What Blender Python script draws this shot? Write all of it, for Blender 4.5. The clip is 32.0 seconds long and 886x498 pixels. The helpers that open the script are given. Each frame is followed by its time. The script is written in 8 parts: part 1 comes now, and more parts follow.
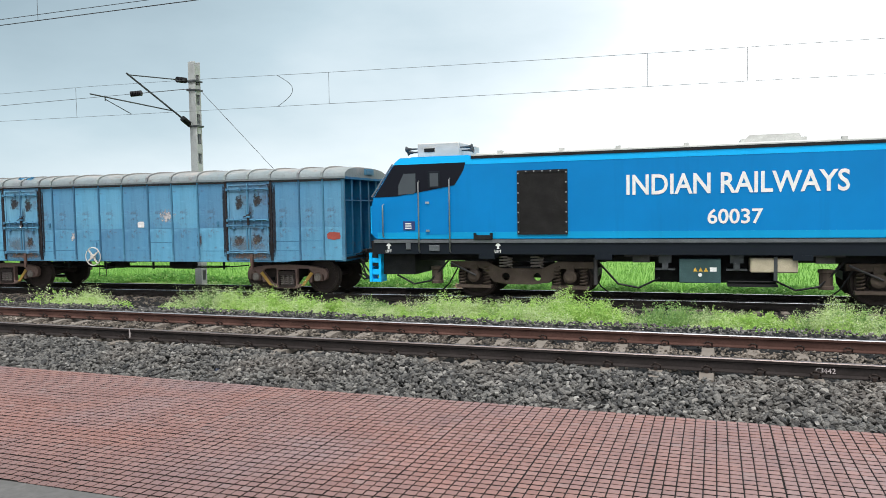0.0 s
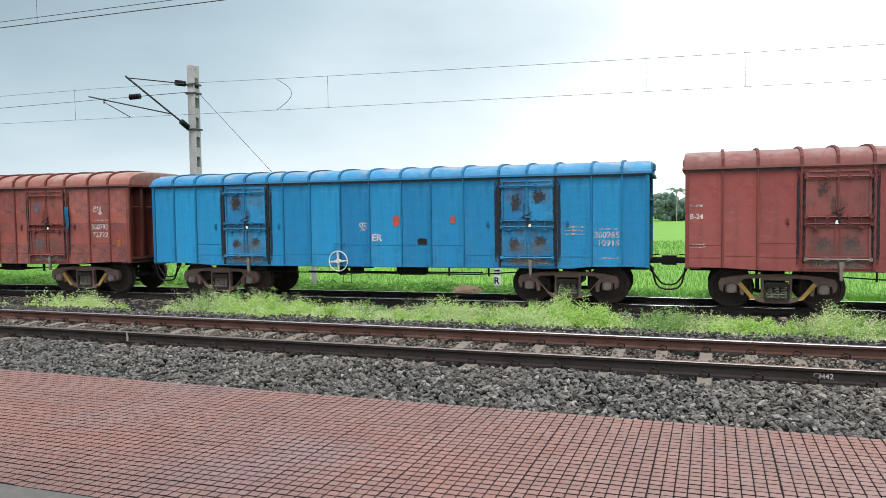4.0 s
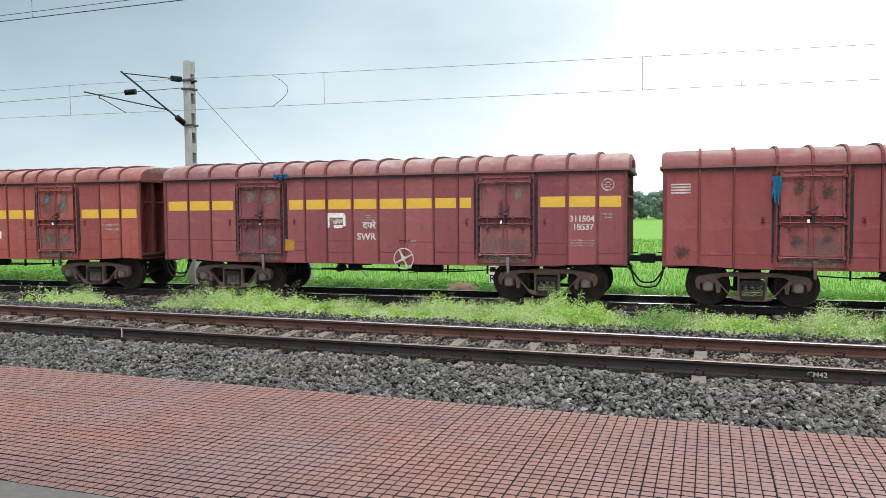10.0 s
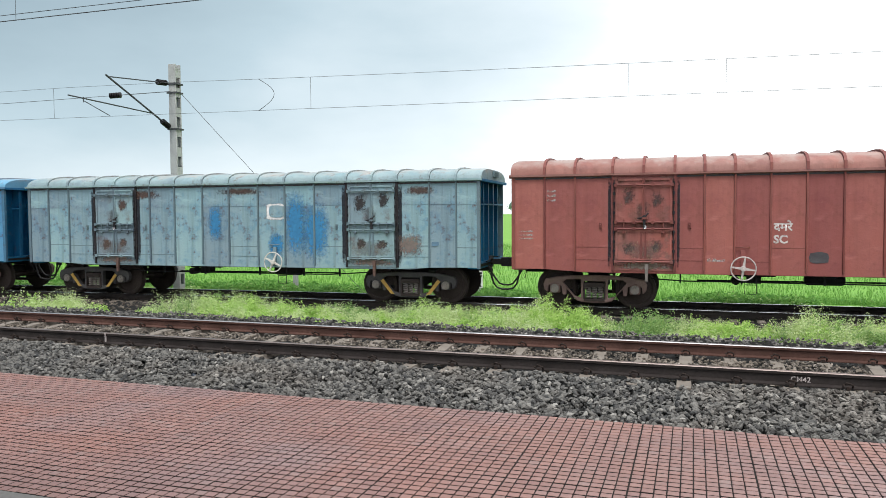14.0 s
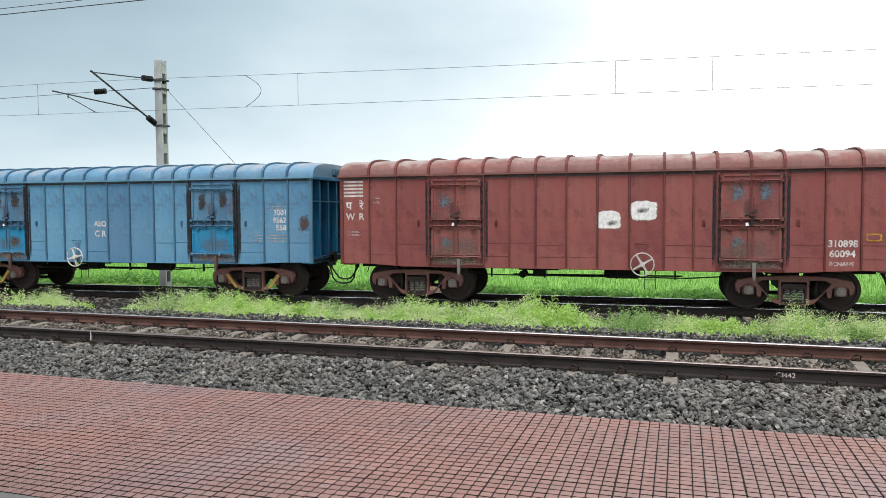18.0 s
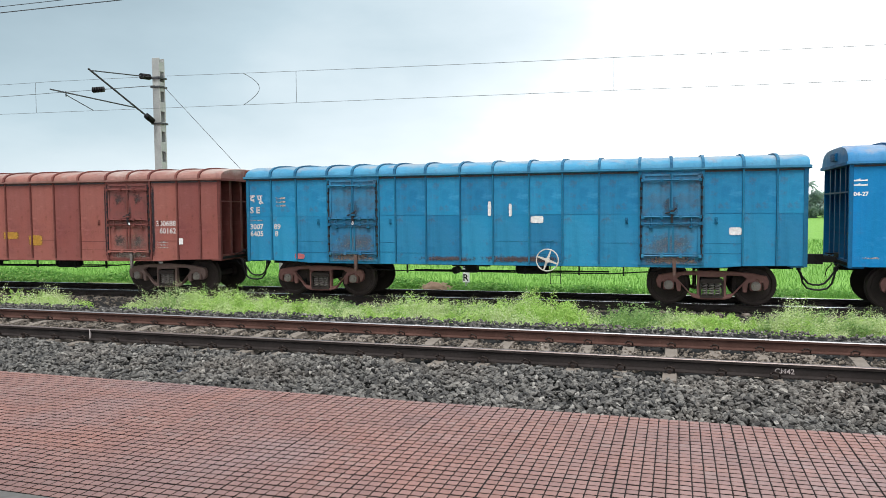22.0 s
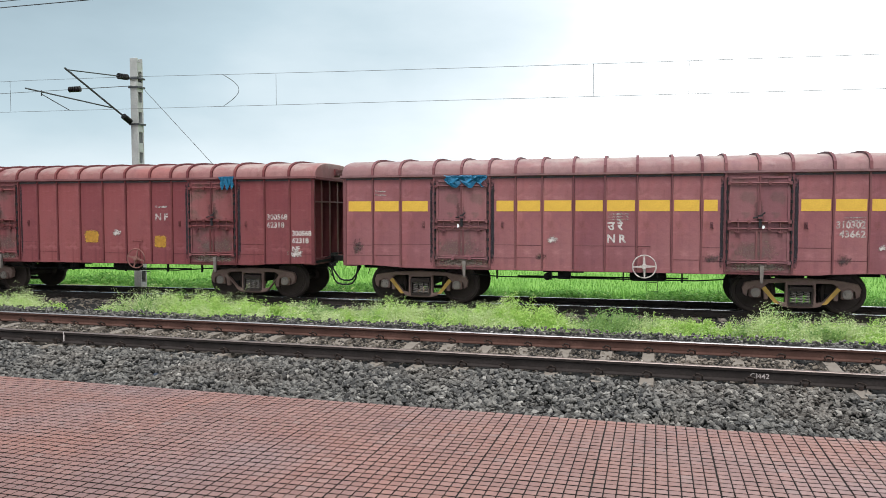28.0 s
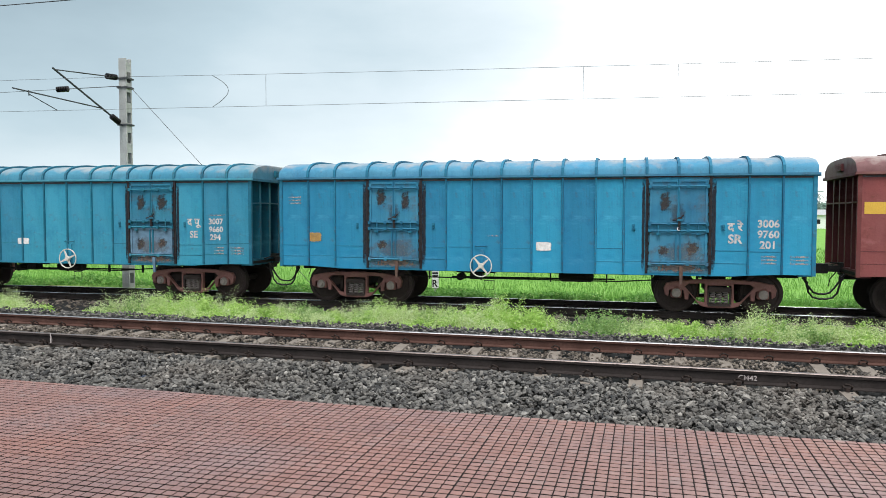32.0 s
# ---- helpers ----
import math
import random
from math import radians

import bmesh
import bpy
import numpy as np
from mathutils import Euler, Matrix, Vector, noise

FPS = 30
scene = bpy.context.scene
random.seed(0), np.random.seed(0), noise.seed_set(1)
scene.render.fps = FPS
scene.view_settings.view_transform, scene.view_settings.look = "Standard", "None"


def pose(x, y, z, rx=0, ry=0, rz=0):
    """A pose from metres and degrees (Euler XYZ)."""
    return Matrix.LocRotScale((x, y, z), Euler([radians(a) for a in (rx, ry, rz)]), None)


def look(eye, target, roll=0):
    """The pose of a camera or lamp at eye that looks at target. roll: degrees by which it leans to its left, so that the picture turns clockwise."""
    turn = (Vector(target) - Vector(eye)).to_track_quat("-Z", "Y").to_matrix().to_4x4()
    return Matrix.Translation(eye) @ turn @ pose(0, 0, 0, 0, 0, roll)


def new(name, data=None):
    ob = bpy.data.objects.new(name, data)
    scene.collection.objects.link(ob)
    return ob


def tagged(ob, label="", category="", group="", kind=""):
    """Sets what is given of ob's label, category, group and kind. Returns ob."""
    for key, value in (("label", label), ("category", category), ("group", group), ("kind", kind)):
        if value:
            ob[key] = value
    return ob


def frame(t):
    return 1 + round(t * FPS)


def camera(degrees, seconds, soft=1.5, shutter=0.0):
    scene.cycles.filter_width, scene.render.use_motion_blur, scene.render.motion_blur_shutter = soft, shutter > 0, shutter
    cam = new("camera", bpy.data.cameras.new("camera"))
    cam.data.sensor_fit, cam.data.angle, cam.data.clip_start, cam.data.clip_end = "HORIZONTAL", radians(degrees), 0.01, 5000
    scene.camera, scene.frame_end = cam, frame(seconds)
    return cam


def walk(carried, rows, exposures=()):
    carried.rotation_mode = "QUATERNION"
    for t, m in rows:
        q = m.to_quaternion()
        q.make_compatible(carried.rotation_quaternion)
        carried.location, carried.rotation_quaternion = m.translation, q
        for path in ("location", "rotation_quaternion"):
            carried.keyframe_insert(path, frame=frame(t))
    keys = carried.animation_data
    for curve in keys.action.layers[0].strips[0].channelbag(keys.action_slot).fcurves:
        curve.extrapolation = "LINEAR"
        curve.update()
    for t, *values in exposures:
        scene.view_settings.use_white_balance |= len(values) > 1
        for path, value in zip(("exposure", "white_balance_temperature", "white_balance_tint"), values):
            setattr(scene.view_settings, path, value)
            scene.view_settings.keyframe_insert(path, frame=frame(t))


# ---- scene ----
# ---- camera and its walk ----
EYE = (0.0, -10.003, 2.440)
cam = camera(61.27, 32.0, 0.5)

# seconds, yaw to the left of the track's normal, pitch, roll (degrees)
TURN = (
    (0, 20.003, -3.182, -0.990), (0.5, 20.190, -3.178, -0.947), (1, 20.441, -3.153, -0.879), (1.5, 20.481, -3.164, -0.886),
    (2, 20.471, -3.190, -0.873), (2.5, 20.324, -2.986, -0.831), (3, 20.018, -2.885, -0.795), (3.5, 19.893, -2.885, -0.816),
    (5.5, 19.810, -2.810, -0.701), (6, 19.848, -2.901, -0.780), (6.5, 19.905, -2.853, -0.778), (7, 19.858, -2.773, -0.654),
    (7.5, 19.716, -2.714, -0.574), (8, 19.653, -2.650, -0.573), (8.5, 19.660, -2.642, -0.520), (9, 19.645, -2.783, -0.578),
    (9.5, 19.616, -3.051, -0.540), (10, 19.545, -3.087, -0.514), (10.5, 19.565, -3.124, -0.513), (11, 19.648, -3.204, -0.417),
    (11.5, 19.597, -3.023, -0.244), (12, 19.528, -2.825, -0.215), (12.5, 19.498, -2.813, -0.338), (13, 19.415, -2.788, -0.297),
    (13.5, 19.086, -2.786, -0.312), (14, 18.508, -2.712, -0.352), (14.5, 18.301, -2.690, -0.326), (16.5, 17.931, -2.831, -0.542),
    (17, 17.880, -2.819, -0.447), (17.5, 17.749, -2.782, -0.321), (18, 17.577, -2.940, -0.339), (18.5, 17.580, -2.988, -0.376),
    (19, 17.606, -2.974, -0.438), (19.5, 17.596, -3.018, -0.477), (20, 17.556, -3.026, -0.326), (20.5, 17.532, -3.003, -0.289),
    (21, 17.518, -3.078, -0.324), (21.5, 17.534, -3.225, -0.438), (22, 17.498, -3.144, -0.513), (22.5, 17.477, -3.093, -0.297),
    (23, 17.569, -2.995, -0.354), (23.5, 17.530, -2.958, -0.444), (24, 17.396, -2.973, -0.433), (24.5, 17.323, -2.966, -0.294),
    (25, 17.270, -2.976, -0.195), (25.5, 17.134, -2.938, -0.013), (27.5, 16.123, -2.983, -0.161), (28, 15.927, -2.852, -0.043),
    (28.5, 15.873, -2.691, 0.033), (29, 15.792, -2.614, 0.017), (29.5, 15.704, -2.704, -0.155), (30, 15.654, -2.810, -0.205),
    (30.5, 15.631, -2.737, -0.072), (31, 15.475, -2.734, 0.094), (31.5, 15.249, -2.712, 0.177), (32, 15.151, -2.718, 0.118),
)


def aim(yaw, pitch, roll):
    a, b = radians(yaw), radians(pitch)
    way = Vector((-math.sin(a) * math.cos(b), math.cos(a) * math.cos(b), math.sin(b)))
    return look(EYE, Vector(EYE) + way, roll)


walk(cam, [(t, aim(a, b, c)) for t, a, b, c in TURN])

# ---- world and sun ----
SUN_EL, SUN_AZ = radians(66), radians(178)
world = bpy.data.worlds.new("world")
scene.world = world
world.use_nodes = True
wn, wl = world.node_tree.nodes, world.node_tree.links
wn.clear()


def wnode(kind, **values):
    n = wn.new(kind)
    for k, v in values.items():
        n.inputs[k].default_value = v
    return n


w_out, w_bg = wnode("ShaderNodeOutputWorld"), wnode("ShaderNodeBackground")
w_sky = wnode("ShaderNodeTexSky")
w_sky.sky_type, w_sky.sun_disc, w_sky.sun_elevation, w_sky.sun_rotation = "NISHITA", False, SUN_EL, SUN_AZ
w_co = wnode("ShaderNodeTexCoord")
w_map = wnode("ShaderNodeMapping")
w_map.inputs["Scale"].default_value = (1.0, 1.0, 2.6)
w_n1 = wnode("ShaderNodeTexNoise", Scale=1.7, Detail=7.0, Roughness=0.5)
w_sep = wnode("ShaderNodeSeparateXYZ")
# an even grey cover in the west that darkens with height, thinning out to bright haze in the east


def wrange(socket, x0, x1, y0, y1):
    q = wn.new("ShaderNodeMapRange")
    for i, v in enumerate((x0, x1, y0, y1)):
        q.inputs[i + 1].default_value = v
    wl.new(socket, q.inputs[0])
    return q.outputs[0]


def wmath(op, u, v):
    q = wn.new("ShaderNodeMath")
    q.operation = op
    for i, k in enumerate((u, v)):
        if isinstance(k, float):
            q.inputs[i].default_value = k
        else:
            wl.new(k, q.inputs[i])
    return q.outputs[0]


w_x, w_z = w_sep.outputs["X"], w_sep.outputs["Z"]
w_low = wmath("ADD", wrange(w_x, -0.77, -0.31, 0.10, 0.0), wrange(w_x, -0.31, 0.15, 0.0, -0.35))
w_bank = wmath("MULTIPLY", wrange(w_x, -0.80, -0.30, 1.0, 0.15), wrange(w_z, 0.0, 0.30, 0.0, 0.30))
w_cover = wmath("ADD", wmath("ADD", w_low, w_bank), wmath("ADD", wmath("MULTIPLY", w_n1.outputs[0], 0.5), 0.33))
w_ramp = wn.new("ShaderNodeValToRGB")
r = w_ramp.color_ramp
r.elements[0].position, r.elements[0].color = 0.42, (1.35, 1.40, 1.42, 1)
r.elements[1].position, r.elements[1].color = 0.98, (0.27, 0.37, 0.43, 1)
e = r.elements.new(0.58)
e.color = (0.84, 0.93, 0.98, 1)
e = r.elements.new(0.76)
e.color = (0.50, 0.63, 0.70, 1)
w_scale = wn.new("ShaderNodeVectorMath")
w_scale.operation = "SCALE"
w_scale.inputs["Scale"].default_value = 0.10
w_mix = wn.new("ShaderNodeMix")
w_mix.data_type = "RGBA"
w_mix.inputs[0].default_value = 0.94
wl.new(w_co.outputs["Generated"], w_map.inputs["Vector"])
wl.new(w_map.outputs[0], w_n1.inputs["Vector"])
wl.new(w_co.outputs["Generated"], w_sep.inputs[0])
wl.new(w_cover, w_ramp.inputs[0])
wl.new(w_sky.outputs[0], w_scale.inputs[0])
wl.new(w_scale.outputs[0], w_mix.inputs[6])
wl.new(w_ramp.outputs[0], w_mix.inputs[7])
wl.new(w_mix.outputs[2], w_bg.inputs["Color"])
wl.new(w_bg.outputs[0], w_out.inputs[0])

sun_data = bpy.data.lights.new("sun", "SUN")
sun_data.energy, sun_data.angle, sun_data.color = 3.7, radians(26), (1.0, 0.98, 0.95)
sun = new("sun", sun_data)
sun.rotation_euler = (radians(90) - SUN_EL, 0, radians(2))
scene.view_settings.exposure = 0.2

# ---- materials ----


class Shade:
    """A small builder for one procedural node material."""

    def __init__(self, name):
        self.m = bpy.data.materials.new(name)
        self.m.use_nodes = True
        self.n, self.l = self.m.node_tree.nodes, self.m.node_tree.links
        self.b = self.n["Principled BSDF"]
        self.co = self.n.new("ShaderNodeTexCoord").outputs["Object"]

    def at(self, scale=(1, 1, 1), source=None):
        q = self.n.new("ShaderNodeMapping")
        q.inputs["Scale"].default_value = scale
        self.l.new(source or self.co, q.inputs[0])
        return q.outputs[0]

    def noise(self, scale, detail=4.0, rough=0.55, co=None):
        q = self.n.new("ShaderNodeTexNoise")
        q.inputs["Scale"].default_value, q.inputs["Detail"].default_value, q.inputs["Roughness"].default_value = scale, detail, rough
        self.l.new(co or self.co, q.inputs["Vector"])
        return q.outputs[0]

    def ramp(self, f, lo, hi):
        q = self.n.new("ShaderNodeMapRange")
        q.inputs[1].default_value, q.inputs[2].default_value = lo, hi
        self.l.new(f, q.inputs[0])
        return q.outputs[0]

    def math(self, op, a, b):
        q = self.n.new("ShaderNodeMath")
        q.operation = op
        for i, v in enumerate((a, b)):
            if isinstance(v, (int, float)):
                q.inputs[i].default_value = v
            else:
                self.l.new(v, q.inputs[i])
        return q.outputs[0]

    def mix(self, f, a, b, kind="MIX"):
        q = self.n.new("ShaderNodeMix")
        q.data_type, q.blend_type = "RGBA", kind
        for i, v in ((0, f), (6, a), (7, b)):
            if isinstance(v, (int, float)):
                q.inputs[i].default_value = v
            elif isinstance(v, tuple):
                q.inputs[i].default_value = (*v, 1)
            else:
                self.l.new(v, q.inputs[i])
        return q.outputs[2]

    def island(self):
        return self.n.new("ShaderNodeNewGeometry").outputs["Random Per Island"]

    def each(self):
        return self.n.new("ShaderNodeObjectInfo").outputs["Random"]

    def done(self, colour, rough=0.6, metal=0.0, bump=None, strength=0.3, dist=0.01, spec=0.5):
        for key, v in (("Base Color", colour), ("Roughness", rough), ("Metallic", metal)):
            if isinstance(v, tuple):
                self.b.inputs[key].default_value = (*v, 1)
            elif isinstance(v, (int, float)):
                self.b.inputs[key].default_value = v
            else:
                self.l.new(v, self.b.inputs[key])
        self.b.inputs["Specular IOR Level"].default_value = spec
        if bump is not None:
            q = self.n.new("ShaderNodeBump")
            q.inputs["Strength"].default_value, q.inputs["Distance"].default_value = strength, dist
            self.l.new(bump, q.inputs["Height"])
            self.l.new(q.outputs[0], self.b.inputs["Normal"])
        return self.m


def plain(name, colour, rough=0.6, metal=0.0, vary=0.25, scale=3.0, bump=0.15):
    """A paint, metal or rubber with stains at two scales."""
    s = Shade(name)
    big, fine = s.noise(scale), s.noise(scale * 14, 3)
    dark = tuple(c * (1 - vary) for c in colour)
    light = tuple(min(1, c * (1 + vary) + 0.01) for c in colour)
    c = s.mix(s.ramp(big, 0.3, 0.7), dark, light)
    c = s.mix(s.ramp(fine, 0.35, 0.75), c, tuple(v * 0.8 for v in colour))
    return s.done(c, rough, metal, fine, bump, 0.004, 0.5 if max(colour) > 0.12 else 0.22)


def wagon_paint(name, colour, rust=0.3, fade=0.3, streak=0.3, alt=None, alt_amount=0.0, crest=0.0):
    """Old gloss paint on steel: faded areas, streaks that run down, rust spots and dust."""
    s = Shade(name)
    shift = s.n.new("ShaderNodeVectorMath")
    shift.operation = "ADD"
    s.l.new(s.co, shift.inputs[0])
    seed = sum(ord(c) for c in name) * 1.37
    shift.inputs[1].default_value = (seed, seed * 0.3, seed * 0.7)
    co = shift.outputs[0]
    big = s.noise(0.55, 4, 0.55, co)
    mid = s.noise(2.3, 5, 0.62, co)
    run = s.noise(1.0, 4, 0.6, s.at((5.5, 5.5, 0.35), co))
    spot = s.noise(7.0, 6, 0.7, co)
    fine = s.noise(45, 3, 0.6, co)
    faded = tuple(0.86 * c + 0.14 * (0.35 * sum(colour) / 3 + 0.22) for c in colour)
    dark = tuple(c * 0.50 for c in colour)
    tint = (colour[0] * 1.10, colour[1] * 0.96, colour[2] * 0.92) if colour[0] > colour[2] else (colour[0] * 0.85, colour[1] * 0.97, colour[2] * 1.04)
    base = s.mix(s.ramp(s.noise(0.8, 4, 0.6, s.at((1, 1, 0.6), co)), 0.40, 0.62), colour, tint)
    c = s.mix(s.math("MULTIPLY", s.ramp(big, 0.38, 0.68), fade), base, faded)
    if alt:
        c = s.mix(s.math("MULTIPLY", s.ramp(mid, 0.50, 0.58), alt_amount), c, alt)
    thin = s.noise(1.0, 3, 0.6, s.at((26, 26, 0.6), co))
    scuff = s.noise(1.0, 5, 0.65, s.at((1.6, 1.6, 4.5), co))
    wide = s.noise(0.9, 2, 0.5, s.at((1, 1, 0.15), co))
    c = s.mix(s.math("MULTIPLY", s.ramp(wide, 0.42, 0.62), 0.35), c, tuple(v * 0.72 for v in colour))
    c = s.mix(s.math("MULTIPLY", s.ramp(s.noise(1.5, 6, 0.72, co), 0.52, 0.66), 0.5), c, tuple(v * q for v, q in zip(colour, (0.66, 0.62, 0.74))))
    c = s.mix(s.math("MULTIPLY", s.ramp(run, 0.50, 0.74), streak), c, dark)
    c = s.mix(s.math("MULTIPLY", s.ramp(s.math("MULTIPLY", thin, s.math("ADD", mid, 0.5)), 0.60, 0.80), 0.35), c, tuple(v * 0.5 for v in colour))
    c = s.mix(s.math("MULTIPLY", s.ramp(scuff, 0.57, 0.70), 0.45), c, tuple(min(1.0, v * 1.25 + 0.035) for v in colour))
    c = s.mix(s.math("MULTIPLY", s.ramp(s.noise(22, 4, 0.7, co), 0.66, 0.74), 0.3 + rust), c, (0.045, 0.022, 0.016))
    c = s.mix(s.math("MULTIPLY", s.ramp(s.math("SUBTRACT", 1.0, run), 0.56, 0.78), streak * 0.6), c, faded)
    c = s.mix(s.math("MULTIPLY", s.ramp(s.math("MULTIPLY", spot, mid), 0.30, 0.40), rust), c, (0.085, 0.035, 0.022))
    c = s.mix(s.math("MULTIPLY", s.ramp(fine, 0.45, 0.8), 0.25), c, dark)
    c = s.mix(1.0, c, s.mix(s.each(), (0.86, 0.78, 0.83), (1.18, 1.17, 1.13)), "MULTIPLY")
    if crest:
        sep = s.n.new("ShaderNodeSeparateXYZ")
        s.l.new(s.co, sep.inputs[0])
        up = s.ramp(s.math("ADD", sep.outputs["Z"], s.math("MULTIPLY", s.math("SUBTRACT", mid, 0.5), 0.7)), crest, crest + 0.22)
        c = s.mix(s.math("MULTIPLY", up, s.math("ADD", 0.25, s.math("MULTIPLY", s.ramp(big, 0.35, 0.62), 0.5))), c, (0.36, 0.325, 0.30))
    rough = s.math("ADD", 0.42, s.math("MULTIPLY", mid, 0.35))
    h = s.math("ADD", s.math("MULTIPLY", mid, 1.0), s.math("MULTIPLY", fine, 0.08))
    return s.done(c, rough, 0.0, h, 0.55, 0.035, 0.16)


def smudge(name, colour, cover=1.9, top=0.9, ragged=5.0, square=3.0, rough=0.8):
    """A worn or smeared mark whose edge breaks up."""
    s = Shade(name)
    gen = s.n.new("ShaderNodeTexCoord").outputs["Generated"]
    sep = s.n.new("ShaderNodeSeparateXYZ")
    s.l.new(gen, sep.inputs[0])
    u = s.math("ABSOLUTE", s.math("MULTIPLY", s.math("SUBTRACT", sep.outputs["X"], 0.5), 2.0), 0.0)
    v = s.math("ABSOLUTE", s.math("MULTIPLY", s.math("SUBTRACT", sep.outputs["Z"], 0.5), 2.0), 0.0)
    far = s.math("ADD", s.math("POWER", u, square), s.math("POWER", v, square))
    edge = s.math("SUBTRACT", 1.0, s.math("POWER", far, 1.2 / square))
    n1, n2 = s.noise(11, 5, 0.65), s.noise(50, 3, 0.6)
    a = s.math("ADD", s.math("MULTIPLY", edge, cover), s.math("MULTIPLY", s.math("SUBTRACT", n1, 0.53), ragged))
    a = s.math("MULTIPLY", s.ramp(s.math("ADD", a, s.math("MULTIPLY", s.math("SUBTRACT", n2, 0.5), 0.9)), 0.10, 1.25), top)
    c = s.mix(s.ramp(n1, 0.3, 0.7), tuple(q * 0.75 for q in colour), tuple(min(1, q * 1.25) for q in colour))
    m = s.done(c, rough, 0.0, None, spec=0.25)
    s.l.new(a, s.b.inputs["Alpha"])
    return m


def faint(name, colour, keep):
    """Old lettering that has flaked off in places."""
    s = Shade(name)
    n1, n2 = s.noise(6, 4, 0.6), s.noise(60, 3, 0.6)
    a = s.ramp(s.math("ADD", s.math("MULTIPLY", n1, 0.9), s.math("MULTIPLY", n2, 0.6)), 0.80 - keep * 0.5, 1.15 - keep * 0.5)
    m = s.done(s.mix(n1, tuple(q * 0.8 for q in colour), colour), 0.8, 0, None, spec=0.25)
    s.l.new(s.math("MULTIPLY", a, 0.9), s.b.inputs["Alpha"])
    return m


def tile_mat():
    s = Shade("red platform tile")
    geo = s.n.new("ShaderNodeNewGeometry")
    s.co = geo.outputs["Position"]
    r1 = s.math("FRACT", s.math("ADD", geo.outputs["Random Per Island"], s.each()), 0.0)
    r2 = s.math("FRACT", s.math("MULTIPLY", r1, 17.3), 0.0)
    # tone of each cast slab of ten by ten tiles
    cell = s.n.new("ShaderNodeVectorMath")
    cell.operation = "FLOOR"
    s.l.new(s.at((1 / 0.939, 1 / 0.939, 0.0)), cell.inputs[0])
    wh = s.n.new("ShaderNodeTexWhiteNoise")
    wh.noise_dimensions = "2D"
    s.l.new(cell.outputs[0], wh.inputs[0])
    big, mid, fine = s.noise(0.35, 4), s.noise(2.2, 5, 0.6), s.noise(70, 4, 0.7)
    c = s.mix(r1, (0.162, 0.077, 0.063), (0.232, 0.120, 0.100))
    c = s.mix(s.math("MULTIPLY", wh.outputs["Value"], 0.45), c, (0.160, 0.104, 0.099))
    c = s.mix(s.math("MULTIPLY", s.ramp(r2, 0.90, 1.0), 0.45), c, (0.20, 0.16, 0.15))
    c = s.mix(s.math("MULTIPLY", s.ramp(big, 0.45, 0.60), 0.60), c, (0.178, 0.124, 0.126))
    c = s.mix(s.math("MULTIPLY", s.ramp(s.noise(1.1, 5, 0.65), 0.50, 0.66), 0.5), c, (0.125, 0.078, 0.078))
    c = s.mix(s.math("MULTIPLY", s.ramp(s.noise(0.7, 4, 0.6, s.at((0.5, 2.0, 1))), 0.46, 0.62), 0.55), c, (0.205, 0.090, 0.067))
    c = s.mix(s.math("MULTIPLY", s.ramp(mid, 0.5, 0.72), 0.45), c, (0.165, 0.086, 0.078))
    c = s.mix(s.math("MULTIPLY", s.ramp(s.noise(9, 5, 0.7), 0.66, 0.74), 0.6), c, (0.07, 0.05, 0.05))
    sep = s.n.new("ShaderNodeSeparateXYZ")
    s.l.new(s.co, sep.inputs[0])
    damp = s.ramp(s.math("ADD", s.math("MULTIPLY", sep.outputs["Y"], -1.0), s.math("MULTIPLY", s.noise(1.4, 5, 0.65), 1.8)), 5.6, 6.7)
    c = s.mix(s.math("MULTIPLY", damp, 0.55), c, (0.105, 0.062, 0.058))
    c = s.mix(s.math("MULTIPLY", s.ramp(fine, 0.4, 0.75), 0.35), c, (0.135, 0.066, 0.057))
    return s.done(c, s.math("ADD", 0.30, s.math("MULTIPLY", mid, 0.36)), 0.0, fine, 0.35, 0.004)


def stone_mat(name, tones, dust):
    s = Shade(name)
    r1 = s.island()
    r2 = s.math("FRACT", s.math("MULTIPLY", r1, 23.7), 0.0)
    fine, big = s.noise(55, 4, 0.7), s.noise(0.8, 3)
    c = s.mix(r1, tones[0], tones[1])
    c = s.mix(s.ramp(r2, 0.88, 1.0), c, tones[2])
    c = s.mix(s.math("MULTIPLY", s.ramp(big, 0.5, 0.75), dust), c, (0.20, 0.155, 0.12))
    c = s.mix(s.math("MULTIPLY", s.ramp(fine, 0.4, 0.8), 0.35), c, (0.06, 0.058, 0.057))
    return s.done(c, 0.72, 0.0, s.math("ADD", fine, s.noise(22, 3, 0.6)), 0.8, 0.012, 0.4)


def leaf_mat(name, a, b, tip, tip_from=0.93):
    s = Shade(name)
    r1 = s.island()
    r2 = s.math("FRACT", s.math("MULTIPLY", r1, 31.7), 0.0)
    c = s.mix(r1, a, b)
    c = s.mix(s.ramp(r2, tip_from, 1.0), c, tip)
    m = s.done(c, 0.6, 0.0, None, spec=0.25)
    tr = s.n.new("ShaderNodeBsdfTranslucent")
    s.l.new(c, tr.inputs["Color"])
    mx = s.n.new("ShaderNodeMixShader")
    mx.inputs[0].default_value = 0.5
    s.l.new(s.b.outputs[0], mx.inputs[1])
    s.l.new(tr.outputs[0], mx.inputs[2])
    s.l.new(mx.outputs[0], s.n["Material Output"].inputs[0])
    return m


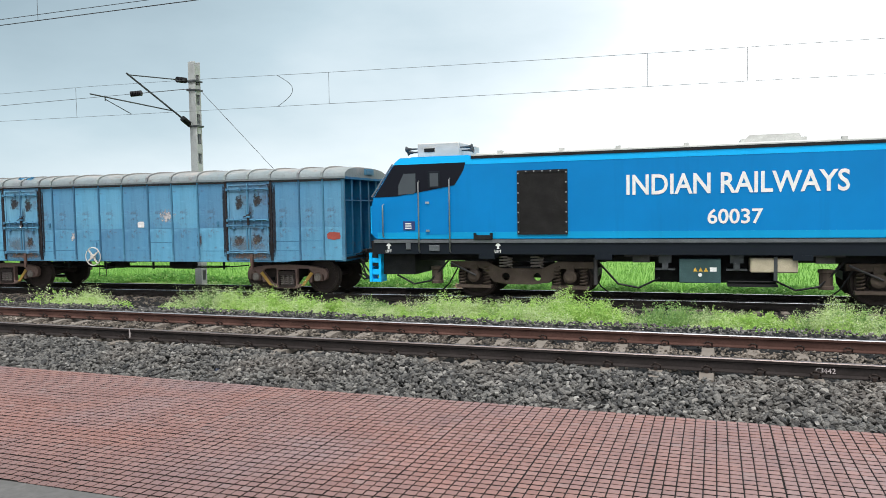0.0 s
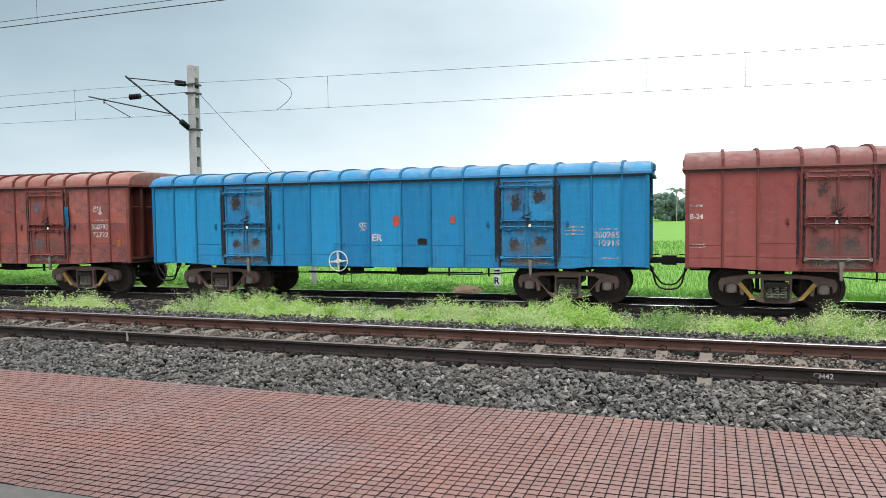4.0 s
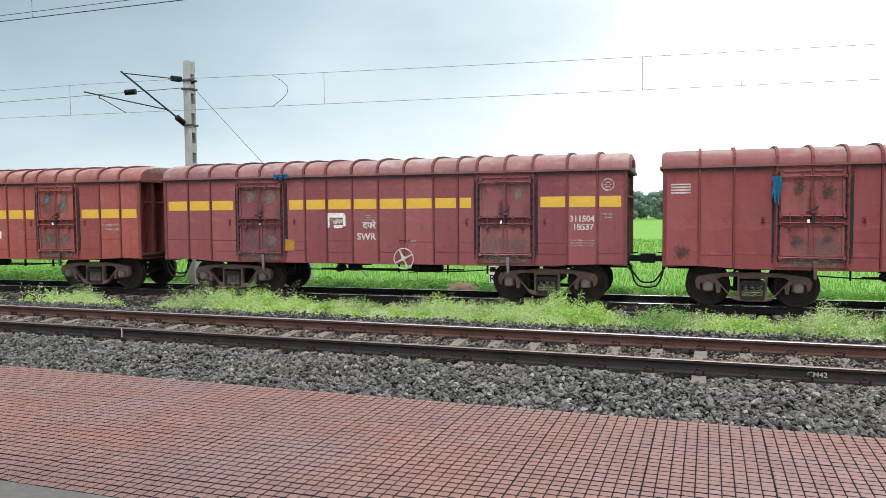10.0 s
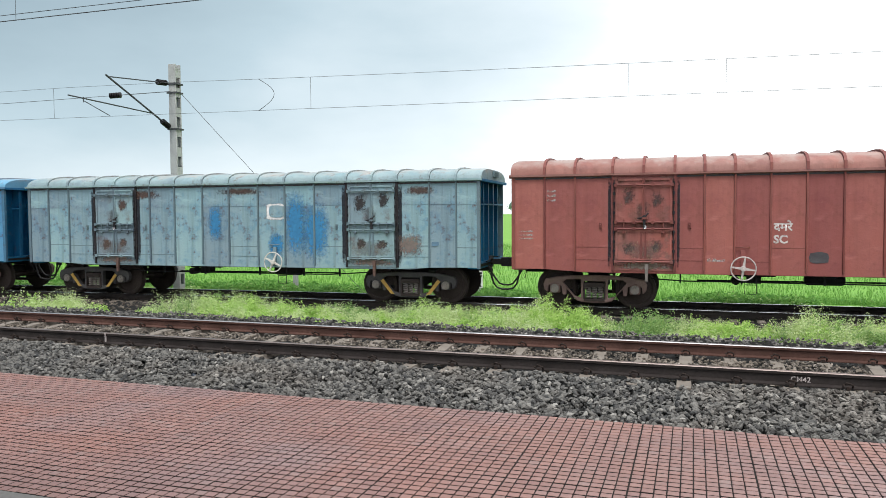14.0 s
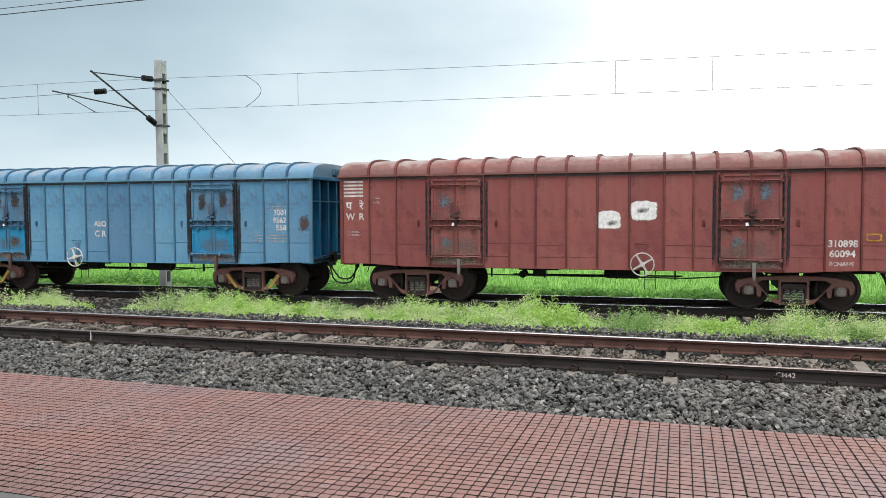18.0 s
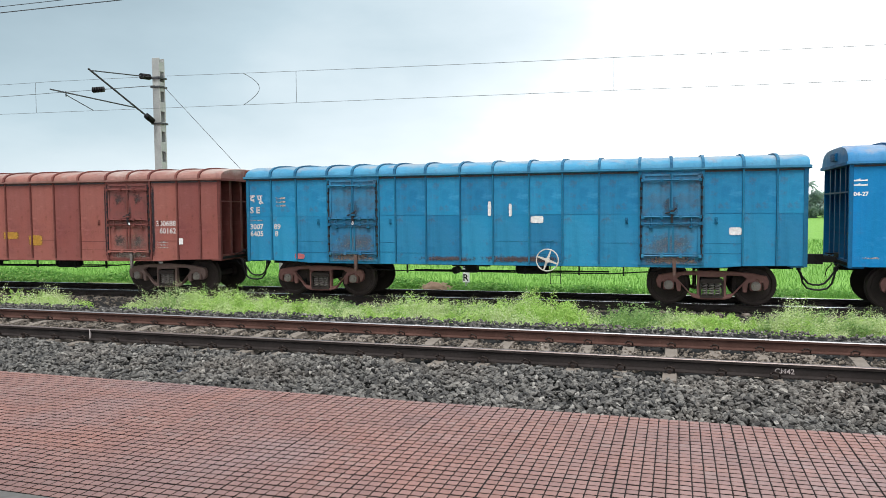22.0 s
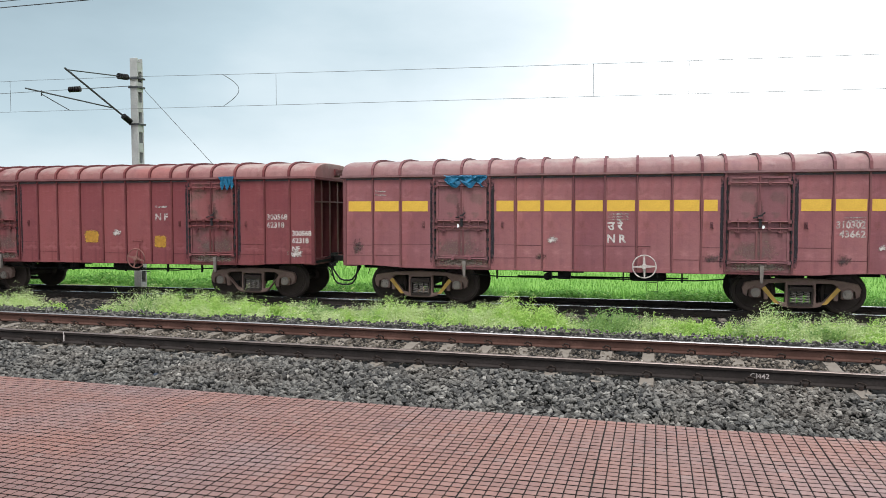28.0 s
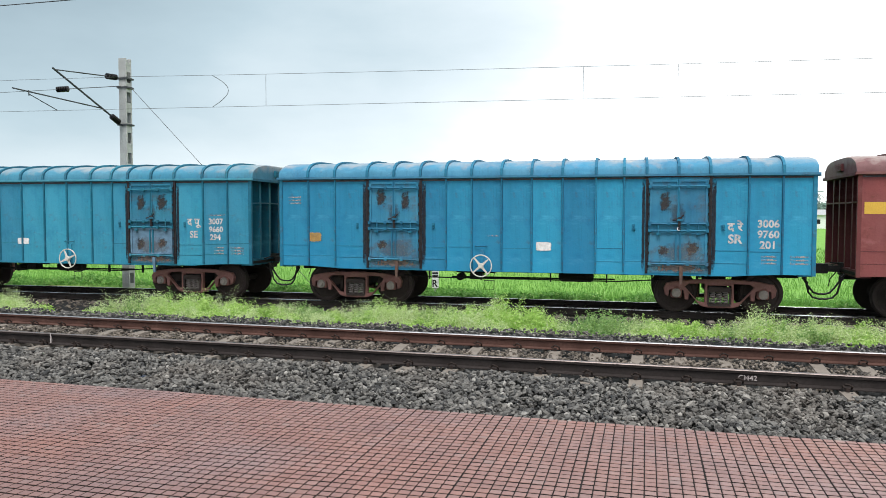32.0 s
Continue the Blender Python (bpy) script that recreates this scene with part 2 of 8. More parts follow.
def ground_mat():
    s = Shade("soil and paddy ground")
    sep = s.n.new("ShaderNodeSeparateXYZ")
    s.l.new(s.co, sep.inputs[0])
    y = sep.outputs["Y"]
    big, mid, fine = s.noise(0.05, 4), s.noise(0.9, 5, 0.65), s.noise(14, 4, 0.7)
    rows = s.noise(1.0, 3, 0.6, s.at((0.03, 0.9, 1)))
    grass = s.mix(s.ramp(mid, 0.3, 0.7), (0.105, 0.235, 0.045), (0.160, 0.315, 0.065))
    grass = s.mix(s.math("MULTIPLY", s.ramp(rows, 0.45, 0.7), 0.5), grass, (0.205, 0.36, 0.06))
    grass = s.mix(s.math("MULTIPLY", s.ramp(big, 0.5, 0.7), 0.35), grass, (0.125, 0.28, 0.045))
    grass = s.mix(s.math("MULTIPLY", s.ramp(fine, 0.4, 0.75), 0.4), grass, (0.09, 0.24, 0.015))
    soil = s.mix(s.ramp(mid, 0.35, 0.65), (0.14, 0.105, 0.075), (0.085, 0.10, 0.04))
    soil = s.mix(s.math("MULTIPLY", s.ramp(fine, 0.4, 0.7), 0.6), soil, (0.06, 0.045, 0.035))
    edge = s.math("ADD", y, s.math("MULTIPLY", mid, 2.0))
    c = s.mix(s.ramp(edge, 14.2, 15.6), soil, grass)
    return s.done(c, 0.9, 0.0, fine, 0.6, 0.05, 0.2)


M = dict(
    tile=tile_mat(),
    grout=plain("dark tile joint", (0.010, 0.008, 0.007), 0.95),
    concrete=plain("worn grey concrete", (0.27, 0.26, 0.245), 0.85, 0, 0.2, 2.0, 0.3),
    sleeper=plain("dusty concrete sleeper", (0.150, 0.126, 0.106), 0.9, 0, 0.25, 4.0, 0.3),
    stone=stone_mat("grey track ballast", ((0.012, 0.012, 0.013), (0.142, 0.134, 0.124), (0.27, 0.255, 0.235)), 0.25),
    stone_dusty=stone_mat("dusty track ballast", ((0.030, 0.024, 0.020), (0.17, 0.140, 0.112), (0.30, 0.26, 0.225)), 0.55),
    # near black: shade in the gaps between stones, put into the bed's colour
    bed=plain("shade-black ballast bed", (0.006, 0.006, 0.006), 0.95, 0, 0.35, 5.0, 0.6),
    rail_side=plain("rusty brown rail web", (0.062, 0.028, 0.021), 0.75, 0, 0.35, 2.5, 0.3),
    rail_worn=plain("dull brown rail head", (0.16, 0.125, 0.115), 0.42, 0.6, 0.25, 4.0),
    rail_dark=plain("dark brown rail web", (0.018, 0.013, 0.012), 0.7, 0, 0.35, 2.5, 0.3),
    rail_bright=plain("bright running rail head", (0.66, 0.66, 0.68), 0.25, 1.0, 0.1, 6.0, 0.05),
    rail_top=plain("polished rail head", (0.34, 0.33, 0.34), 0.5, 1.0, 0.1, 6.0, 0.05),
    clip=plain("rusty rail clip", (0.026, 0.017, 0.014), 0.8),
    weed=leaf_mat("light green weed leaf", (0.37, 0.47, 0.20), (0.66, 0.74, 0.42), (0.80, 0.83, 0.68), 0.90),
    weed_deep=leaf_mat("mid green weed leaf", (0.22, 0.40, 0.07), (0.50, 0.67, 0.21), (0.65, 0.73, 0.41), 0.92),
    weed_dark=leaf_mat("dark green weed leaf", (0.11, 0.24, 0.06), (0.33, 0.47, 0.18), (0.53, 0.60, 0.35), 0.92),
    verge=leaf_mat("leafy verge weed", (0.07, 0.20, 0.035), (0.20, 0.40, 0.09), (0.38, 0.50, 0.18), 0.9),
    paddy=leaf_mat("bright paddy blade", (0.095, 0.235, 0.042), (0.175, 0.345, 0.075), (0.25, 0.40, 0.12), 0.9),
    # distance haze is put into this foliage's pale blue-grey colour
    tree=leaf_mat("haze-paled far foliage", (0.17, 0.255, 0.225), (0.30, 0.40, 0.345), (0.37, 0.46, 0.39), 0.85),
    bark=plain("grey brown bark", (0.11, 0.085, 0.065), 0.9),
    ground=ground_mat(),
    wire=plain("weathered copper wire", (0.08, 0.085, 0.09), 0.7, 0.0),
    mast=plain("galvanised mast steel", (0.36, 0.37, 0.36), 0.6, 0.2, 0.2, 2.0),
    tube=plain("grey cantilever tube", (0.05, 0.055, 0.06), 0.6, 0.0),
    insul=plain("dark brown porcelain", (0.006, 0.005, 0.006), 0.4),
    black=plain("black underframe paint", (0.008, 0.008, 0.009), 0.75, 0, 0.4),
    wheel=plain("oily brown wheel steel", (0.034, 0.024, 0.022), 0.7, 0.0, 0.3),
    tread=plain("bright wheel tread", (0.45, 0.44, 0.43), 0.35, 0.9),
    spring=plain("dusty spring steel", (0.20, 0.17, 0.16), 0.7, 0.0),
    bogie_red=plain("rust brown bogie casting", (0.175, 0.074, 0.064), 0.75, 0, 0.35),
    bogie_brown=plain("dusty brown bogie casting", (0.155, 0.096, 0.084), 0.8, 0, 0.35),
    bogie_grey=plain("grey bogie casting", (0.062, 0.058, 0.060), 0.75, 0, 0.35),
    yellow=plain("yellow bogie paint", (0.42, 0.25, 0.05), 0.7, 0, 0.35, 6.0),
    lid=plain("worn bearing cap", (0.22, 0.19, 0.175), 0.5, 0.4, 0.3, 9.0),
    white=plain("chalky white paint", (0.74, 0.74, 0.73), 0.7, 0, 0.12, 9.0),
    wheel_white=plain("cream white hand wheel paint", (0.52, 0.49, 0.45), 0.65, 0, 0.25, 14.0),
    white_worn=plain("worn white lettering", (0.42, 0.37, 0.36), 0.8, 0, 0.35, 12.0),
    band=plain("yellow band paint", (0.60, 0.36, 0.040), 0.65, 0, 0.15, 3.0),
    tarp=plain("blue plastic sheet", (0.012, 0.19, 0.37), 0.4, 0, 0.35, 9.0, 0.5),
    primer=plain("dark grey sealing tar", (0.060, 0.055, 0.062), 0.85, 0, 0.35, 4.0),
    tarred=plain("tarred black-brown steel", (0.018, 0.016, 0.019), 0.75, 0, 0.5, 7.0, 0.4),
    bare=plain("scraped bare steel", (0.17, 0.145, 0.135), 0.6, 0.2, 0.4, 6.0),
    rusty=plain("brown rust patch", (0.115, 0.068, 0.056), 0.85, 0, 0.4, 8.0),
    hose=plain("black rubber hose", (0.012, 0.012, 0.013), 0.5),
    paper=plain("torn white paper", (0.70, 0.70, 0.72), 0.85, 0, 0.12, 20.0),
)
for key, colour, cover in (("tar_s", (0.018, 0.019, 0.025), 4.2), ("grime_s", (0.055, 0.045, 0.042), 2.6), ("dusty_s", (0.13, 0.105, 0.095), 2.2), ("rusty_s", (0.075, 0.040, 0.030), 2.2), ("bluish_s", (0.09, 0.14, 0.18), 1.5), ("dark_s", (0.050, 0.040, 0.040), 1.5), ("hole_s", (0.034, 0.030, 0.030), 2.3), ("paper_s", (0.62, 0.60, 0.60), 7.0), ("blue_s", (0.035, 0.19, 0.38), 2.0), ("worn_s", (0.46, 0.42, 0.41), 1.6), ("yellow_s", (0.46, 0.25, 0.035), 5.0),
                           ("bare_s", (0.17, 0.130, 0.115), 2.4), ("orange_s", (0.30, 0.10, 0.03), 1.6)):
    M[key] = smudge("smeared mark " + key[:-2], colour, cover, {"worn_s": 0.8, "yellow_s": 0.62, "paper_s": 0.95, "dark_s": 0.72, "hole_s": 0.85, "tar_s": 0.86, "grime_s": 0.4, "dusty_s": 0.4}.get(key, 0.75), {"hole_s": 6.5, "blue_s": 2.6, "paper_s": 2.6, "yellow_s": 2.6}.get(key, 5.0), 12.0 if key in ("paper_s", "yellow_s", "tar_s") else 3.0)
M["chalk"] = faint("chalky white lettering", (0.58, 0.54, 0.53), 0.72)
M["faint"] = faint("flaked white lettering", (0.50, 0.44, 0.43), 0.55)
M["faded"] = faint("faded small writing", (0.42, 0.36, 0.35), 0.32)
M["bluish"] = plain("dull blue scrape", (0.09, 0.17, 0.25), 0.8, 0, 0.35, 6.0)


# ---- mesh helpers ----
def box(bm, x0, x1, y0, y1, z0, z1):
    v = [bm.verts.new((x, y, z)) for x in (x0, x1) for y in (y0, y1) for z in (z0, z1)]
    for a, b, c, d in ((0, 1, 3, 2), (4, 6, 7, 5), (0, 4, 5, 1), (2, 3, 7, 6), (0, 2, 6, 4), (1, 5, 7, 3)):
        bm.faces.new((v[a], v[b], v[c], v[d]))


def chamfer(bm, w):
    bmesh.ops.bevel(bm, geom=list(bm.edges), offset=w, segments=1, affect="EDGES", clamp_overlap=True)


def prism(bm, pts, lo, hi, axis="y"):
    """A flat outline (pairs) made solid between lo and hi along an axis."""
    put = {"y": lambda a, b, d: (a, d, b), "x": lambda a, b, d: (d, a, b), "z": lambda a, b, d: (a, b, d)}[axis]
    p = [bm.verts.new(put(a, b, lo)) for a, b in pts]
    q = [bm.verts.new(put(a, b, hi)) for a, b in pts]
    n = len(pts)
    bm.faces.new(p)
    bm.faces.new(q[::-1])
    for i in range(n):
        j = (i + 1) % n
        bm.faces.new((p[j], p[i], q[i], q[j]))
    bmesh.ops.recalc_face_normals(bm, faces=list(bm.faces))


def tube(bm, path, r, seg=6, closed=False):
    """A round rod along a path of points."""
    path = [Vector(p) for p in path]
    rings, n = [], len(path)
    for i, p in enumerate(path):
        a = path[(i - 1) % n] if closed or i else p
        b = path[(i + 1) % n] if closed or i < n - 1 else p
        d = (b - a).normalized()
        side = d.cross(Vector((0, 0, 1)) if abs(d.z) < 0.9 else Vector((0, 1, 0))).normalized()
        up = side.cross(d)
        rings.append([bm.verts.new(p + r * (math.cos(2 * math.pi * k / seg) * side + math.sin(2 * math.pi * k / seg) * up)) for k in range(seg)])
    for i in range(n if closed else n - 1):
        a, b = rings[i], rings[(i + 1) % n]
        for k in range(seg):
            bm.faces.new((a[k], a[(k + 1) % seg], b[(k + 1) % seg], b[k]))
    if not closed:
        bm.faces.new(rings[0][::-1])
        bm.faces.new(rings[-1])


def lathe(bm, profile, seg=24, axis="y", at=(0, 0, 0)):
    """A turned solid: profile of (radius, place along the axis), closed at both ends where the radius is 0."""
    rings = []
    for r, d in profile:
        ring = []
        for k in range(seg if r > 0 else 1):
            a = 2 * math.pi * k / seg
            u, w = r * math.cos(a), r * math.sin(a)
            c = {"y": (u, d, w), "z": (u, w, d), "x": (d, u, w)}[axis]
            ring.append(bm.verts.new(Vector(c) + Vector(at)))
        rings.append(ring)
    for a, b in zip(rings, rings[1:]):
        for k in range(seg):
            j = (k + 1) % seg
            f = [a[k % len(a)], a[j % len(a)], b[j % len(b)], b[k % len(b)]]
            f = list(dict.fromkeys(f))
            if len(f) > 2:
                bm.faces.new(f)
    bmesh.ops.recalc_face_normals(bm, faces=list(bm.faces))


def mesh_of(bm, name, smooth=0.0):
    me = bpy.data.meshes.new(name)
    bm.to_mesh(me)
    bm.free()
    if smooth:
        for p in me.polygons:
            p.use_smooth = True
        me.set_sharp_from_angle(angle=radians(smooth))
    return me


def put(name, me, mat, parent=None, m=None, label=""):
    """One object on a shared mesh, with a material of its own."""
    if not me.materials:
        me.materials.append(mat)
    ob = new(name, me)
    if me.materials[0] != mat:
        ob.material_slots[0].link = "OBJECT"
        ob.material_slots[0].material = mat
    if parent:
        ob.parent = parent
    if m is not None:
        ob.matrix_basis = m if isinstance(m, Matrix) else Matrix.Translation(m)
    if label:
        tagged(ob, label)
    return ob


def part(name, bm, mat, parent=None, label="", m=None, smooth=0.0):
    return put(name, mesh_of(bm, name, smooth), mat, parent, m, label)


def empty(name, m):
    ob = new(name)
    ob.empty_display_size = 0.3
    ob.matrix_basis = m
    return ob


SHARED = {}


def shared(key, make, smooth=0.0):
    """A mesh that is built once and used by many parts."""
    if key not in SHARED:
        bm = bmesh.new()
        make(bm)
        SHARED[key] = mesh_of(bm, key if isinstance(key, str) else key[0], smooth)
    return SHARED[key]


def mesh_from(name, co, faces, mat, smooth=False):
    """One joined mesh from arrays of points and of faces with three or four corners."""
    me = bpy.data.meshes.new(name)
    co, faces = np.asarray(co, np.float32), np.asarray(faces, np.int32)
    k = faces.shape[1]
    me.vertices.add(len(co))
    me.vertices.foreach_set("co", co.ravel())
    me.loops.add(faces.size)
    me.loops.foreach_set("vertex_index", faces.ravel())
    me.polygons.add(len(faces))
    me.polygons.foreach_set("loop_start", np.arange(0, faces.size, k, dtype=np.int32))
    me.update(calc_edges=True)
    me.polygons.foreach_set("use_smooth", np.full(len(faces), bool(smooth)))
    me.materials.append(mat)
    return new(name, me)


def letters(text, height, bold=0.0):
    """A mesh of lettering in the built-in font, its lower left corner at the origin, standing upright and read from -y."""
    key = ("letters", text, round(height, 3), bold)
    if key not in SHARED:
        c = bpy.data.curves.new("lettering", "FONT")
        c.body, c.size, c.offset, c.resolution_u = text, 1.0, bold, 3
        o = bpy.data.objects.new("lettering", c)
        scene.collection.objects.link(o)
        bpy.context.view_layer.update()
        me = bpy.data.meshes.new_from_object(o.evaluated_get(bpy.context.evaluated_depsgraph_get()))
        bpy.data.objects.remove(o)
        co = np.array([v.co[:] for v in me.vertices])
        lo, hi = co.min(0), co.max(0)
        k = height / (hi[1] - lo[1])
        me.transform(Matrix(((k, 0, 0, -lo[0] * k), (0, 0, -1, 0), (0, k, 0, -lo[1] * k), (0, 0, 0, 1))))
        me.materials.clear()
        SHARED[key] = me
        SHARED[key, "w"] = (hi[0] - lo[0]) * k
    return SHARED[key], SHARED[key, "w"]


# ---- plan ----
GAUGE = 1.743            # between rail centres
NEAR_Z, FAR_Y = 0.482, 9.55
FAR_C = FAR_Y + GAUGE / 2
PLAT_Z, PLAT_Y = 0.351, -2.45
rng = np.random.default_rng(7)


def far_bend(x):
    """How far the train's track bends away from a straight line, at x."""
    if x > 10:
        return 0.10
    if x < -26:
        return -1.196 - 0.072 * 12 * (1 - math.exp((x + 26) / 12))
    return 0.02 * x - 0.001 * x * x


FAR_X = [-260.0, -120.0, -80.0, -60.0, *np.arange(-48.0, 14.0, 2.0), 40.0, 160.0]


# ---- ground ----
def build_ground():
    ys = [-1200, -60, -7, -6, 3.2, 4.3, 7.0, 7.9, 8.3, 12.3, 13.6, 15.0, 18, 24, 40, 80, 160, 400, 2600]
    zs = [-0.9, -0.9, -0.3, -0.25, -0.25, -0.28, -0.28, -0.32, -0.45, -0.45, -0.36, -0.38, -0.80, -0.90, -0.95, -1.0, -1.0, -1.0, -1.0]
    xs = [-2500, -600, -200, -80, *np.linspace(-45, 25, 71), 80, 200, 600, 2500]
    n = len(xs)
    co = [(x, y, z + (0.05 * noise.noise((x * 0.5, y * 0.5, 0)) if 3 < y < 30 and -50 < x < 30 else 0)) for y, z in zip(ys, zs) for x in xs]
    faces = [(j * n + i, j * n + i + 1, (j + 1) * n + i + 1, (j + 1) * n + i) for j in range(len(ys) - 1) for i in range(n - 1)]
    g = mesh_from("ground", co, faces, M["ground"], True)
    tagged(g, "flat ground of brown soil and bright green paddy field", "ground", kind="structure")


build_ground()


def strip(name, ys, zs, mat, label, x0=-260, x1=160, category="trackbed", bend=None):
    """A long bank with a fixed cross-section."""
    xs = np.array([x0, -60, -30, *np.arange(-24, 9, 1.0), 20, x1])
    n, k = len(xs), len(ys)
    co = [(x, y + (bend(x) if bend else 0), z) for y, z in zip(ys, zs) for x in xs]
    faces = [(j * n + i, j * n + i + 1, (j + 1) * n + i + 1, (j + 1) * n + i) for j in range(k - 1) for i in range(n - 1)]
    return tagged(mesh_from(name, co, faces, mat, True), label, category, kind="structure")


strip("near_trackbed", [-2.46, -2.44, -1.0, 3.75, 4.5, 4.7], [-0.3, 0.205, 0.225, 0.22, -0.2, -0.4], M["bed"], "bed under the empty track, near black for the shade between its stones")
strip("far_trackbed", [7.0, 7.3, 8.2, 12.3, 12.9, 13.4], [-0.5, -0.34, -0.205, -0.205, -0.34, -0.6], M["bed"], "bed under the train's track, near black for the shade between its stones", bend=far_bend)


# ---- stones ----
def stone_shapes(count):
    """Broken lumps with twelve corners: uneven, mostly longer than high, one end blunter."""
    g = (1 + 5 ** 0.5) / 2
    base = np.array([(-1, g, 0), (1, g, 0), (-1, -g, 0), (1, -g, 0), (0, -1, g), (0, 1, g), (0, -1, -g), (0, 1, -g), (g, 0, -1), (g, 0, 1), (-g, 0, -1), (-g, 0, 1)], float) / 1.9
    tri = np.array([(0, 11, 5), (0, 5, 1), (0, 1, 7), (0, 7, 10), (0, 10, 11), (1, 5, 9), (5, 11, 4), (11, 10, 2), (10, 7, 6), (7, 1, 8), (3, 9, 4), (3, 4, 2), (3, 2, 6), (3, 6, 8), (3, 8, 9), (4, 9, 5), (2, 4, 11), (6, 2, 10), (8, 6, 7), (9, 8, 1)])
    out = []
    for _ in range(count):
        p = base * rng.uniform(0.62, 1.08, (12, 1)) + rng.normal(0, 0.10, (12, 3))
        p *= np.array([rng.uniform(1.0, 1.45), rng.uniform(0.7, 1.0), rng.uniform(0.5, 0.85)])
        # a flat broken face across one side
        p[:, 1] = np.minimum(p[:, 1], rng.uniform(0.3, 0.7))
        out.append(p)
    return out, tri


SHAPES, STONE_TRI = stone_shapes(24)


def turns(n):
    """Turns as n matrices: any heading, leaning a little, as stones come to rest."""
    a, p, q = rng.uniform(0, 2 * math.pi, n), rng.normal(0, 0.42, n), rng.normal(0, 0.42, n)
    ca, sa, cp, sp, cq, sq = np.cos(a), np.sin(a), np.cos(p), np.sin(p), np.cos(q), np.sin(q)
    return np.stack([ca * cp, ca * sp * sq - sa * cq, ca * sp * cq + sa * sq, sa * cp, sa * sp * sq + ca * cq, sa * sp * cq - ca * sq, -sp, cp * sq, cp * cq], 1).reshape(n, 3, 3)


def stones(name, n, x, y, height, size, mat, label, bend=None):
    """A bank of loose stones: x and y ranges, the height of the bank as a function, the size range."""
    px = rng.uniform(*x, n)
    py = rng.uniform(*y, n)
    s = rng.uniform(*size, n)
    pz = height(px, py) + s * rng.uniform(-0.9, 1.0, n)
    if bend:
        py = py + np.array([bend(q) for q in px])
    kind = rng.integers(0, len(SHAPES), n)
    pts = np.stack(SHAPES)[kind] * s[:, None, None]
    pts = np.einsum("nij,nkj->nki", turns(n), pts)
    pts += np.stack([px, py, pz], 1)[:, None, :]
    tri = (STONE_TRI[None] + 12 * np.arange(n)[:, None, None]).reshape(-1, 3)
    return tagged(mesh_from(name, pts.reshape(-1, 3), tri, mat), label, "ballast", kind="stuff")


def lump(px, py):
    return 0.018 * np.sin(px * 2.1 + 1.3 * np.sin(py * 3)) + 0.014 * np.sin(px * 5.3 + py * 4.1)


stones("ballast", 31000, (-16.5, 4.2), (-2.47, -0.11), lambda a, b: 0.268 + lump(a, b) + 0.02 * np.clip((b + 2.2) / 1.5, 0, 1) - 0.05 * np.clip((b + 0.38) / 0.2, 0, 1), (0.020, 0.048), M["stone"], "loose grey crushed stone beside the platform edge")
stones("ballast", 13000, (-20.0, 5.0), (0.11, 1.63), lambda a, b: 0.266 + 0.9 * lump(a, b), (0.015, 0.036), M["stone_dusty"], "dusty brown crushed stone between the rails")
stones("ballast", 12000, (-24.0, 6.0), (1.85, 4.4), lambda a, b: 0.270 + 0.6 * lump(a, b) - np.clip(b - 3.75, 0, 2) * 0.6, (0.018, 0.040), M["stone"], "grey crushed stone on the bank beyond the empty track")
stones("ballast", 8000, (-38.0, 7.0), (7.1, 9.3), lambda a, b: -0.21 + 0.7 * lump(a, b) - np.clip(8.2 - b, 0, 2) * 0.15, (0.026, 0.05), M["stone_dusty"], "dusty crushed stone beside the train's track", far_bend)
stones("ballast", 4500, (-38.0, 7.0), (9.6, 13.0), lambda a, b: -0.215 + 0.5 * lump(a, b) - np.clip(b - 12.4, 0, 2) * 0.4, (0.028, 0.05), M["stone_dusty"], "crushed stone under the train's track", far_bend)


# ---- rails, sleepers, clips ----
def rail(name, y, top, web, label, head="rail_top", bend=None):
    prof = [(-0.075, -0.172), (0.075, -0.172), (0.075, -0.160), (0.014, -0.142), (0.0105, -0.055), (0.034, -0.040), (0.036, -0.008), (0.028, 0.0),
            (-0.028, 0.0), (-0.036, -0.008), (-0.034, -0.040), (-0.0105, -0.055), (-0.014, -0.142), (-0.075, -0.160)]
    bm = bmesh.new()
    if bend:
        rows = [[bm.verts.new((x, y + a + bend(x), top + b)) for a, b in prof] for x in FAR_X]
        for p, q in zip(rows, rows[1:]):
            for i in range(len(prof)):
                j = (i + 1) % len(prof)
                bm.faces.new((p[i], p[j], q[j], q[i]))
        bm.faces.new(rows[0][::-1])
        bm.faces.new(rows[-1])
        bmesh.ops.recalc_face_normals(bm, faces=list(bm.faces))
    else:
        prism(bm, [(y + a, top + b) for a, b in prof], -260, 160, "x")
    me = mesh_of(bm, name)
    me.materials.append(web)
    me.materials.append(M[head])
    for p in me.polygons:
        if p.normal.z > 0.5 and p.center.z > top - 0.02:
            p.material_index = 1
    return tagged(new(name, me), label, "rail", kind="structure")


rail("rail_near_front", 0.0, NEAR_Z, M["rail_dark"], "dark brown steel rail with a worn head", "rail_worn")
rail("rail_near_back", GAUGE, NEAR_Z, M["rail_side"], "rust brown steel rail with a shiny head")
rail("rail_far_front", FAR_Y, 0.0, M["rail_dark"], "dark rail with a polished head under the train", "rail_bright", bend=far_bend)
rail("rail_far_back", FAR_Y + GAUGE, 0.0, M["rail_dark"], "dark rail with a polished head under the train", "rail_bright", bend=far_bend)


